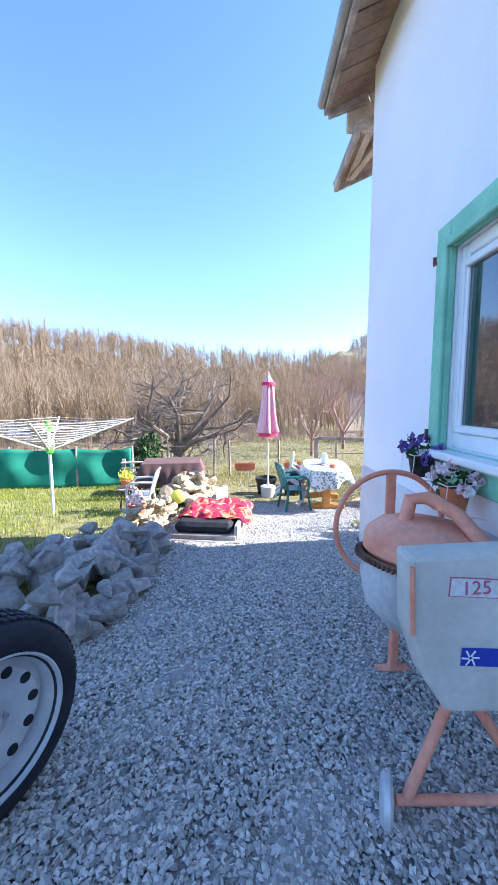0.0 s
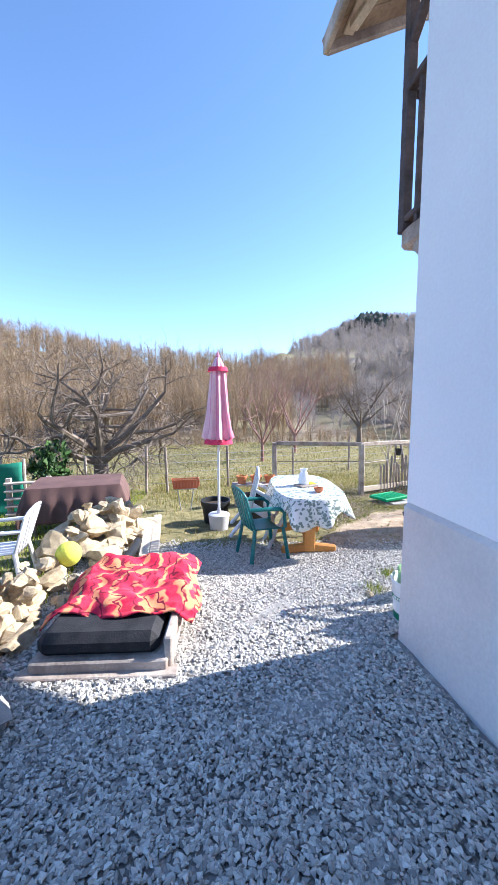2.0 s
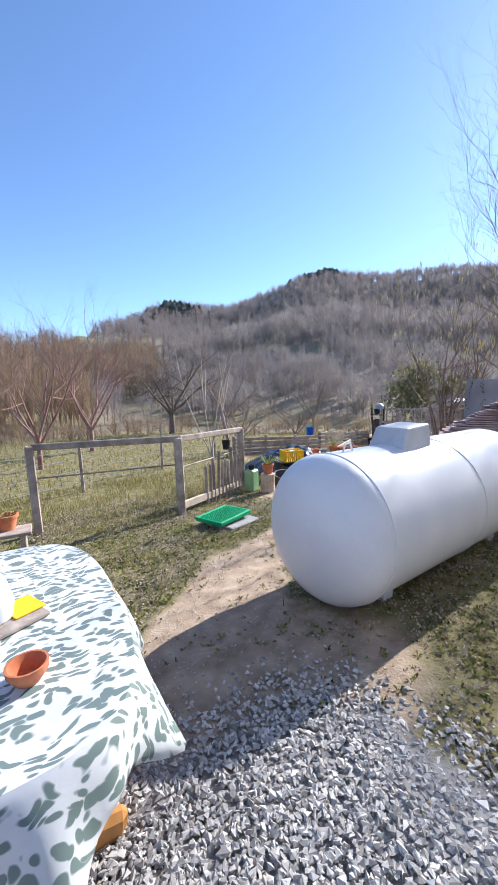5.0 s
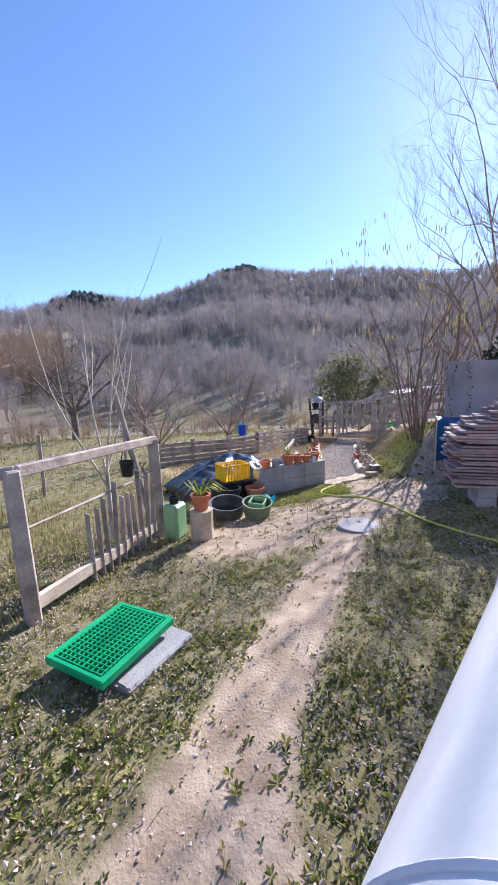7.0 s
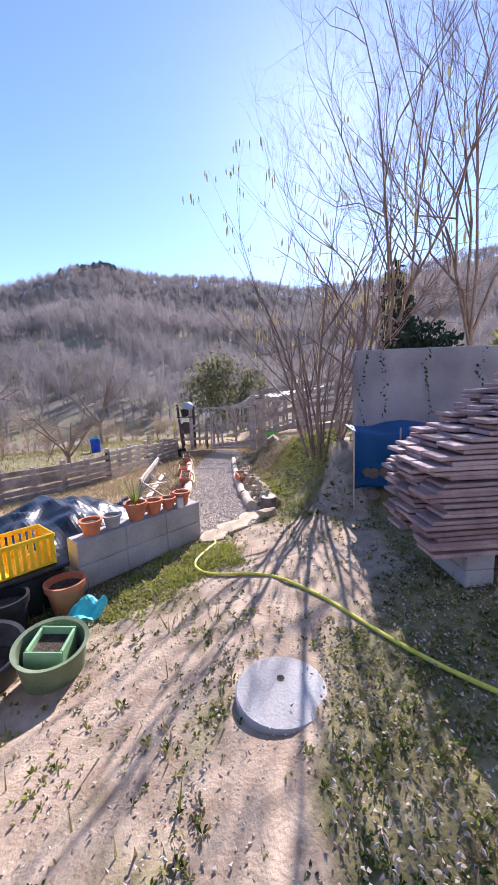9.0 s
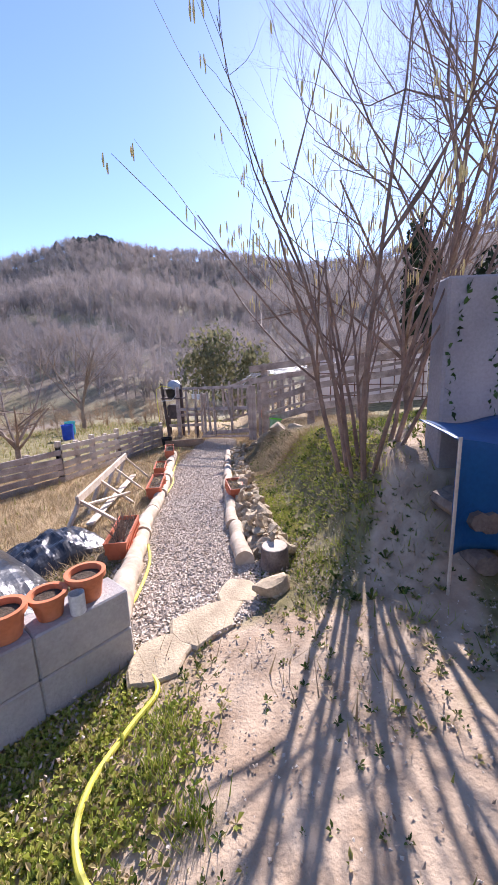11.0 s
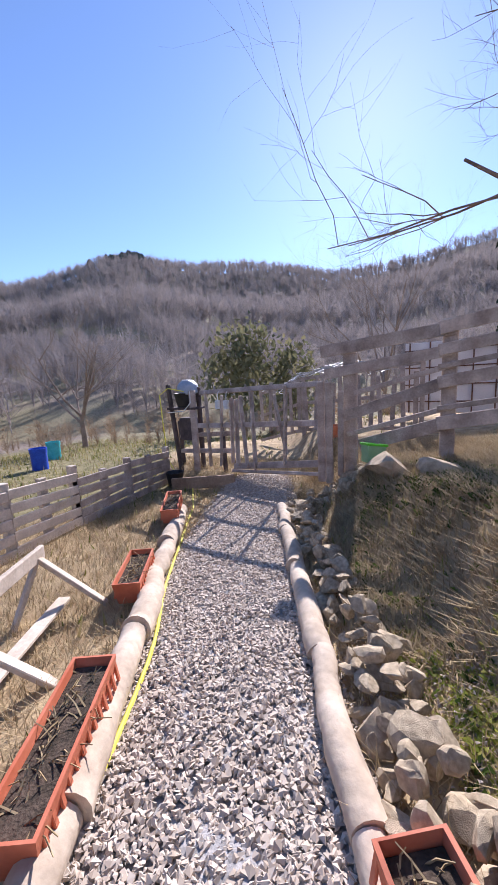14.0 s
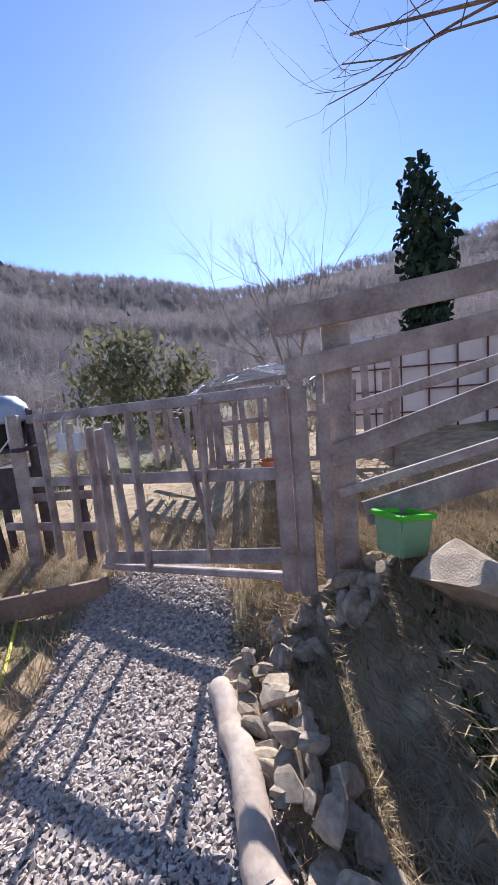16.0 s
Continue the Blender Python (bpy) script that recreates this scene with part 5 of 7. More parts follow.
def clutter():
    rng = random.Random(6)
    x, y = 5.62, 9.98
    st = thing("stump", "pale sawn log standing upright in the grass", "log", pose(x, y, gz(x, y)))
    part("log", Shape().lathe([(0, 0), (0.14, 0), (0.13, 0.15), (0.135, 0.34), (0.12, 0.345), (0, 0.345)], 14), LOG, st)
    p = pot("flower_pot", "terracotta pot with a spiky plant on a log", x, y, gz(x, y) + 0.345, 0.105, 0.18, TERRA)
    s = Shape()
    for k in range(26):
        a, l = rng.uniform(0, 6.28), rng.uniform(0.2, 0.38)
        d = Vector((math.cos(a), math.sin(a), 0))
        n = Vector((-d.y, d.x, 0)) * 0.01
        b = Vector((0, 0, 0.15))
        m1, e = b + d * l * 0.5 + Vector((0, 0, l * 0.5)), b + d * l + Vector((0, 0, l * 0.25))
        s.add([b - n, b + n, m1 + n, e, m1 - n], [(0, 1, 2, 4), (4, 2, 3)])
    part("leaves", s, GRASS, p)
    x, y = 5.50, 10.32
    t = thing("green_tub", "pale green plastic canister by the fence", "canister", pose(x, y, gz(x, y), 0, 0, 20))
    part("body", Shape().box(0.24, 0.2, 0.42, pose(0, 0, 0.21), 0.03), PALEGREEN, t)
    part("mouth", Shape().lathe([(0.05, 0.42), (0.06, 0.5), (0.05, 0.5)], 14), BLACK, t)
    for x, y, r, lab in ((6.36, 10.30, 0.235, "wide dark metal tub on the ground"), (6.52, 9.90, 0.19, "shallow grey-green tub holding a square pot")):
        t = thing("round_tub", lab, "tub", pose(x, y, gz(x, y) + 0.01, 8, -6, 0))
        part("body", Shape().lathe([(0, 0), (r * 0.86, 0), (r, 0.2), (r + 0.012, 0.21), (r - 0.012, 0.205), (r * 0.84, 0.015), (0, 0.012)], 36), DARKZINC if r > 0.2 else OLIVETUB, t, smooth=True)
        part("filling", Shape().lathe([(0, 0.05), (r * 0.86, 0.045)], 20), SOIL, t)
    t = thing("square_pot", "square pale green pot with dead plants in the tub", "flower pot", pose(6.51, 9.90, gz(6.51, 9.90) + 0.06, 6, -4, 25) @ Matrix.Diagonal((0.85, 0.85, 0.9, 1)))
    part("body", Shape().box(0.02, 0.24, 0.19, pose(0.12, 0, 0.095), 0.006).box(0.02, 0.24, 0.19, pose(-0.12, 0, 0.095), 0.006).box(0.22, 0.02, 0.19, pose(0, 0.11, 0.095), 0.006).box(0.22, 0.02, 0.19, pose(0, -0.11, 0.095), 0.006), PALEGREEN, t)
    part("soil", Shape().box(0.22, 0.2, 0.02, pose(0, 0, 0.13), 0.004), SOIL, t)
    # crates
    x, y = 7.02, 10.82
    b = thing("black_crate", "black plastic crate with flat lid behind the tubs", "crate", pose(x, y, gz(x, y), 0, 0, -22))
    part("body", Shape().box(0.56, 0.44, 0.34, pose(0, 0, 0.17), 0.02), BLACK, b)
    part("lid", Shape().box(0.62, 0.5, 0.03, pose(0, 0, 0.355), 0.008), BLACK, b)
    c = thing("yellow_crate", "bright yellow plastic crate on a black crate", "crate", pose(x, y - 0.02, gz(x, y) + 0.372, 0, 0, -20))
    part("base", Shape().box(0.44, 0.33, 0.02, pose(0, 0, 0.01), 0.004), YELLOW, c)
    for sx in (-1, 1):
        part("side", Shape().box(0.015, 0.33, 0.20, pose(sx * 0.215, 0, 0.12), 0.004).box(0.02, 0.34, 0.035, pose(sx * 0.22, 0, 0.235), 0.006), YELLOW, c)
        s = Shape().box(0.43, 0.02, 0.035, pose(0, sx * 0.16, 0.235), 0.006)
        part("rim", s, YELLOW, c)
        for k in range(9):
            part("slat", Shape().box(0.03, 0.012, 0.2, pose(-0.2 + k * 0.05, sx * 0.158, 0.12), 0.003), YELLOW, c)
    pot("flower_pot", "brown-red plastic pot on the ground beside the crate", 7.08, 10.40, gz(7.08, 10.4), 0.14, 0.25, TERRA)
    pot("plant_tub", "tall black ribbed plant tub", 6.72, 10.56, gz(6.7, 10.5), 0.14, 0.3, BLACK)
    t = thing("watering_sheet", "crumpled teal plastic sheet on the ground", "plastic sheet", pose(6.95, 10.14, gz(6.95, 10.14) + 0.03))
    part("sheet", Shape().sheet(lambda u, v: (0.34 * (u - 0.5), 0.22 * (v - 0.5), 0.04 + 0.05 * math.sin(7 * u + 3 * v) + 0.03 * math.sin(11 * v)), 14, 10), TEAL, t, solid=0.004)
    # trough of concrete blocks with pots
    a, b = Vector((8.58, 10.04)), Vector((7.30, 10.50))
    d = (b - a).normalized()
    ang = math.degrees(math.atan2(d.y, d.x))
    w = thing("block_wall", "low wall of grey concrete blocks carrying flower pots", "wall", pose(a.x, a.y, gz(8, 10.1) - 0.02, 0, 0, ang))
    for k in range(3):
        for r in range(2):
            part("block", Shape().box(0.448, 0.20, 0.215, pose(0.225 + 0.45 * k, -0.09, 0.11 + 0.218 * r), 0.008), CONCRETE, w)
    zt = gz(8, 10.1) - 0.02 + 0.437
    for k, (q, r, h, m) in enumerate(((0.16, 0.085, 0.14, TERRA), (0.34, 0.075, 0.12, TERRA), (0.52, 0.085, 0.14, TERRA), (0.72, 0.10, 0.17, TERRA), (0.97, 0.08, 0.12, CONCRETE), (1.17, 0.09, 0.13, TERRA))):
        p = pot("flower_pot", "terracotta flower pot with soil on the block wall" if m is TERRA else "grey clay pot on the block wall", a.x + d.x * q + d.y * 0.09, a.y + d.y * q - d.x * 0.09, zt, r, h, m, SOIL, "pots on the wall")
        if k == 3:
            s = Shape()
            for j in range(30):
                an, l = rng.uniform(0, 6.28), rng.uniform(0.15, 0.34)
                dd, n = Vector((math.cos(an), math.sin(an), 0)), Vector((-math.sin(an), math.cos(an), 0)) * 0.008
                bb = Vector((0, 0, h * 0.8))
                s.add([bb - n, bb + n, bb + dd * l * 0.6 + Vector((0, 0, l))], [(0, 1, 2)])
            part("leaves", s, GRASS, p)
    c = thing("tin_cup", "small white tin cup beside a flower pot", "cup", pose(a.x + d.x * 0.24 - d.y * 0.01, a.y + d.y * 0.24 + 0.01, zt))
    part("cup_body", Shape().lathe([(0, 0), (0.035, 0), (0.036, 0.1), (0.032, 0.1), (0.03, 0.01)], 16), TIN, c, smooth=True)
    # compost under black foil
    f = thing("covered_heap", "compost heap under crumpled black foil", "heap", pose(8.0, 11.75, gz(8, 11.75)))

    def foil(u, v):
        x, y = (u - 0.5) * 2.6, (v - 0.5) * 1.7
        e = max(0, 1 - (x / 1.3) ** 2) * max(0, 1 - (y / 0.85) ** 2)
        wv = noise.noise(Vector((x * 2.3, y * 2.3, 3))) * 0.10 + noise.noise(Vector((x * 6, y * 6, 1))) * 0.05
        return (x * 0.9 + y * 0.3, y - x * 0.15, 0.02 + 0.55 * e ** 0.6 + wv * (0.3 + e))

    part("foil", Shape().sheet(foil, 60, 44), BLACKFOIL, f, solid=0.006)
    g = thing("foil_heap", "black plastic foil weighed down beside the trestle", "foil", pose(9.5, 11.75, gz(9.5, 11.75)))
    part("foil", Shape().sheet(lambda u, v: tuple(Vector(foil(u, v)) * 0.42), 40, 30), BLACKFOIL, g, solid=0.005)
    # round cover
    x, y = 6.66, 8.55
    c = thing("round_cover", "round pale concrete cover flush with the track", "cover", pose(x, y, gz(x, y) - 0.01))
    part("disc", Shape().lathe([(0.225, -0.02), (0.225, 0.026), (0.217, 0.033), (0, 0.035)], 40), CONCRETE, c)
    part("lifting_hole", Shape().lathe([(0, 0.037), (0.02, 0.037)], 10, pose(0.06, 0.02, 0)), SOIL, c)
    # threshold slab at the head of the garden path
    for k, (x, y, lx, ly, a) in enumerate(((8.62, 9.88, 0.42, 0.26, -20), (8.93, 9.77, 0.40, 0.30, -30), (9.27, 9.72, 0.34, 0.26, -12))):
        flat, rg = thing("threshold_stone", "broad flat pale stone where the garden path begins", "stone", pose(x, y, gz(x, y), 0, 0, a), "threshold stones"), random.Random(k + 40)
        ring = [(lx / 2 * q * math.cos(u * 0.571), ly / 2 * q * math.sin(u * 0.571)) for u in range(11) for q in (rg.choice((0.85, 1.0, 1.2, 1.35)),)]
        n, s = len(ring), Shape()
        s.add([(px, py, -0.03) for px, py in ring] + [(px, py, 0.024) for px, py in ring] + [(px * 0.93, py * 0.93, 0.034) for px, py in ring] + [(0, 0, 0.036)], [(u, (u + 1) % n, (u + 1) % n + n, u + n) for u in range(n)] + [(u + n, (u + 1) % n + n, (u + 1) % n + 2 * n, u + 2 * n) for u in range(n)] + [(u + 2 * n, (u + 1) % n + 2 * n, 3 * n) for u in range(n)])
        part("stone", s, STONE, flat)
    st = thing("stump", "dark sawn stump with a pale top ending the stone edging", "stump", pose(9.70, 9.60, gz(9.70, 9.60)) @ Matrix.Diagonal((0.8, 0.75, 0.75, 1)))
    part("trunk", Shape().lathe([(0.17, -0.05), (0.145, 0.06), (0.14, 0.20), (0.13, 0.225)], 18), BARK, st, smooth=True)
    part("sawn_top", Shape().lathe([(0.132, 0.22), (0.125, 0.231), (0, 0.233)], 18), PALEWOOD, st, "pale sawn top")
    for k, (x, y) in enumerate(((1.50, 4.93), (1.78, 5.20), (8.1, 9.55), (8.0, 9.35), (8.25, 9.62))):
        t = thing("grass_tuft", "bright tuft of young grass in the gravel", "grass", pose(x, y, gz(x, y)), "grass tufts")
        s, rg = Shape(), random.Random(k)
        for _ in range(160):
            q, l = rg.uniform(0, 6.28), rg.uniform(0.04, 0.11)
            d, b = Vector((math.cos(q), math.sin(q), 0)), Vector((rg.gauss(0, 0.045), rg.gauss(0, 0.045), -0.01))
            n = Vector((-d.y, d.x, 0)) * 0.003
            s.add([b - n, b + n, b + d * l * 0.5 + Vector((0, 0, l))], [(0, 1, 2)])
        part("grass", s, GRASS, t)


def board_stack():
    o, along, back = Vector((7.66, 7.74, 0)), Vector((0.41, -0.91, 0)), Vector((0.91, 0.41, 0))
    g = gz(7.6, 7.6)
    w = thing("board_stack", "tall stack of reddish sawn boards on concrete blocks", "timber stack", pose(o.x, o.y, g))
    rng = random.Random(9)
    for k in range(2):
        for q in (0.28, 1.8):
            part("support_block", Shape().box(0.2, 0.42, 0.12, Matrix.Translation(along * q + back * 0.25 + Vector((0, 0, 0.06 + 0.123 * k))) @ pose(0, 0, 0, 0, 0, -65.7), 0.008), CONCRETE, w)
    for k in range(34):
        z = 0.262 + k * 0.0355
        cut = 0.0 if k < 18 else (k - 17) * 0.055
        for j in range(3):
            l = 2.3 - cut + rng.uniform(-0.07, 0.07)
            s0 = rng.uniform(-0.13, 0.04) + cut
            c = along * (s0 + l / 2) + back * (0.12 + j * 0.23 + rng.uniform(-0.012, 0.012)) + Vector((0, 0, z))
            part("plank", Shape().box(l, 0.215, 0.029 * rng.uniform(0.85, 1.0), Matrix.Translation(c) @ pose(0, 0, 0, 0, rng.uniform(-0.5, 0.5), -65.7), 0.004), BOARD, w)


def back_wall():
    o, d = Vector((10.08, 8.49)), Vector((0.35, -0.94)).normalized()
    w = thing("concrete_wall", "tall stained concrete wall with ivy trails", "wall", pose(o.x, o.y, 0, 0, 0, math.degrees(math.atan2(d.y, d.x))))
    part("slab", Shape().box(4.6, 0.22, 2.3, pose(2.3, 0.11, 0.32), 0.015), WALLCON, w)
    rng, s = random.Random(3), Shape()
    for x0 in (0.12, 0.32, 0.9, 1.6):
        x, z = x0, 1.46
        for k in range(34):
            leaf_ball(s, rng, (x, -0.012, z), 0.02, 1, 0.022)
            x, z = x + rng.gauss(0, 0.02), z - 0.028
    part("ivy", s, IVY, w)
    bush("hedge", "dark clipped hedge behind the wall", 11.6, 7.5, 1.1, 0.75, 0.8, 1600, 0.05, CONIFER, 4)
    bush("spiky_shrub", "yellow-green spiky shrub beyond the wall", 11.7, 6.4, 1.3, 0.35, 0.5, 300, 0.05, GRASS, 5)


def tarp_heap():
    a, d = Vector((9.40, 8.46, 0)), Vector((0.45, -0.89, 0))
    g = gz(9.3, 8.4)
    w = thing("tarp_cover", "blue tarpaulin drooping over a log pile", "tarpaulin", pose(a.x, a.y, g))
    def drop(u, v):
        hang = min(1.0, v / 0.62)
        back = max(0.0, v - 0.62) * 1.5
        z = 0.26 - 0.16 * u + (0.64 + 0.14 * u) * hang + 0.10 * back + 0.03 * math.sin(11 * u + 3 * v)
        return tuple(d * (1.7 * u) + Vector((0.95, 0.3, 0)) * (back + 0.05 * math.sin(9 * u + 2 * v) * (1 - hang) + 0.02 * math.sin(27 * u)) + Vector((0, 0, z)))

    part("sheet", Shape().sheet(drop, 40, 24), TARP, w, smooth=True, solid=0.006)
    for q in (0.0, 0.55, 1.6):
        part("stake", Shape().tube([tuple(d * q + Vector((0, 0, -0.1))), tuple(d * q + Vector((-0.02, 0, 0.95)))], 0.010, 6), PALEWOOD, w)
    lp = thing("log_pile", "dark pile of split logs under the tarpaulin", "log pile", pose(a.x, a.y, g))
    rng = random.Random(2)
    for k in range(34):
        p = d * rng.uniform(0.1, 1.6) + Vector((0.95, 0.3, 0)) * 0.22 + Vector((0, 0, 0.06 + 0.13 * (k % 4)))
        h = Vector((0.9, 0.4, rng.uniform(-0.1, 0.1))) * 0.22
        part("log", Shape().tube([p - h, p + h], rng.uniform(0.05, 0.075), 7), BARK, lp)


def catkins(w, tips, rng, n):
    s = Shape()
    for p in rng.sample(tips, min(n, len(tips))):
        for k in range(rng.choice((2, 3, 4, 5))):
            q = p + Vector((rng.gauss(0, 0.045), rng.gauss(0, 0.045), rng.uniform(-0.06, 0.02)))
            l = rng.uniform(0.06, 0.13)
            s.tube([q, q - Vector((0.003, 0, l * 0.5)), q - Vector((0, 0, l))], [0.004, 0.008, 0.004], 4)
    tagged(part("catkins", s, CATKIN, w), "hanging yellow catkins", "", "", "stuff")


LOGS_LEFT = ((8.78, 10.33), (9.42, 10.74), (10.02, 11.10), (10.73, 11.49), (11.45, 11.88), (12.33, 12.38), (13.0, 12.80), (13.6, 13.14), (14.6, 13.72))
LOGS_RIGHT = ((9.66, 9.82), (10.38, 10.24), (10.95, 10.55), (11.75, 10.93), (12.50, 11.27), (13.42, 11.72), (14.22, 12.10), (15.05, 12.47))


def path_edges():
    rng = random.Random(1)
    for pts, r, mat in ((LOGS_LEFT, 0.084, LOG), (LOGS_RIGHT, 0.064, LOG)):
        for a, b in zip(pts, pts[1:]):
            va, vb = Vector((*a, gz(*a) + r * 0.7)), Vector((*b, gz(*b) + r * 0.7))
            w = thing("edging_log", "peeled round log edging the gravel path", "log", Matrix.Translation(va), "path edging logs")
            d, side, rr = (vb - va) * rng.uniform(0.985, 1.0), (vb - va).normalized().cross(Vector((0, 0, 1))), r * rng.uniform(0.86, 1.12)
            lean, bow = rng.uniform(-0.014, 0.014), rng.uniform(-0.03, 0.03)
            pts2 = [d * (i / 9) + side * (lean * (i / 4.5 - 1) + bow * math.sin(i / 9 * math.pi) + rng.gauss(0, 0.005)) + Vector((0, 0, rng.gauss(0, 0.006))) for i in range(10)]
            part("log", Shape().tube(pts2, [rr * (1.06 - 0.012 * i) * rng.uniform(0.95, 1.05) for i in range(10)], 14), mat, w, smooth=True)
    line = [(x + 0.10, y - 0.20) for x, y in LOGS_RIGHT]
    stone_heap("bank_stones", "dry stone edging holding the grassy bank", ROCKS, line[:4], 0.28, 0.28, 170, 0.15, 21)
    stone_heap("bank_stones", "dry stone edging beside the lower path", ROCKS, line[3:], 0.28, 0.22, 170, 0.14, 22)
    stone_heap("bank_stones", "loose pale stones running up to the gate post", ROCKS, [(15.1, 12.3), (15.4, 12.12), (15.55, 11.75), (15.45, 11.5)], 0.3, 0.12, 34, 0.17, 24)
    for x, y, sz, k in ((9.32, 9.52, 0.30, 1), (15.12, 11.22, 0.62, 2), (15.4, 11.7, 0.26, 3), (15.55, 11.95, 0.22, 4), (14.8, 10.7, 0.4, 5), (1.42, 4.86, 0.11, 6)):
        b = thing("boulder", "large pale boulder lying on the ground", "stone", pose(x, y, gz(x, y) + sz * 0.16, 0, 0, k * 50), "boulders")
        part("stone", ROCKS[k], None, b, m=Matrix.Diagonal((sz, sz, sz, 1)))


def planter(x, y, ang, l, label, plant=None, lift=0.0):
    w = thing("window_box", label, "planter", pose(x, y, gz(x, y) + lift, 0, 0, ang), "terracotta planters")
    a, b, h = (l / 2, 0.10), (l / 2 - 0.03, 0.075), 0.17
    s = Shape()
    lo, hi = [(-b[0], -b[1], 0), (b[0], -b[1], 0), (b[0], b[1], 0), (-b[0], b[1], 0)], [(-a[0], -a[1], h), (a[0], -a[1], h), (a[0], a[1], h), (-a[0], a[1], h)]
    ii, jj = [(x0 * 0.97, y0 * 0.86, h) for x0, y0, _ in hi], [(x0 * 0.96, y0 * 0.84, 0.015) for x0, y0, _ in lo]
    fs = [(3, 2, 1, 0)]
    for k in range(4):
        n = (k + 1) % 4
        fs += [(k, n, 4 + n, 4 + k), (4 + k, 4 + n, 8 + n, 8 + k), (8 + k, 8 + n, 12 + n, 12 + k)]
    s.add(lo + hi + ii + jj, fs + [(12, 13, 14, 15)])
    part("box", s, PLANTER, w)
    rib = Shape().box(0.022, 0.012, 0.11, None, 0.003).mesh("rib", PLANTER)
    for k in range(int(l / 0.055)):
        for q in (-1, 1):
            part("rib", rib, None, w, m=pose(-l / 2 + 0.05 + k * 0.055, q * 0.094, 0.09, q * 8, 0, 0))
    part("soil", Shape().box(l * 0.93, 0.165, 0.02, pose(0, 0, 0.125), 0.004), SOIL, w)
    rng, s = random.Random(int(x * 10)), Shape()
    for k in range(70):
        p = Vector((rng.uniform(-l * 0.42, l * 0.42), rng.uniform(-0.06, 0.06), 0.13))
        e = p + Vector((rng.gauss(0, 0.05), rng.gauss(0, 0.05), rng.uniform(0.05, 0.2) if plant else rng.uniform(0.01, 0.05)))
        s.tube([p, (p + e) / 2 + Vector((0.01, 0, 0)), e], [0.004, 0.003, 0.002], 3, False)
    tagged(part("dry_growth", s, TWIG if plant else STRAW, w), "dry stalks", "", "", "stuff")


def trestle():
    a, b = Vector((10.1, 12.0, -0.44)), Vector((12.4, 13.25, -0.54))
    w = thing("wooden_trestle", "low pale wooden A-frame rack beside the path", "rack", Matrix.Translation((a.x, a.y, gz(a.x, a.y))))
    inv = w.matrix_basis.inverted()
    part("top_rail", Shape().beam(inv @ a, inv @ b, 0.035, 0.10, 0.008), PALEWOOD, w)
    out = Vector((0.5, -0.87, 0))
    for k, t in enumerate((0.03, 0.36, 0.66, 0.97)):
        p = a.lerp(b, t)
        for sg, q in ((1, 0.38), (-1, 0.16)):
            f = p + out * sg * q + (b - a).normalized() * 0.12 * sg
            f.z = gz(f.x, f.y)
            part("leg", Shape().beam(inv @ f, inv @ (p - Vector((0, 0, 0.02))), 0.07, 0.03, 0.005), PALEWOOD, w)
    p, q = a.lerp(b, 0.05) - Vector((0, 0, 0.1)), a.lerp(b, 0.45) + out * 0.3
    q.z = gz(q.x, q.y) + 0.14
    part("brace", Shape().beam(inv @ p, inv @ q, 0.05, 0.025, 0.004), PALEWOOD, w)
    p, q = a + out * 0.1, b + out * 0.1
    p.z, q.z = gz(p.x, p.y) + 0.1, gz(q.x, q.y) + 0.1
    part("lower_rail", Shape().beam(inv @ p, inv @ q, 0.09, 0.025, 0.005), PALEWOOD, w)


def hose():
    pts = [(6.5, 6.6), (6.62, 7.0), (6.74, 7.37), (6.93, 7.75), (7.16, 8.08), (7.55, 8.55), (7.78, 9.0), (7.74, 9.45), (7.82, 9.66), (7.98, 9.76), (8.22, 9.77), (8.41, 9.77), (8.52, 9.92), (8.66, 10.18), (8.80, 10.32), (9.16, 10.46), (9.59, 10.69), (10.0, 11.02), (10.42, 11.30), (11.04, 11.64), (12.2, 12.17), (12.9, 12.62), (13.69, 13.06), (14.4, 13.45), (14.9, 13.72), (15.6, 14.2), (16.2, 14.6)]
    h = thing("garden_hose", "yellow garden hose lying along the gravel path", "hose", pose(0, 0, 0))
    c = [Vector((x, y, gz(x, y) + 0.016)) for x, y in pts]
    fine = []
    for i in range(len(c) - 1):
        p0, p1, p2, p3 = c[max(0, i - 1)], c[i], c[i + 1], c[min(len(c) - 1, i + 2)]
        for k in range(5):
            t = k / 5
            fine.append(0.5 * (2 * p1 + (p2 - p0) * t + (2 * p0 - 5 * p1 + 4 * p2 - p3) * t * t + (3 * p1 - p0 - 3 * p2 + p3) * t ** 3))
    part("hose", Shape().tube(fine, 0.0125, 8), HOSE, h, smooth=True)


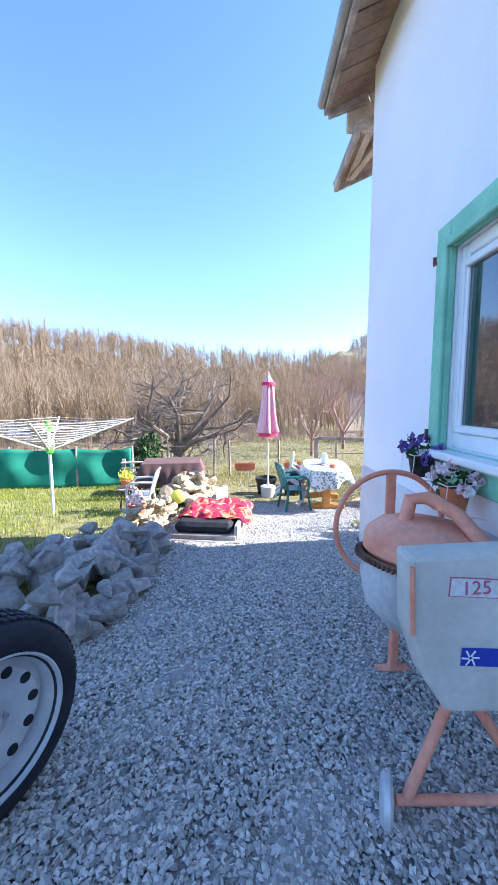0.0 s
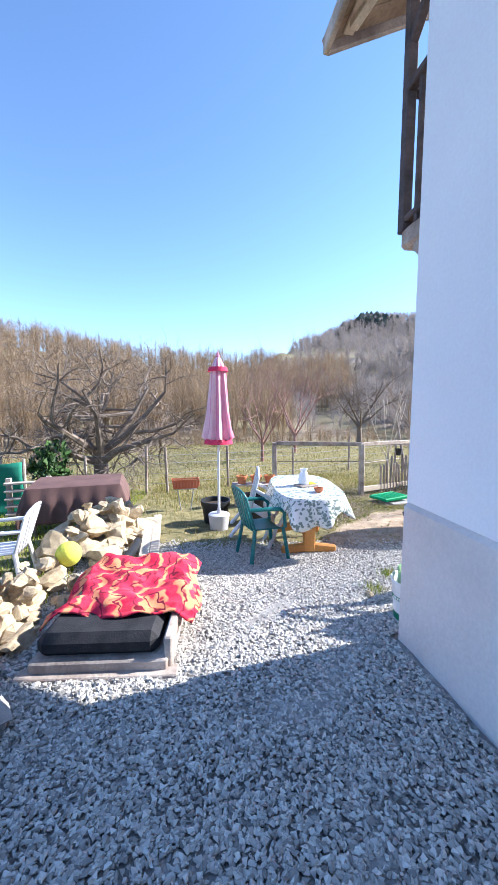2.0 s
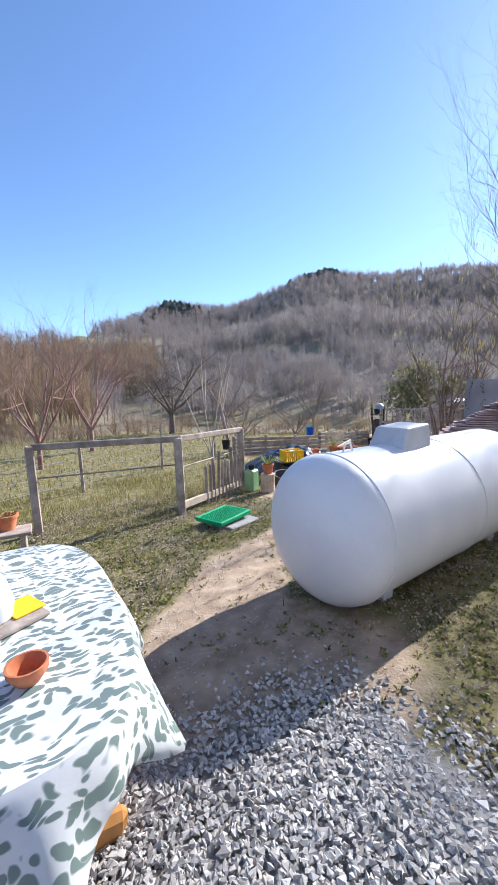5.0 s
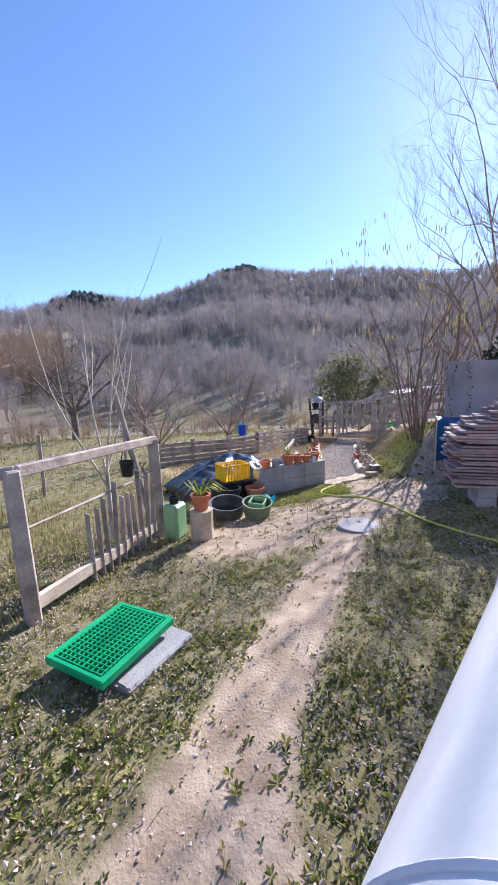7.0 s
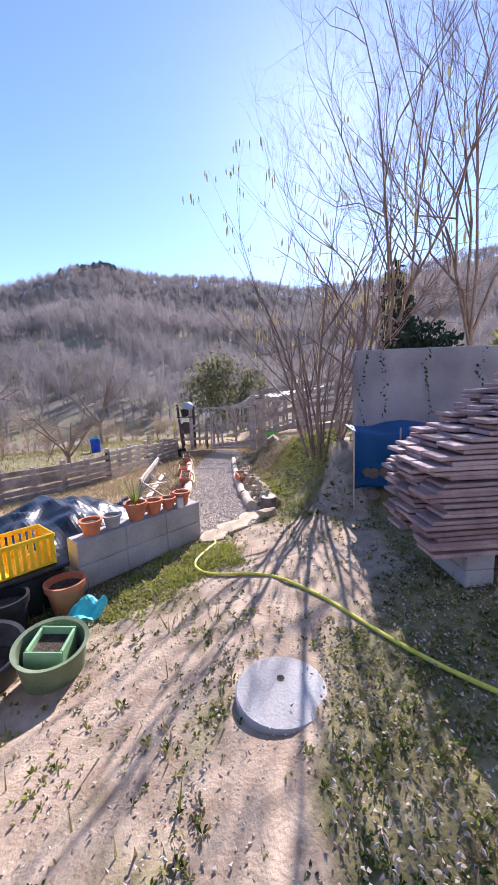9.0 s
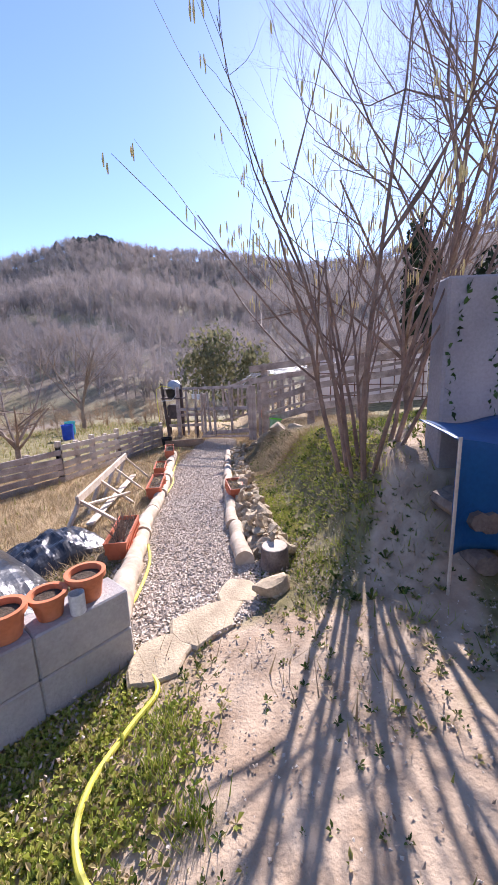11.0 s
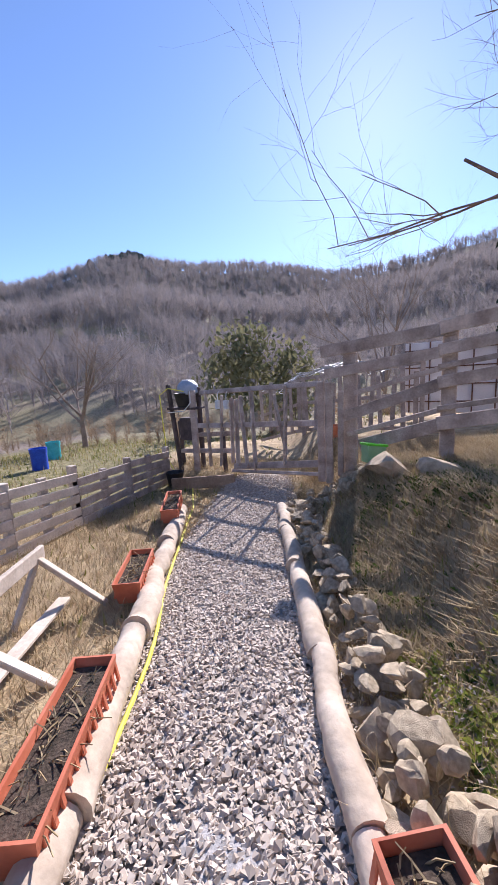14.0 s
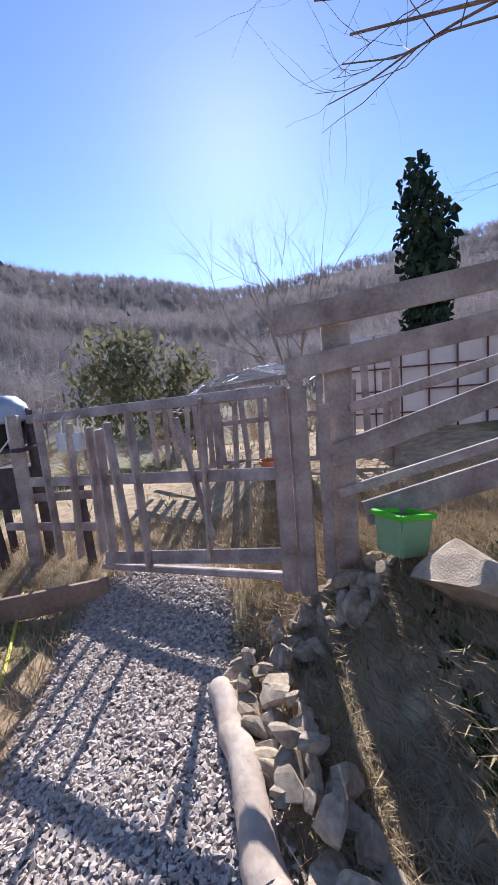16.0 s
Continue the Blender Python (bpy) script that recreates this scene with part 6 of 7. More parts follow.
def gate():
    A, d = Vector((15.63, 12.03, 0)), Vector((0.292, 0.956, 0))
    G = lambda q, z, o=0.0: A + d * q + Vector((-0.956, 0.292, 0)) * o + Vector((0, 0, z))
    w = thing("garden_gate", "grey slatted wooden garden gate at the path end", "gate", pose(0, 0, 0))
    for (q0, z0), (q1, z1), h in (((0.08, 0.47), (2.5, 0.39), 0.075), ((0.10, -0.05), (2.62, -0.20), 0.085), ((0.06, -0.60), (1.75, -0.84), 0.10)):
        part("rail", Shape().beam(G(q0, z0), G(q1, z1), 0.028, h, 0.005, 0.3), GREYWOOD, w)
    for q, z0, e, z1, b in ((0.66, -0.68, 0.60, 0.46, 0.115), (0.62, -0.52, 0.83, 0.34, 0.095), (1.24, -0.84, 1.26, 0.41, 0.115), (1.42, -0.80, 1.50, 0.33, 0.11), (1.62, -0.80, 1.60, 0.28, 0.125), (1.74, -0.78, 1.70, 0.30, 0.1), (2.03, -0.86, 1.92, 0.34, 0.085), (2.3, -0.9, 2.32, 0.40, 0.09)):
        part("slat", Shape().beam(G(q, z0, 0.03), G(e, z1, 0.03), b, 0.022, 0.004, 0.3), GREYWOOD, w)
    part("sill", Shape().beam(G(0.1, -0.76, -0.02), G(1.8, -0.93, -0.02), 0.09, 0.05, 0.008, 0.3), GREYWOOD, w)
    for q, b, z0, z1 in ((0.06, 0.10, -0.85, 0.50), (-0.06, 0.10, -0.85, 0.49), (2.72, 0.11, -1.2, 0.44)):
        c = G(q, 0)
        p = thing("gate_post", "stout grey wooden gate post", "post", pose(c.x, c.y, z0), "gate posts")
        part("post", Shape().box(b * 0.8, b, z1 - z0, pose(0, 0, (z1 - z0) / 2, 0, 0, 17), 0.012), GREYWOOD, p)
    for q in (1.98, 1.78):
        e = G(q, 0.12, 0.07)
        c = thing("hanging_jar", "clear plastic jar hanging on the gate", "jar", pose(*e))
        part("jar_body", Shape().lathe([(0, 0), (0.045, 0), (0.05, 0.13), (0.045, 0.14)], 14), TIN, c, smooth=True)
        part("hook", Shape().tube([(0, 0, 0.13), (0.02, 0, 0.26), (0.06, 0, 0.28)], 0.006, 5), WHITEPAINT, c)
    # stand with a black tub and an upturned bowl beside the gate
    x, y = 16.55, 14.85
    g = gz(x, y)
    b = thing("letter_bin", "black tub and upturned grey bowl on a rough post stand", "box", pose(x, y, g))
    for dx, dy, l in ((-0.1, 0.32, 0.16), (0.05, -0.24, 0.0)):
        part("post", Shape().beam((dx, dy - l, -0.1), (dx, dy, 1.52 + l * 0.4), 0.075, 0.075, 0.015), DARKWOOD, b)
    part("shelf", Shape().box(0.36, 0.62, 0.04, pose(0, 0.02, 1.14), 0.006), DARKWOOD, b)
    part("tub", Shape().lathe([(0, 1.17), (0.17, 1.17), (0.22, 1.40), (0.235, 1.42), (0.21, 1.42), (0, 1.2)], 24), BLACK, b, smooth=True)
    part("bowl", Shape().lathe([(0.2, 0), (0.21, 0.02), (0.18, 0.13), (0.11, 0.20), (0, 0.22)], 24, pose(0, -0.05, 1.44, 10, -10, 0)), ZINC, b, "upturned grey enamel bowl", True)
    part("lower_box", Shape().box(0.28, 0.3, 0.42, pose(0.05, 0.0, 0.75), 0.02), DARKWOOD, b)
    part("cable", Shape().tube([(-0.2, -0.1, 1.45), (-0.26, 0.2, 1.52), (-0.24, 0.42, 1.40), (-0.24, 0.4, 0.9), (-0.25, 0.36, 0.2), (-0.4, 0.1, 0.02)], 0.011, 6), HOSE, b, smooth=True)
    part("cable", Shape().tube([(-0.2, -0.22, 1.46), (-0.24, -0.25, 1.25), (-0.26, -0.1, 1.1), (-0.26, 0.25, 1.08)], 0.009, 6), TIN, b, smooth=True)
    f = thing("low_rail", "low grey rails between gate and pallet fence", "fence", pose(0, 0, 0))
    for z in (-0.32, -0.62):
        part("rail", Shape().beam(G(1.8, z + 0.02, -0.1), G(3.3, z - 0.12, -0.1), 0.03, 0.08, 0.005, 0.3), GREYWOOD, f)
    for q in (2.1, 2.9, 3.3):
        part("upright", Shape().beam(G(q, -1.2, -0.14), G(q + 0.04, -0.15, -0.14), 0.07, 0.05), DARKWOOD, f)
    e = thing("edging_board", "dark reddish board edging the path end", "board", pose(0, 0, 0))
    part("board", Shape().beam((15.98, 13.62, gz(15.9, 13.6) + 0.06), (15.62, 14.62, gz(15.6, 14.6) + 0.10), 0.05, 0.2, 0.008), OLDWOOD, e)
    t = thing("plant_tub", "round black tub behind the edging board", "flower pot", pose(15.85, 14.72, gz(15.85, 14.72)))
    part("body", Shape().lathe([(0, 0), (0.12, 0), (0.15, 0.24), (0.16, 0.26), (0.14, 0.26), (0, 0.06)], 20), BLACK, t, smooth=True)
    # tall rail fence up the bank
    f = thing("rail_fence", "tall dark wooden rail fence climbing the bank", "fence", pose(15.7, 11.9, -0.8))
    inv = f.matrix_basis.inverted()
    for y, z0, z1, b in ((11.72, -0.85, 0.84, 0.17), (10.60, -0.6, 1.02, 0.16), (9.5, -0.4, 1.2, 0.15), (8.5, -0.3, 1.35, 0.15)):
        part("post", Shape().box(0.12, b, z1 - z0, inv @ pose(15.76, y, (z0 + z1) / 2), 0.012), GREYWOOD, f)
    for y0, z0, k, h in ((12.08, 0.87, 0.10, 0.15), (12.03, 0.585, 0.135, 0.13), (11.66, 0.33, 0.26, 0.06), (11.80, 0.03, 0.34, 0.14), (11.75, -0.20, 0.29, 0.06), (11.60, -0.34, 0.30, 0.16)):
        part("rail", Shape().beam(inv @ Vector((15.67, y0, z0)), inv @ Vector((15.67, 10.55, z0 + k * (y0 - 10.55))), 0.035, h, 0.006), GREYWOOD, f)
        z2 = z0 + k * (y0 - 10.7)
        part("rail", Shape().beam(inv @ Vector((15.64, 10.72, z2 + 0.02)), inv @ Vector((15.64, 8.3, z2 + 0.16 * 2.4)), 0.035, h, 0.006), GREYWOOD, f)
    part("picket", Shape().beam(inv @ Vector((15.63, 11.83, -0.75)), inv @ Vector((15.63, 11.82, 0.37)), 0.022, 0.075, 0.006), GREYWOOD, f)
    # beyond the gate: trellis of an old hen run, its mesh roof and a pale shed wall
    r = thing("hen_run", "old lattice hen run under sagging wire netting", "hen run", pose(0, 0, 0))
    P = [Vector((17.9, 10.9, 0)), Vector((18.4, 12.1, 0)), Vector((18.8, 13.3, 0)), Vector((19.1, 14.5, 0))]
    for u, v in zip(P, P[1:]):
        zu, zv = gz(u.x, u.y), gz(v.x, v.y)
        part("post", Shape().beam(u + Vector((0, 0, zu - 0.1)), u + Vector((0, 0, zu + 1.28)), 0.08, 0.08), GREYWOOD, r)
        for h in (0.12, 0.72, 1.25):
            part("rail", Shape().beam(u + Vector((0, 0, zu + h)), v + Vector((0, 0, zv + h)), 0.04, 0.07, 0.004), GREYWOOD, r)
        for k in range(6):
            a = u.lerp(v, (k + 0.5) / 6) + Vector((-0.04, 0, 0))
            b2 = a + (v - u) * 0.05 * math.sin(k * 2.7)
            part("slat", Shape().beam(a + Vector((0, 0, zu + 0.05)), b2 + Vector((0, 0, zu + 1.1 + 0.1 * math.sin(k * 1.9))), 0.02, 0.085, 0.003), GREYWOOD, r)
    s = Shape()
    for k in range(22):
        t = k / 21
        pts3 = []
        for m in range(7):
            q = P[0].lerp(P[3], m / 6) + Vector((0.2 + 2.6 * t, -0.7 * t, 0))
            pts3.append(q + Vector((0, 0, gz(q.x, q.y) + 1.32 + 0.25 * t - 0.12 * math.sin(m / 6 * math.pi * 2) ** 2)))
        s.tube(pts3, 0.009, 4, False)
    for m in range(16):
        q = P[0].lerp(P[3], m / 15)
        s.tube([q + Vector((0.2 + 2.6 * t, -0.7 * t, gz(q.x + 0.2 + 2.6 * t, q.y - 0.7 * t) + 1.32 + 0.25 * t - 0.12 * math.sin(m / 15 * math.pi * 2) ** 2)) for t in (0, 0.33, 0.66, 1)], 0.009, 4, False)
    part("netting", s, ZINC, r, "sagging grey wire netting")
    x, y = 19.6, 9.6
    h = thing("garden_shed", "pale shed wall with a dark grid of bars", "shed", pose(x, y, gz(x, y), 0, 0, -10))
    part("wall", Shape().box(0.08, 3.4, 1.5, pose(0, 0, 0.75), 0.01), PLINTH, h)
    for k in range(9):
        part("bar", Shape().box(0.03, 0.025, 1.5, pose(-0.06, -1.6 + 0.4 * k, 0.75), 0.003), RUSTY, h)
    for k in range(4):
        part("bar", Shape().box(0.03, 3.4, 0.025, pose(-0.085, 0, 0.25 + 0.36 * k), 0.003), RUSTY, h)
    pot("flower_pot", "terracotta pot standing beyond the gate", 17.5, 12.35, gz(17.5, 12.35), 0.14, 0.22, TERRA)
    gp = thing("green_pot", "lime green square plastic pot on the stones", "flower pot", pose(15.50, 11.42, gz(15.50, 11.42) + 0.06, 8, 6, 30))
    s = Shape()
    for k in range(4):
        s.box(0.012, 0.205, 0.22, Matrix.Rotation(k * math.pi / 2, 4, "Z") @ pose(0.10, 0, 0.12, 0, 8, 0), 0.003)
    s.box(0.17, 0.17, 0.012, pose(0, 0, 0.012), 0.003)
    part("body", s, PALEGREEN, gp)
    s = Shape()
    for k in range(4):
        s.box(0.035, 0.245, 0.03, Matrix.Rotation(k * math.pi / 2, 4, "Z") @ pose(0.115, 0, 0.235), 0.005)
    part("rim", s, LIME, gp, "bright lime green rim")


frame_fence()
green_plate()
clutter()
board_stack()
back_wall()
tarp_heap()
path_edges()
trestle()
hose()
gate()
planter(9.78, 11.12, 28, 0.62, "terracotta window box with dry heather beside the path", True, 0.06)
planter(11.58, 12.03, 28, 0.72, "terracotta window box with sparse green plants on the log", None, 0.07)
planter(12.85, 12.85, 30, 0.55, "empty terracotta window box behind the log", None, 0.05)
planter(14.38, 13.66, 32, 0.75, "red terracotta window box near the gate", None, 0.10)
planter(11.46, 10.70, 33, 0.5, "terracotta window box set in the stone edging", None, 0.04)
board_fence("pallet_fence", "low grey fence made of wooden pallets", ((8.4, 15.0), (9.6, 14.75), (10.8, 14.5), (12.0, 14.4)), 0.62, 5, GREYWOOD)
board_fence("pallet_fence", "pale grey pallet fence beside the vegetable bed", ((12.0, 14.4), (12.9, 14.5), (13.8, 14.65)), 0.72, 5, PALEWOOD)
board_fence("pallet_fence", "dark brown pallet fence near the gate", ((13.8, 14.65), (14.9, 14.85), (16.0, 15.0)), 0.62, 5, GREYWOOD)
for x, y, m, lab in ((17.6, 20.2, TEAL, "small teal barrel in the neighbouring plot"), (16.2, 18.8, BLUEPLASTIC, "blue plastic barrel beyond the pallet fence")):
    pot("barrel", lab, x, y, gz(x, y), 0.18, 0.5, m, None, "", 0, 0.01, 0.95)

# trees
hz, tips = tree("hazel", "leafless multi-stemmed hazel with yellow catkins on the bank", 10.45, 9.02, 3.1, 0.023, 31, 12, 0, 2, 0.40, 0.55, (0, 0), HAZELBARK, kids=3, wiggle=0.07)
catkins(hz, tips, random.Random(3), 330)
tree("willow", "tall leafless twisted willow behind the wall", 13.6, 8.15, 7.5, 0.06, 32, 1, 6, 4, 0.27, 1.15, (0, 0), HAZELBARK, 0.2, 4, 0.26)
tree("willow", "leafless twisted willow with upright limbs", 14.0, 6.6, 7.5, 0.065, 33, 1, 6, 4, 0.27, 1.15, (0, 0), HAZELBARK, 0.2, 4, 0.26)
tree("bare_tree", "leafless tree reaching over the rail fence", 15.6, 8.5, 5.2, 0.07, 37, 1, 8, 4, 0.5, 0.35, (-0.1, 0.12), HAZELBARK, 0.28, 3, 0.14, limb_len=0.6)
tree("fruit_tree", "spreading leafless old apple tree behind the lawn", -2.3, 12.3, 4.4, 0.20, 34, 1, 9, 4, 0.68, 0.10, (-0.1, 0), BARK, 0.22, 4, 0.26, limb_len=0.5)
tree("sapling", "young fruit tree with long upright whips", 5.05, 10.98, 2.9, 0.028, 35, 1, 4, 1, 0.3, 0.9, (0, 0), PALEWOOD, 0.3, 2, 0.04)
tree("fruit_tree", "small pale leafless tree by the pallet fence", 12.6, 16.3, 2.6, 0.06, 36, 1, 6, 4, 0.6, 0.35, (0, 0), TWIG, 0.2)
tree("fruit_tree", "small leafless tree in the neighbouring plot", 9.3, 15.9, 2.5, 0.05, 38, 1, 6, 3, 0.6, 0.4, (0, 0), TWIG, 0.2)
tree("cherry_tree", "reddish leafless cherry behind the fence", 2.9, 17.0, 4.2, 0.07, 39, 1, 6, 4, 0.5, 0.55, (0, 0), REDTWIG, 0.2)
tree("cherry_tree", "reddish leafless young tree on the meadow", 5.0, 19.5, 5.0, 0.08, 40, 1, 6, 4, 0.5, 0.55, (0, 0), REDTWIG, 0.2)
tree("fruit_tree", "dark leafless apple tree on the meadow", 10.5, 24.0, 5.0, 0.16, 41, 1, 7, 4, 0.6, 0.3, (0, 0), BARK, 0.25)
tree("bare_tree", "slender leafless tree beyond the plots", 15.5, 26.0, 6.0, 0.12, 42, 1, 6, 4, 0.5, 0.5, (0, 0), TWIG, 0.25)
tree("bare_tree", "grey leafless tree in the valley", 21.0, 23.0, 5.0, 0.1, 43, 1, 6, 4, 0.55, 0.45, (0, 0), TWIG, 0.25)
def yard_extras():
    """Planks by the stones, a raised planter and the wire fence behind the yard."""
    for k, (x0, y0, x1, y1) in enumerate(((-0.42, 6.05, -0.52, 7.75), (-0.53, 6.1, -0.62, 7.6))):
        a, b = Vector((x0, y0, gz(x0, y0) + 0.05)), Vector((x1, y1, gz(x1, y1) + 0.16))
        w = thing("plank", "bleached plank lying along the stone heap", "plank", Matrix.Translation(a), "planks")
        part("board", Shape().beam((0, 0, 0), b - a, 0.11, 0.05, 0.01), PALEWOOD, w)
    d = thing("drain_pipe", "black ribbed pipe lying by the stone heap", "pipe", pose(0, 0, 0))
    part("pipe", Shape().tube([(-0.72, 5.7, gz(-0.7, 5.7) + 0.07), (-0.66, 6.1, gz(-0.66, 6.1) + 0.10), (-0.64, 6.5, gz(-0.64, 6.5) + 0.12)], 0.05, 12), BLACK, d, smooth=True)
    x, y = -0.12, 9.0
    planter(x, y, 5, 0.5, "orange planter standing on a small metal stand", None, 0.42)
    s = thing("plant_stand", "thin metal stand under an orange planter", "stand", pose(x, y, gz(x, y)))
    for q in (-0.15, 0.15):
        part("leg", Shape().tube([(q * 0.6, 0, 0), (q, 0, 0.41)], 0.012, 6), ZINC, s)
    part("shelf", Shape().box(0.42, 0.16, 0.014, pose(0, 0, 0.412), 0.003), ZINC, s)
    pts = [(-6.5, 12.2), (-4.6, 12.0), (-2.6, 11.8), (-1.1, 11.3), (-0.6, 11.4), (1.0, 12.2), (3.2, 13.4), (5.6, 14.6), (8.0, 15.6)]
    f = thing("wire_fence", "wire fence on thin wooden stakes across the meadow", "fence", pose(0, 0, 0))
    rng = random.Random(12)
    tops = []
    for x, y in pts:
        z, h = gz(x, y), rng.uniform(0.95, 1.25)
        part("stake", Shape().tube([(x, y, z - 0.1), (x + rng.gauss(0, 0.04), y, z + h)], 0.035, 7), GREYWOOD, f)
        tops.append((x, y, z))
    for h in (0.25, 0.5, 0.75, 0.95):
        part("wire", Shape().tube([(x, y, z + h) for x, y, z in tops], 0.006, 4), ZINC, f)
    x, y = 1.25, 9.2
    b = thing("garden_bench", "low bench carrying terracotta pots behind the table", "bench", pose(x, y, gz(x, y), 0, 0, -8))
    part("seat", Shape().box(0.95, 0.28, 0.035, pose(0, 0, 0.42), 0.006), GREYWOOD, b)
    for q in (-0.4, 0.4):
        part("leg", Shape().box(0.05, 0.26, 0.41, pose(q, 0, 0.205), 0.006), GREYWOOD, b)
    for k, q in enumerate((-0.28, 0.0, 0.27)):
        p = pot("flower_pot", "terracotta pot with dry plants on the bench", x + q, y + 0.03 - 0.03 * q, gz(x, y) + 0.44, 0.10, 0.15, TERRA, SOIL, "pots on the bench")
        s, rg = Shape(), random.Random(k)
        petals(s, (0, 0, 0.17), 0.1, 40, 0.02, rg)
        part("plants", s, WEED, p)


yard_extras()
bush("ivy_stump", "old stump grown over with dark ivy", -2.75, 9.9, gz(-2.75, 9.9), 0.5, 1.3, 1500, 0.055, IVY, 6)
bush("evergreen_tree", "olive-green evergreen tree beyond the gate", 26.8, 18.7, gz(26.8, 18.7), 2.6, 5.0, 1500, 0.15, OLIVE, 7)
bush("evergreen_tree", "olive-green evergreen beside the track", 28.0, 16.6, gz(28.0, 16.6), 1.8, 3.8, 800, 0.15, OLIVE, 8)
bush("ivy_tree", "narrow dark ivy-clad tree by the rail fence", 26.5, 8.0, gz(26.5, 8.0), 1.35, 7.4, 2600, 0.16, CONIFER, 9)
tree("bare_tree", "thin leafless tree beyond the rail fence", 26.0, 12.3, 6.5, 0.08, 44, 1, 5, 4, 0.45, 0.7, (0, 0), TWIG, 0.2)


# ---- what grows and lies on the ground ----
def scatter(rng, n, x0, x1, y0, y1, keep):
    x, y = rng.uniform(x0, x1, n), rng.uniform(y0, y1, n)
    k = rng.random(n) < keep(x, y)
    return x[k], y[k]


def in_house(x, y):
    return (x > HX - 0.06) & (y < HY + 0.05)


def gravel_bed(name, label, rng, n, box, keep, lo, hi, mat=GRAVEL):
    x, y = scatter(rng, n, *box, keep)
    m = len(x)
    base = np.array([(-1, -0.2, 0), (0.2, -1, 0), (1, 0.2, 0), (-0.2, 1, 0), (0.15, 0, 1), (0, 0.1, -1)], float)
    V = base[None] * rng.uniform(0.6, 1.2, (m, 6, 1)) + rng.normal(0, 0.24, (m, 6, 3))
    b, c0 = rng.normal(0, 0.5, m), rng.normal(0, 0.5, m)
    V = np.stack([V[..., 0], V[..., 1] * np.cos(b)[:, None] - V[..., 2] * np.sin(b)[:, None], V[..., 1] * np.sin(b)[:, None] + V[..., 2] * np.cos(b)[:, None]], -1)
    V = np.stack([V[..., 0] * np.cos(c0)[:, None] - V[..., 2] * np.sin(c0)[:, None], V[..., 1], V[..., 0] * np.sin(c0)[:, None] + V[..., 2] * np.cos(c0)[:, None]], -1)
    V *= (rng.uniform(lo, hi, (m, 1, 1)) * np.array([1, 0.8, 0.62]))
    a = rng.uniform(0, 6.28, m)
    c, s = np.cos(a)[:, None], np.sin(a)[:, None]
    V = np.stack([V[..., 0] * c - V[..., 1] * s, V[..., 0] * s + V[..., 1] * c, V[..., 2]], -1)
    V += np.stack([x, y, land(x, y) + lo * 0.7 + rng.uniform(0, lo * 0.7, m)], -1)[:, None]
    F = np.array([(0, 1, 4), (1, 2, 4), (2, 3, 4), (3, 0, 4), (1, 0, 5), (2, 1, 5), (3, 2, 5), (0, 3, 5)])
    soup(name, V.reshape(-1, 3), (F[None] + 6 * np.arange(m)[:, None, None]).reshape(-1, 3), mat, label, "gravel")


def blades(name, label, mat, rng, n, box, keep, h0, h1, w, lean=0.6, flat=False):
    x, y = scatter(rng, n, *box, keep)
    m = len(x)
    z = land(x, y)
    a, h = rng.uniform(0, 6.28, m), rng.uniform(h0, h1, m)
    l = rng.uniform(0, lean, m) * h if not flat else h
    ww = w * rng.uniform(0.6, 1.4, m)
    dx, dy = np.cos(a), np.sin(a)
    if flat:
        t = rng.uniform(-0.5, 0.5, m) * h
        lift = rng.uniform(0.005, 0.03, m)
        P = [np.stack([x - dx * l / 2, y - dy * l / 2, z + lift], -1), np.stack([x - dy * ww, y + dx * ww, z + lift + t * 0.4], -1), np.stack([x + dx * l / 2, y + dy * l / 2, z + lift + t * 0.6 + 0.01], -1), np.stack([x + dy * ww, y - dx * ww, z + lift], -1)]
        V, F = np.stack(P, 1), np.array([(0, 3, 2, 1)])
    else:
        P = [np.stack([x - dy * ww, y + dx * ww, z - 0.01], -1), np.stack([x + dy * ww, y - dx * ww, z - 0.01], -1), np.stack([x + dx * l, y + dy * l, z + h], -1)]
        V, F = np.stack(P, 1), np.array([(0, 1, 2)])
    k = V.shape[1]
    soup(name, V.reshape(-1, 3), (F[None] + k * np.arange(m)[:, None, None]).reshape(-1, F.shape[1]), mat, label, name.replace("_", " "))


def rosettes(name, label, mat, rng, n, box, keep, l0, l1, k, rise):
    """Low leafy plants: k pointed leaves spreading from each foot."""
    x, y = scatter(rng, n, *box, keep)
    m = len(x)
    size = rng.uniform(l0, l1, (m, 1)) * rng.uniform(0.55, 1.2, (m, k))
    a = np.arange(k)[None] * (math.tau / k) + rng.uniform(0, 6.28, (m, 1)) + rng.normal(0, 0.35, (m, k))
    up = rise * rng.uniform(0.15, 1.0, (m, k))
    dx, dy, w = np.cos(a), np.sin(a), size * rng.uniform(0.17, 0.30, (m, k))
    cx, cy, cz = (np.broadcast_to(q[:, None], (m, k)) for q in (x, y, land(x, y) - 0.004))
    base = np.stack([cx, cy, cz], -1)
    mid = np.stack([cx + dx * size * 0.55, cy + dy * size * 0.55, cz + size * up], -1)
    tip = np.stack([cx + dx * size, cy + dy * size, cz + 0.006 + size * up * rng.uniform(0.4, 1.25, (m, k))], -1)
    o = np.stack([-dy * w, dx * w, size * 0.08], -1)
    V = np.stack([base, mid + o, tip, mid - o * np.array([1, 1, -1])], 2).reshape(-1, 3)
    F = np.array([(0, 2, 1), (0, 3, 2)])
    soup(name, V, (F[None] + 4 * np.arange(m * k)[:, None, None]).reshape(-1, 3), mat, label, name.replace("_", " "))


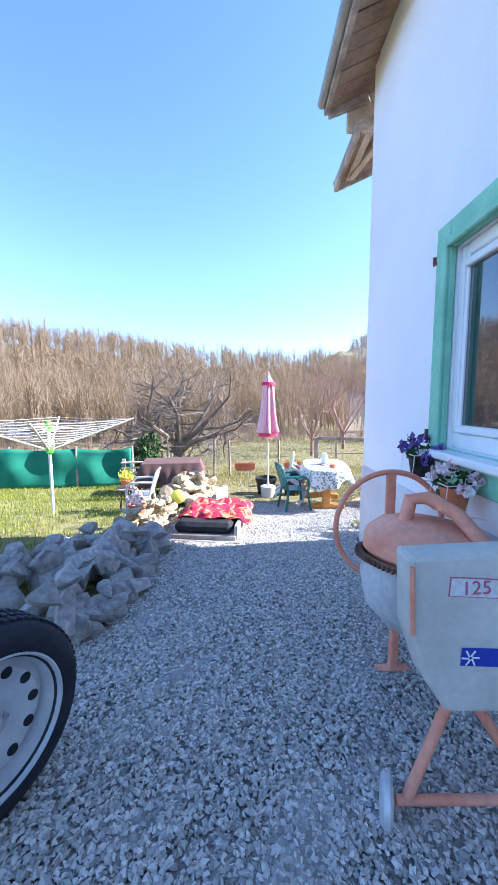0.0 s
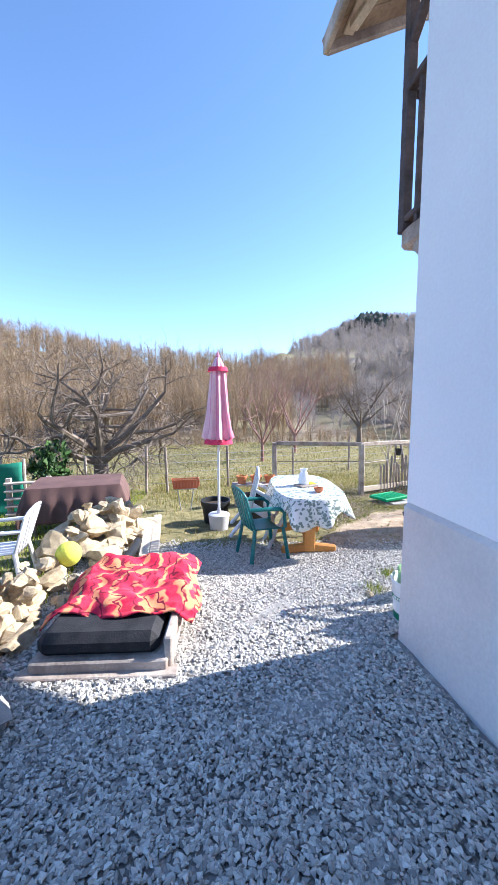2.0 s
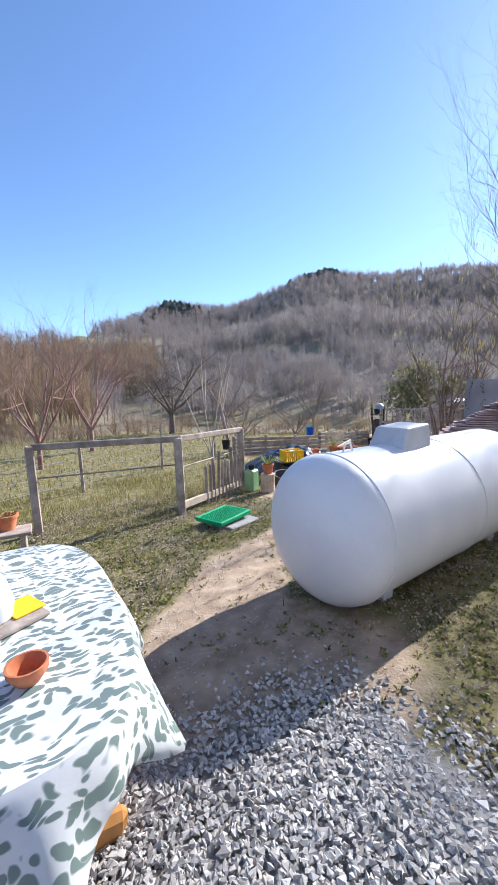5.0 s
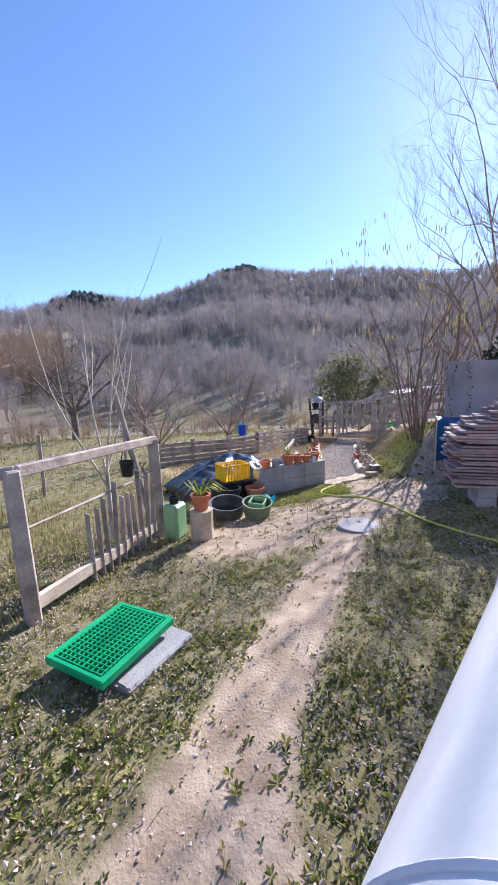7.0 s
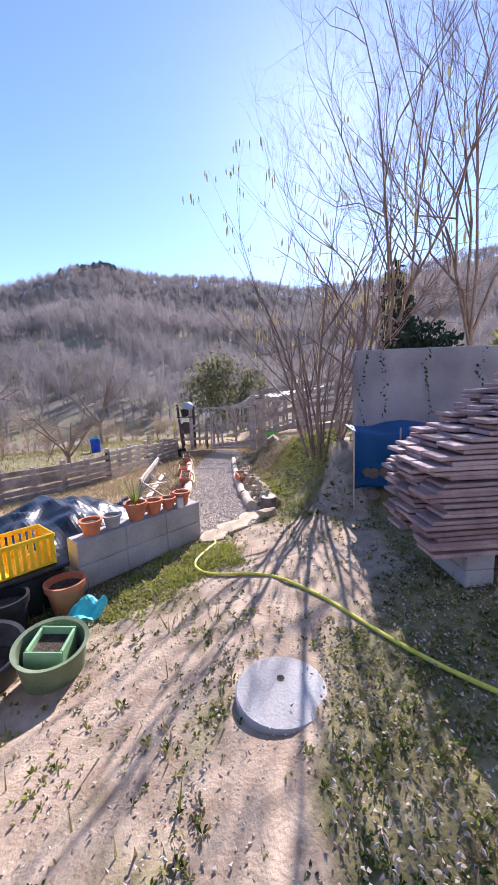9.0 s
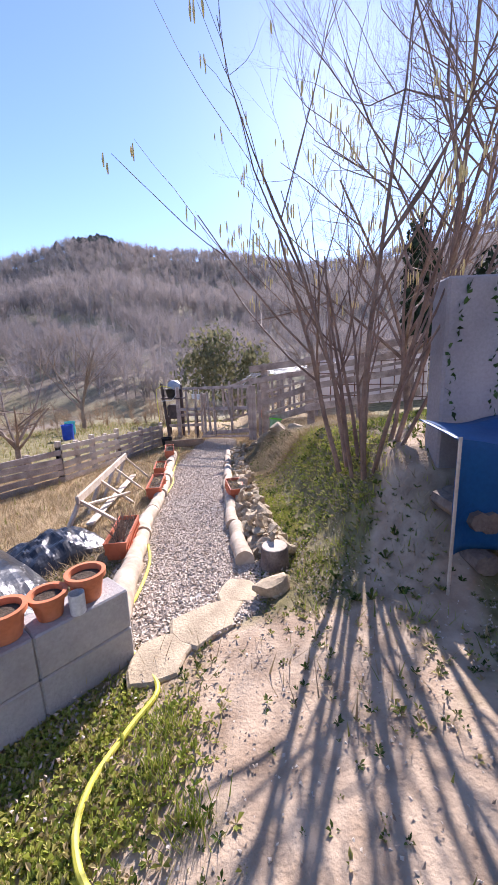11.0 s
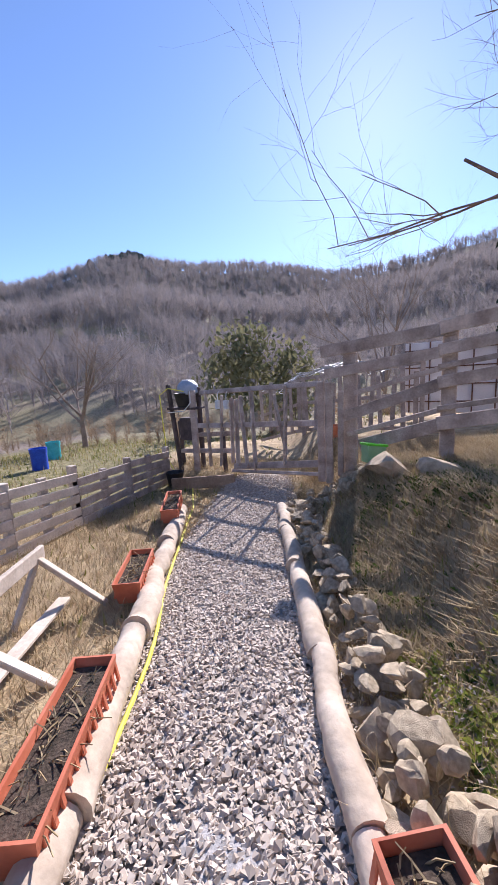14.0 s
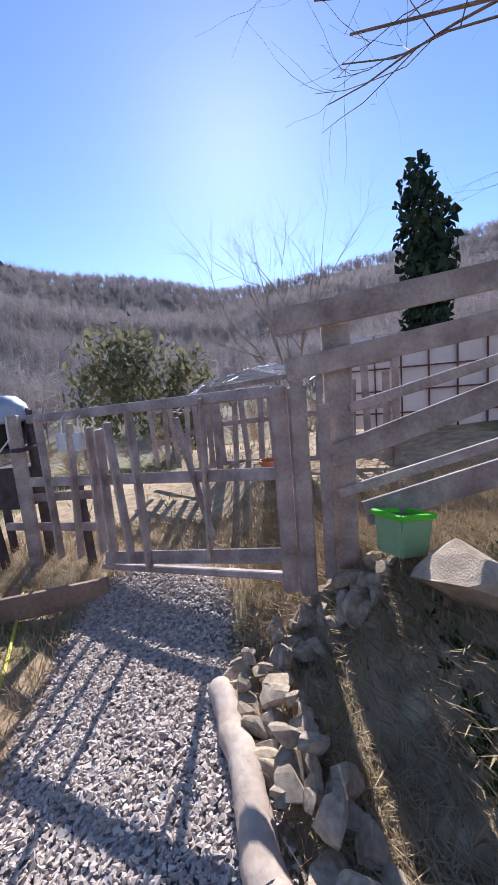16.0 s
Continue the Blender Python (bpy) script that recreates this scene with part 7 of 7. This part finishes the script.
def turf_weight(x, y):
    gv, ea, tu, stw = covers(x, y)
    patch = 0.5 + 0.5 * np.sin(x * 2.1 + 1.7 * np.sin(y * 1.3)) * np.cos(y * 1.9 + np.sin(x * 2.7))
    return np.where(in_house(x, y), 0, (1 - gv) * (1 - 0.9 * ea) * (1 - 0.8 * stw) * (0.25 + 0.75 * patch))


def build_ground_cover():
    rng = np.random.default_rng(11)
    bank = lambda x, y: step(0.42, 0.58, (x - 8.4) * 0.45 - (y - 9.4) * 0.89) * step(8.9, 9.4, x)
    clump = lambda x, y: np.clip(0.5 + 0.9 * np.sin(x * 3.7 + 2.1 * np.sin(y * 2.9)) * np.cos(y * 4.3 + 1.4 * np.sin(x * 3.1)), 0.03, 1)
    bare = lambda x, y: np.where(in_house(x, y), 0, (1 - covers(x, y)[0]) * (1 - 0.97 * covers(x, y)[1]))
    gravel_bed("gravel", "loose grey crushed gravel of the yard", rng, 150000, (-1.3, 2.9, 0.3, 7.0), lambda x, y: np.where(in_house(x, y), 0, covers(x, y)[0]), 0.0105, 0.0195)
    gravel_bed("gravel", "loose pale gravel of the garden path", rng, 180000, (8.6, 16.2, 9.4, 14.4), lambda x, y: covers(x, y)[0], 0.011, 0.021, PATHGRAVEL)
    gravel_bed("track_pebbles", "scattered pebbles on the trodden track", rng, 90000, (1.2, 9.4, 4.6, 10.2), lambda x, y: covers(x, y)[1] * (0.16 + 0.2 * step(4.4, 3.0, x)), 0.003, 0.010, PATHGRAVEL)
    blades("lawn_grass", "short bright grass of the lawn", GRASS, rng, 110000, (-8, -1.1, 2.5, 12), lambda x, y: turf_weight(x, y), 0.03, 0.08, 0.006)
    blades("meadow_grass", "tufted grass round the track and fence", MEADOW, rng, 110000, (-1, 9.5, 6, 14), lambda x, y: turf_weight(x, y) ** 1.5 * (0.12 + 0.88 * step(9.4, 10.6, y - 0.12 * (x - 4))), 0.03, 0.10, 0.006, 0.9)
    rosettes("weeds", "low green weeds round the track", WEED, rng, 50000, (1.5, 10, 4.9, 11.5), lambda x, y: bare(x, y) * clump(x, y) * 0.9, 0.012, 0.034, 6, 0.75)
    rosettes("clover", "dark small-leaved ground plants round the track", DARKWEED, rng, 26000, (1.5, 10, 4.9, 11.5), lambda x, y: bare(x, y) * clump(x + 1.1, y + 0.6), 0.012, 0.028, 6, 0.8)
    blades("dead_leaves", "dead leaves littering the ground", LITTER, rng, 170000, (1.8, 12.8, 5.2, 11.8), lambda x, y: bare(x, y) * (0.25 + 0.5 * (1 - clump(x, y))) * (1 - 0.8 * (covers(x, y)[1] > 0.45)), 0.009, 0.024, 0.007, flat=True)
    blades("bank_grass", "thin green grass on the bank", GRASS, rng, 60000, (9, 15.5, 7, 12), lambda x, y: turf_weight(x, y) * bank(x, y) * clump(x, y), 0.02, 0.10, 0.004, 1.2)
    rosettes("bank_weeds", "leafy yellow-green weeds on the bank", BANKLEAF, rng, 60000, (9.3, 13.2, 8.6, 11.6), lambda x, y: 0.5 * step(9.7, 10.7, x) * bank(x, y) * bare(x, y) * (0.3 + 0.7 * clump(x * 0.8, y * 0.8)) * step(13.2, 12.2, x) * step(8.75, 9.4, y - 0.3 * (x - 10.5)), 0.015, 0.042, 7, 0.8)
    rosettes("nettles", "dark green leafy plants higher on the bank", DARKWEED, rng, 26000, (9.3, 15.5, 7.2, 11.4), lambda x, y: bank(x, y) * bare(x, y) * clump(x * 0.7 + 2, y * 0.7) * (0.12 + 0.6 * step(12.5, 13.5, x)), 0.018, 0.05, 8, 1.3)
    rosettes("verge_weeds", "sunlit green weeds beside the hose and block wall", BANKLEAF, rng, 11000, (7.0, 8.9, 9.3, 10.2), lambda x, y: (1 - covers(x, y)[0]) * (0.2 + 0.6 * clump(x * 1.3, y * 1.3)) * step(9.4, 9.75, y + 0.25 * (x - 7.8)) * step(8.5, 8.15, x), 0.012, 0.03, 6, 1.1)
    blades("dry_straw", "dry straw and dead grass", STRAW, rng, 170000, (8.5, 17.5, 8.5, 15.5), lambda x, y: (1 - covers(x, y)[0]) * (0.05 + 0.85 * covers(x, y)[3]), 0.03, 0.12, 0.003, 2.2)
    blades("matted_straw", "matted dry grass on the bank near the gate", STRAW, rng, 70000, (12.6, 17, 9.3, 12.4), lambda x, y: (1 - covers(x, y)[0]) * bank(x, y) * (0.35 + 0.65 * clump(x * 0.6, y * 0.6)), 0.03, 0.09, 0.005, 3.5)
    blades("meadow_far", "rough grass of the meadow", MEADOW, rng, 60000, (-9, 24, 11, 26), lambda x, y: turf_weight(x, y), 0.04, 0.14, 0.012, 0.9)


build_ground_cover()


# ---- far woods ----
def woods(name, label, mat, rng, az, r, h, girth, twigs, spread):
    """Leafless trees as one mass: a thin trunk and twigs each."""
    az = np.radians(az)
    x, y = 6 + r * np.sin(az), 8 + r * np.cos(az)
    z, m = land(x, y), len(x)
    B = np.stack([x, y, z - 0.3], -1)
    V, F, k = [], [], 0
    for a in (0.0, math.pi / 2):
        d = np.stack([np.cos(a) * girth * 0.5, np.sin(a) * girth * 0.5, 0 * girth], -1)
        top = B + np.stack([rng.normal(0, 0.04, m) * h, rng.normal(0, 0.04, m) * h, h * 0.8], -1)
        V.append(np.stack([B - d, B + d, top], 1))
    for t in range(twigs):
        f = rng.uniform(0.15, 0.7, m)
        s = B + np.stack([0 * h, 0 * h, h * f], -1)
        a, v, o = rng.uniform(0, 6.28, m), rng.uniform(-0.55, 1, m), rng.uniform(0.55, 1, m)
        q = np.sqrt(np.maximum(0, 1 - v * v)) * o * spread * h
        e = B + np.stack([np.cos(a) * q, np.sin(a) * q, h * (0.62 + 0.38 * v * o)], -1)
        w = girth[:, None] * 0.42 * np.stack([-np.sin(a), np.cos(a), 0.6 + 0 * a], -1)
        V.append(np.stack([s - w, s + w, e], 1))
    A = np.concatenate(V, 0).reshape(-1, 3)
    soup(name, A, np.arange(len(A)).reshape(-1, 3), mat, label, "woodland")


def build_woods():
    rng = np.random.default_rng(5)

    def spots(n, a0, a1, r0, r1, keep=None):
        a, r = rng.uniform(a0, a1, n), np.sqrt(rng.uniform(r0 * r0, r1 * r1, n))
        if keep is not None:
            k = rng.random(n) < keep(a, r)
            a, r = a[k], r[k]
        return a, r

    a, r = spots(9000, 14, 135, 90, 250, lambda a, r: np.where((a < 32) & (r < 150), 0.35, 1.0))
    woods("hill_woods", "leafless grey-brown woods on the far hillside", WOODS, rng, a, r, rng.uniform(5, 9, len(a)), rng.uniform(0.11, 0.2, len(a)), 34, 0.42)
    a, r = spots(6500, 10, 130, 34, 95, lambda a, r: 0.55 + 0.4 * np.sin(a * 0.3 + r * 0.13))
    woods("valley_trees", "leafless trees and scrub on the valley side", WOODS, rng, a, r, rng.uniform(2.5, 6, len(a)), rng.uniform(0.035, 0.07, len(a)), 44, 0.42)
    a, r = spots(700, -75, 8, 27, 48)
    woods("left_woods", "stand of slender leafless trees beyond the lawn", RUSTWOODS, rng, a, r, rng.uniform(5.4, 7.6, len(a)), rng.uniform(0.03, 0.06, len(a)), 70, 0.24)
    a, r = spots(1800, -75, 22, 48, 100)
    woods("left_hill_woods", "russet leafless woods on the slope", RUSTWOODS, rng, a, r, rng.uniform(5, 9, len(a)), rng.uniform(0.05, 0.1, len(a)), 44, 0.36)
    a, r = spots(1300, -60, 110, 15, 34, lambda a, r: 0.5 + 0.5 * np.sin(a * 0.5 + r))
    woods("scrub", "low leafless scrub and brambles", RUSTWOODS, rng, a, r, rng.uniform(0.6, 2.3, len(a)), rng.uniform(0.008, 0.016, len(a)), 80, 0.55)
    # conifers on the two knolls, haze mixed into their dark green
    a, r = np.r_[rng.normal(48.5, 1.6, 90), rng.normal(25.5, 2.0, 70)], np.r_[rng.uniform(226, 246, 90), rng.uniform(205, 232, 70)]
    x, y = 6 + r * np.sin(np.radians(a)), 8 + r * np.cos(np.radians(a))
    z, V, F = land(x, y), [], []
    for i in range(len(a)):
        h = rng.uniform(4.5, 7)
        for t in range(5):
            q = t / 5
            w, b = 2.7 * (1 - q) ** 0.6 + 0.5, z[i] + h * (0.1 + 0.75 * q)
            k = len(V)
            V += [(x[i] + w * math.cos(u * 1.05 + t), y[i] + w * math.sin(u * 1.05 + t), b + rng.uniform(-0.3, 0.3)) for u in range(6)] + [(x[i], y[i], b + h * 0.32)]
            F += [(k + u, k + (u + 1) % 6, k + 6) for u in range(6)]
    soup("conifer_wood", np.array(V), F, HAZEDCONIFER, "conifers on the hilltop knolls, painted pale with haze", "woodland")


build_woods()
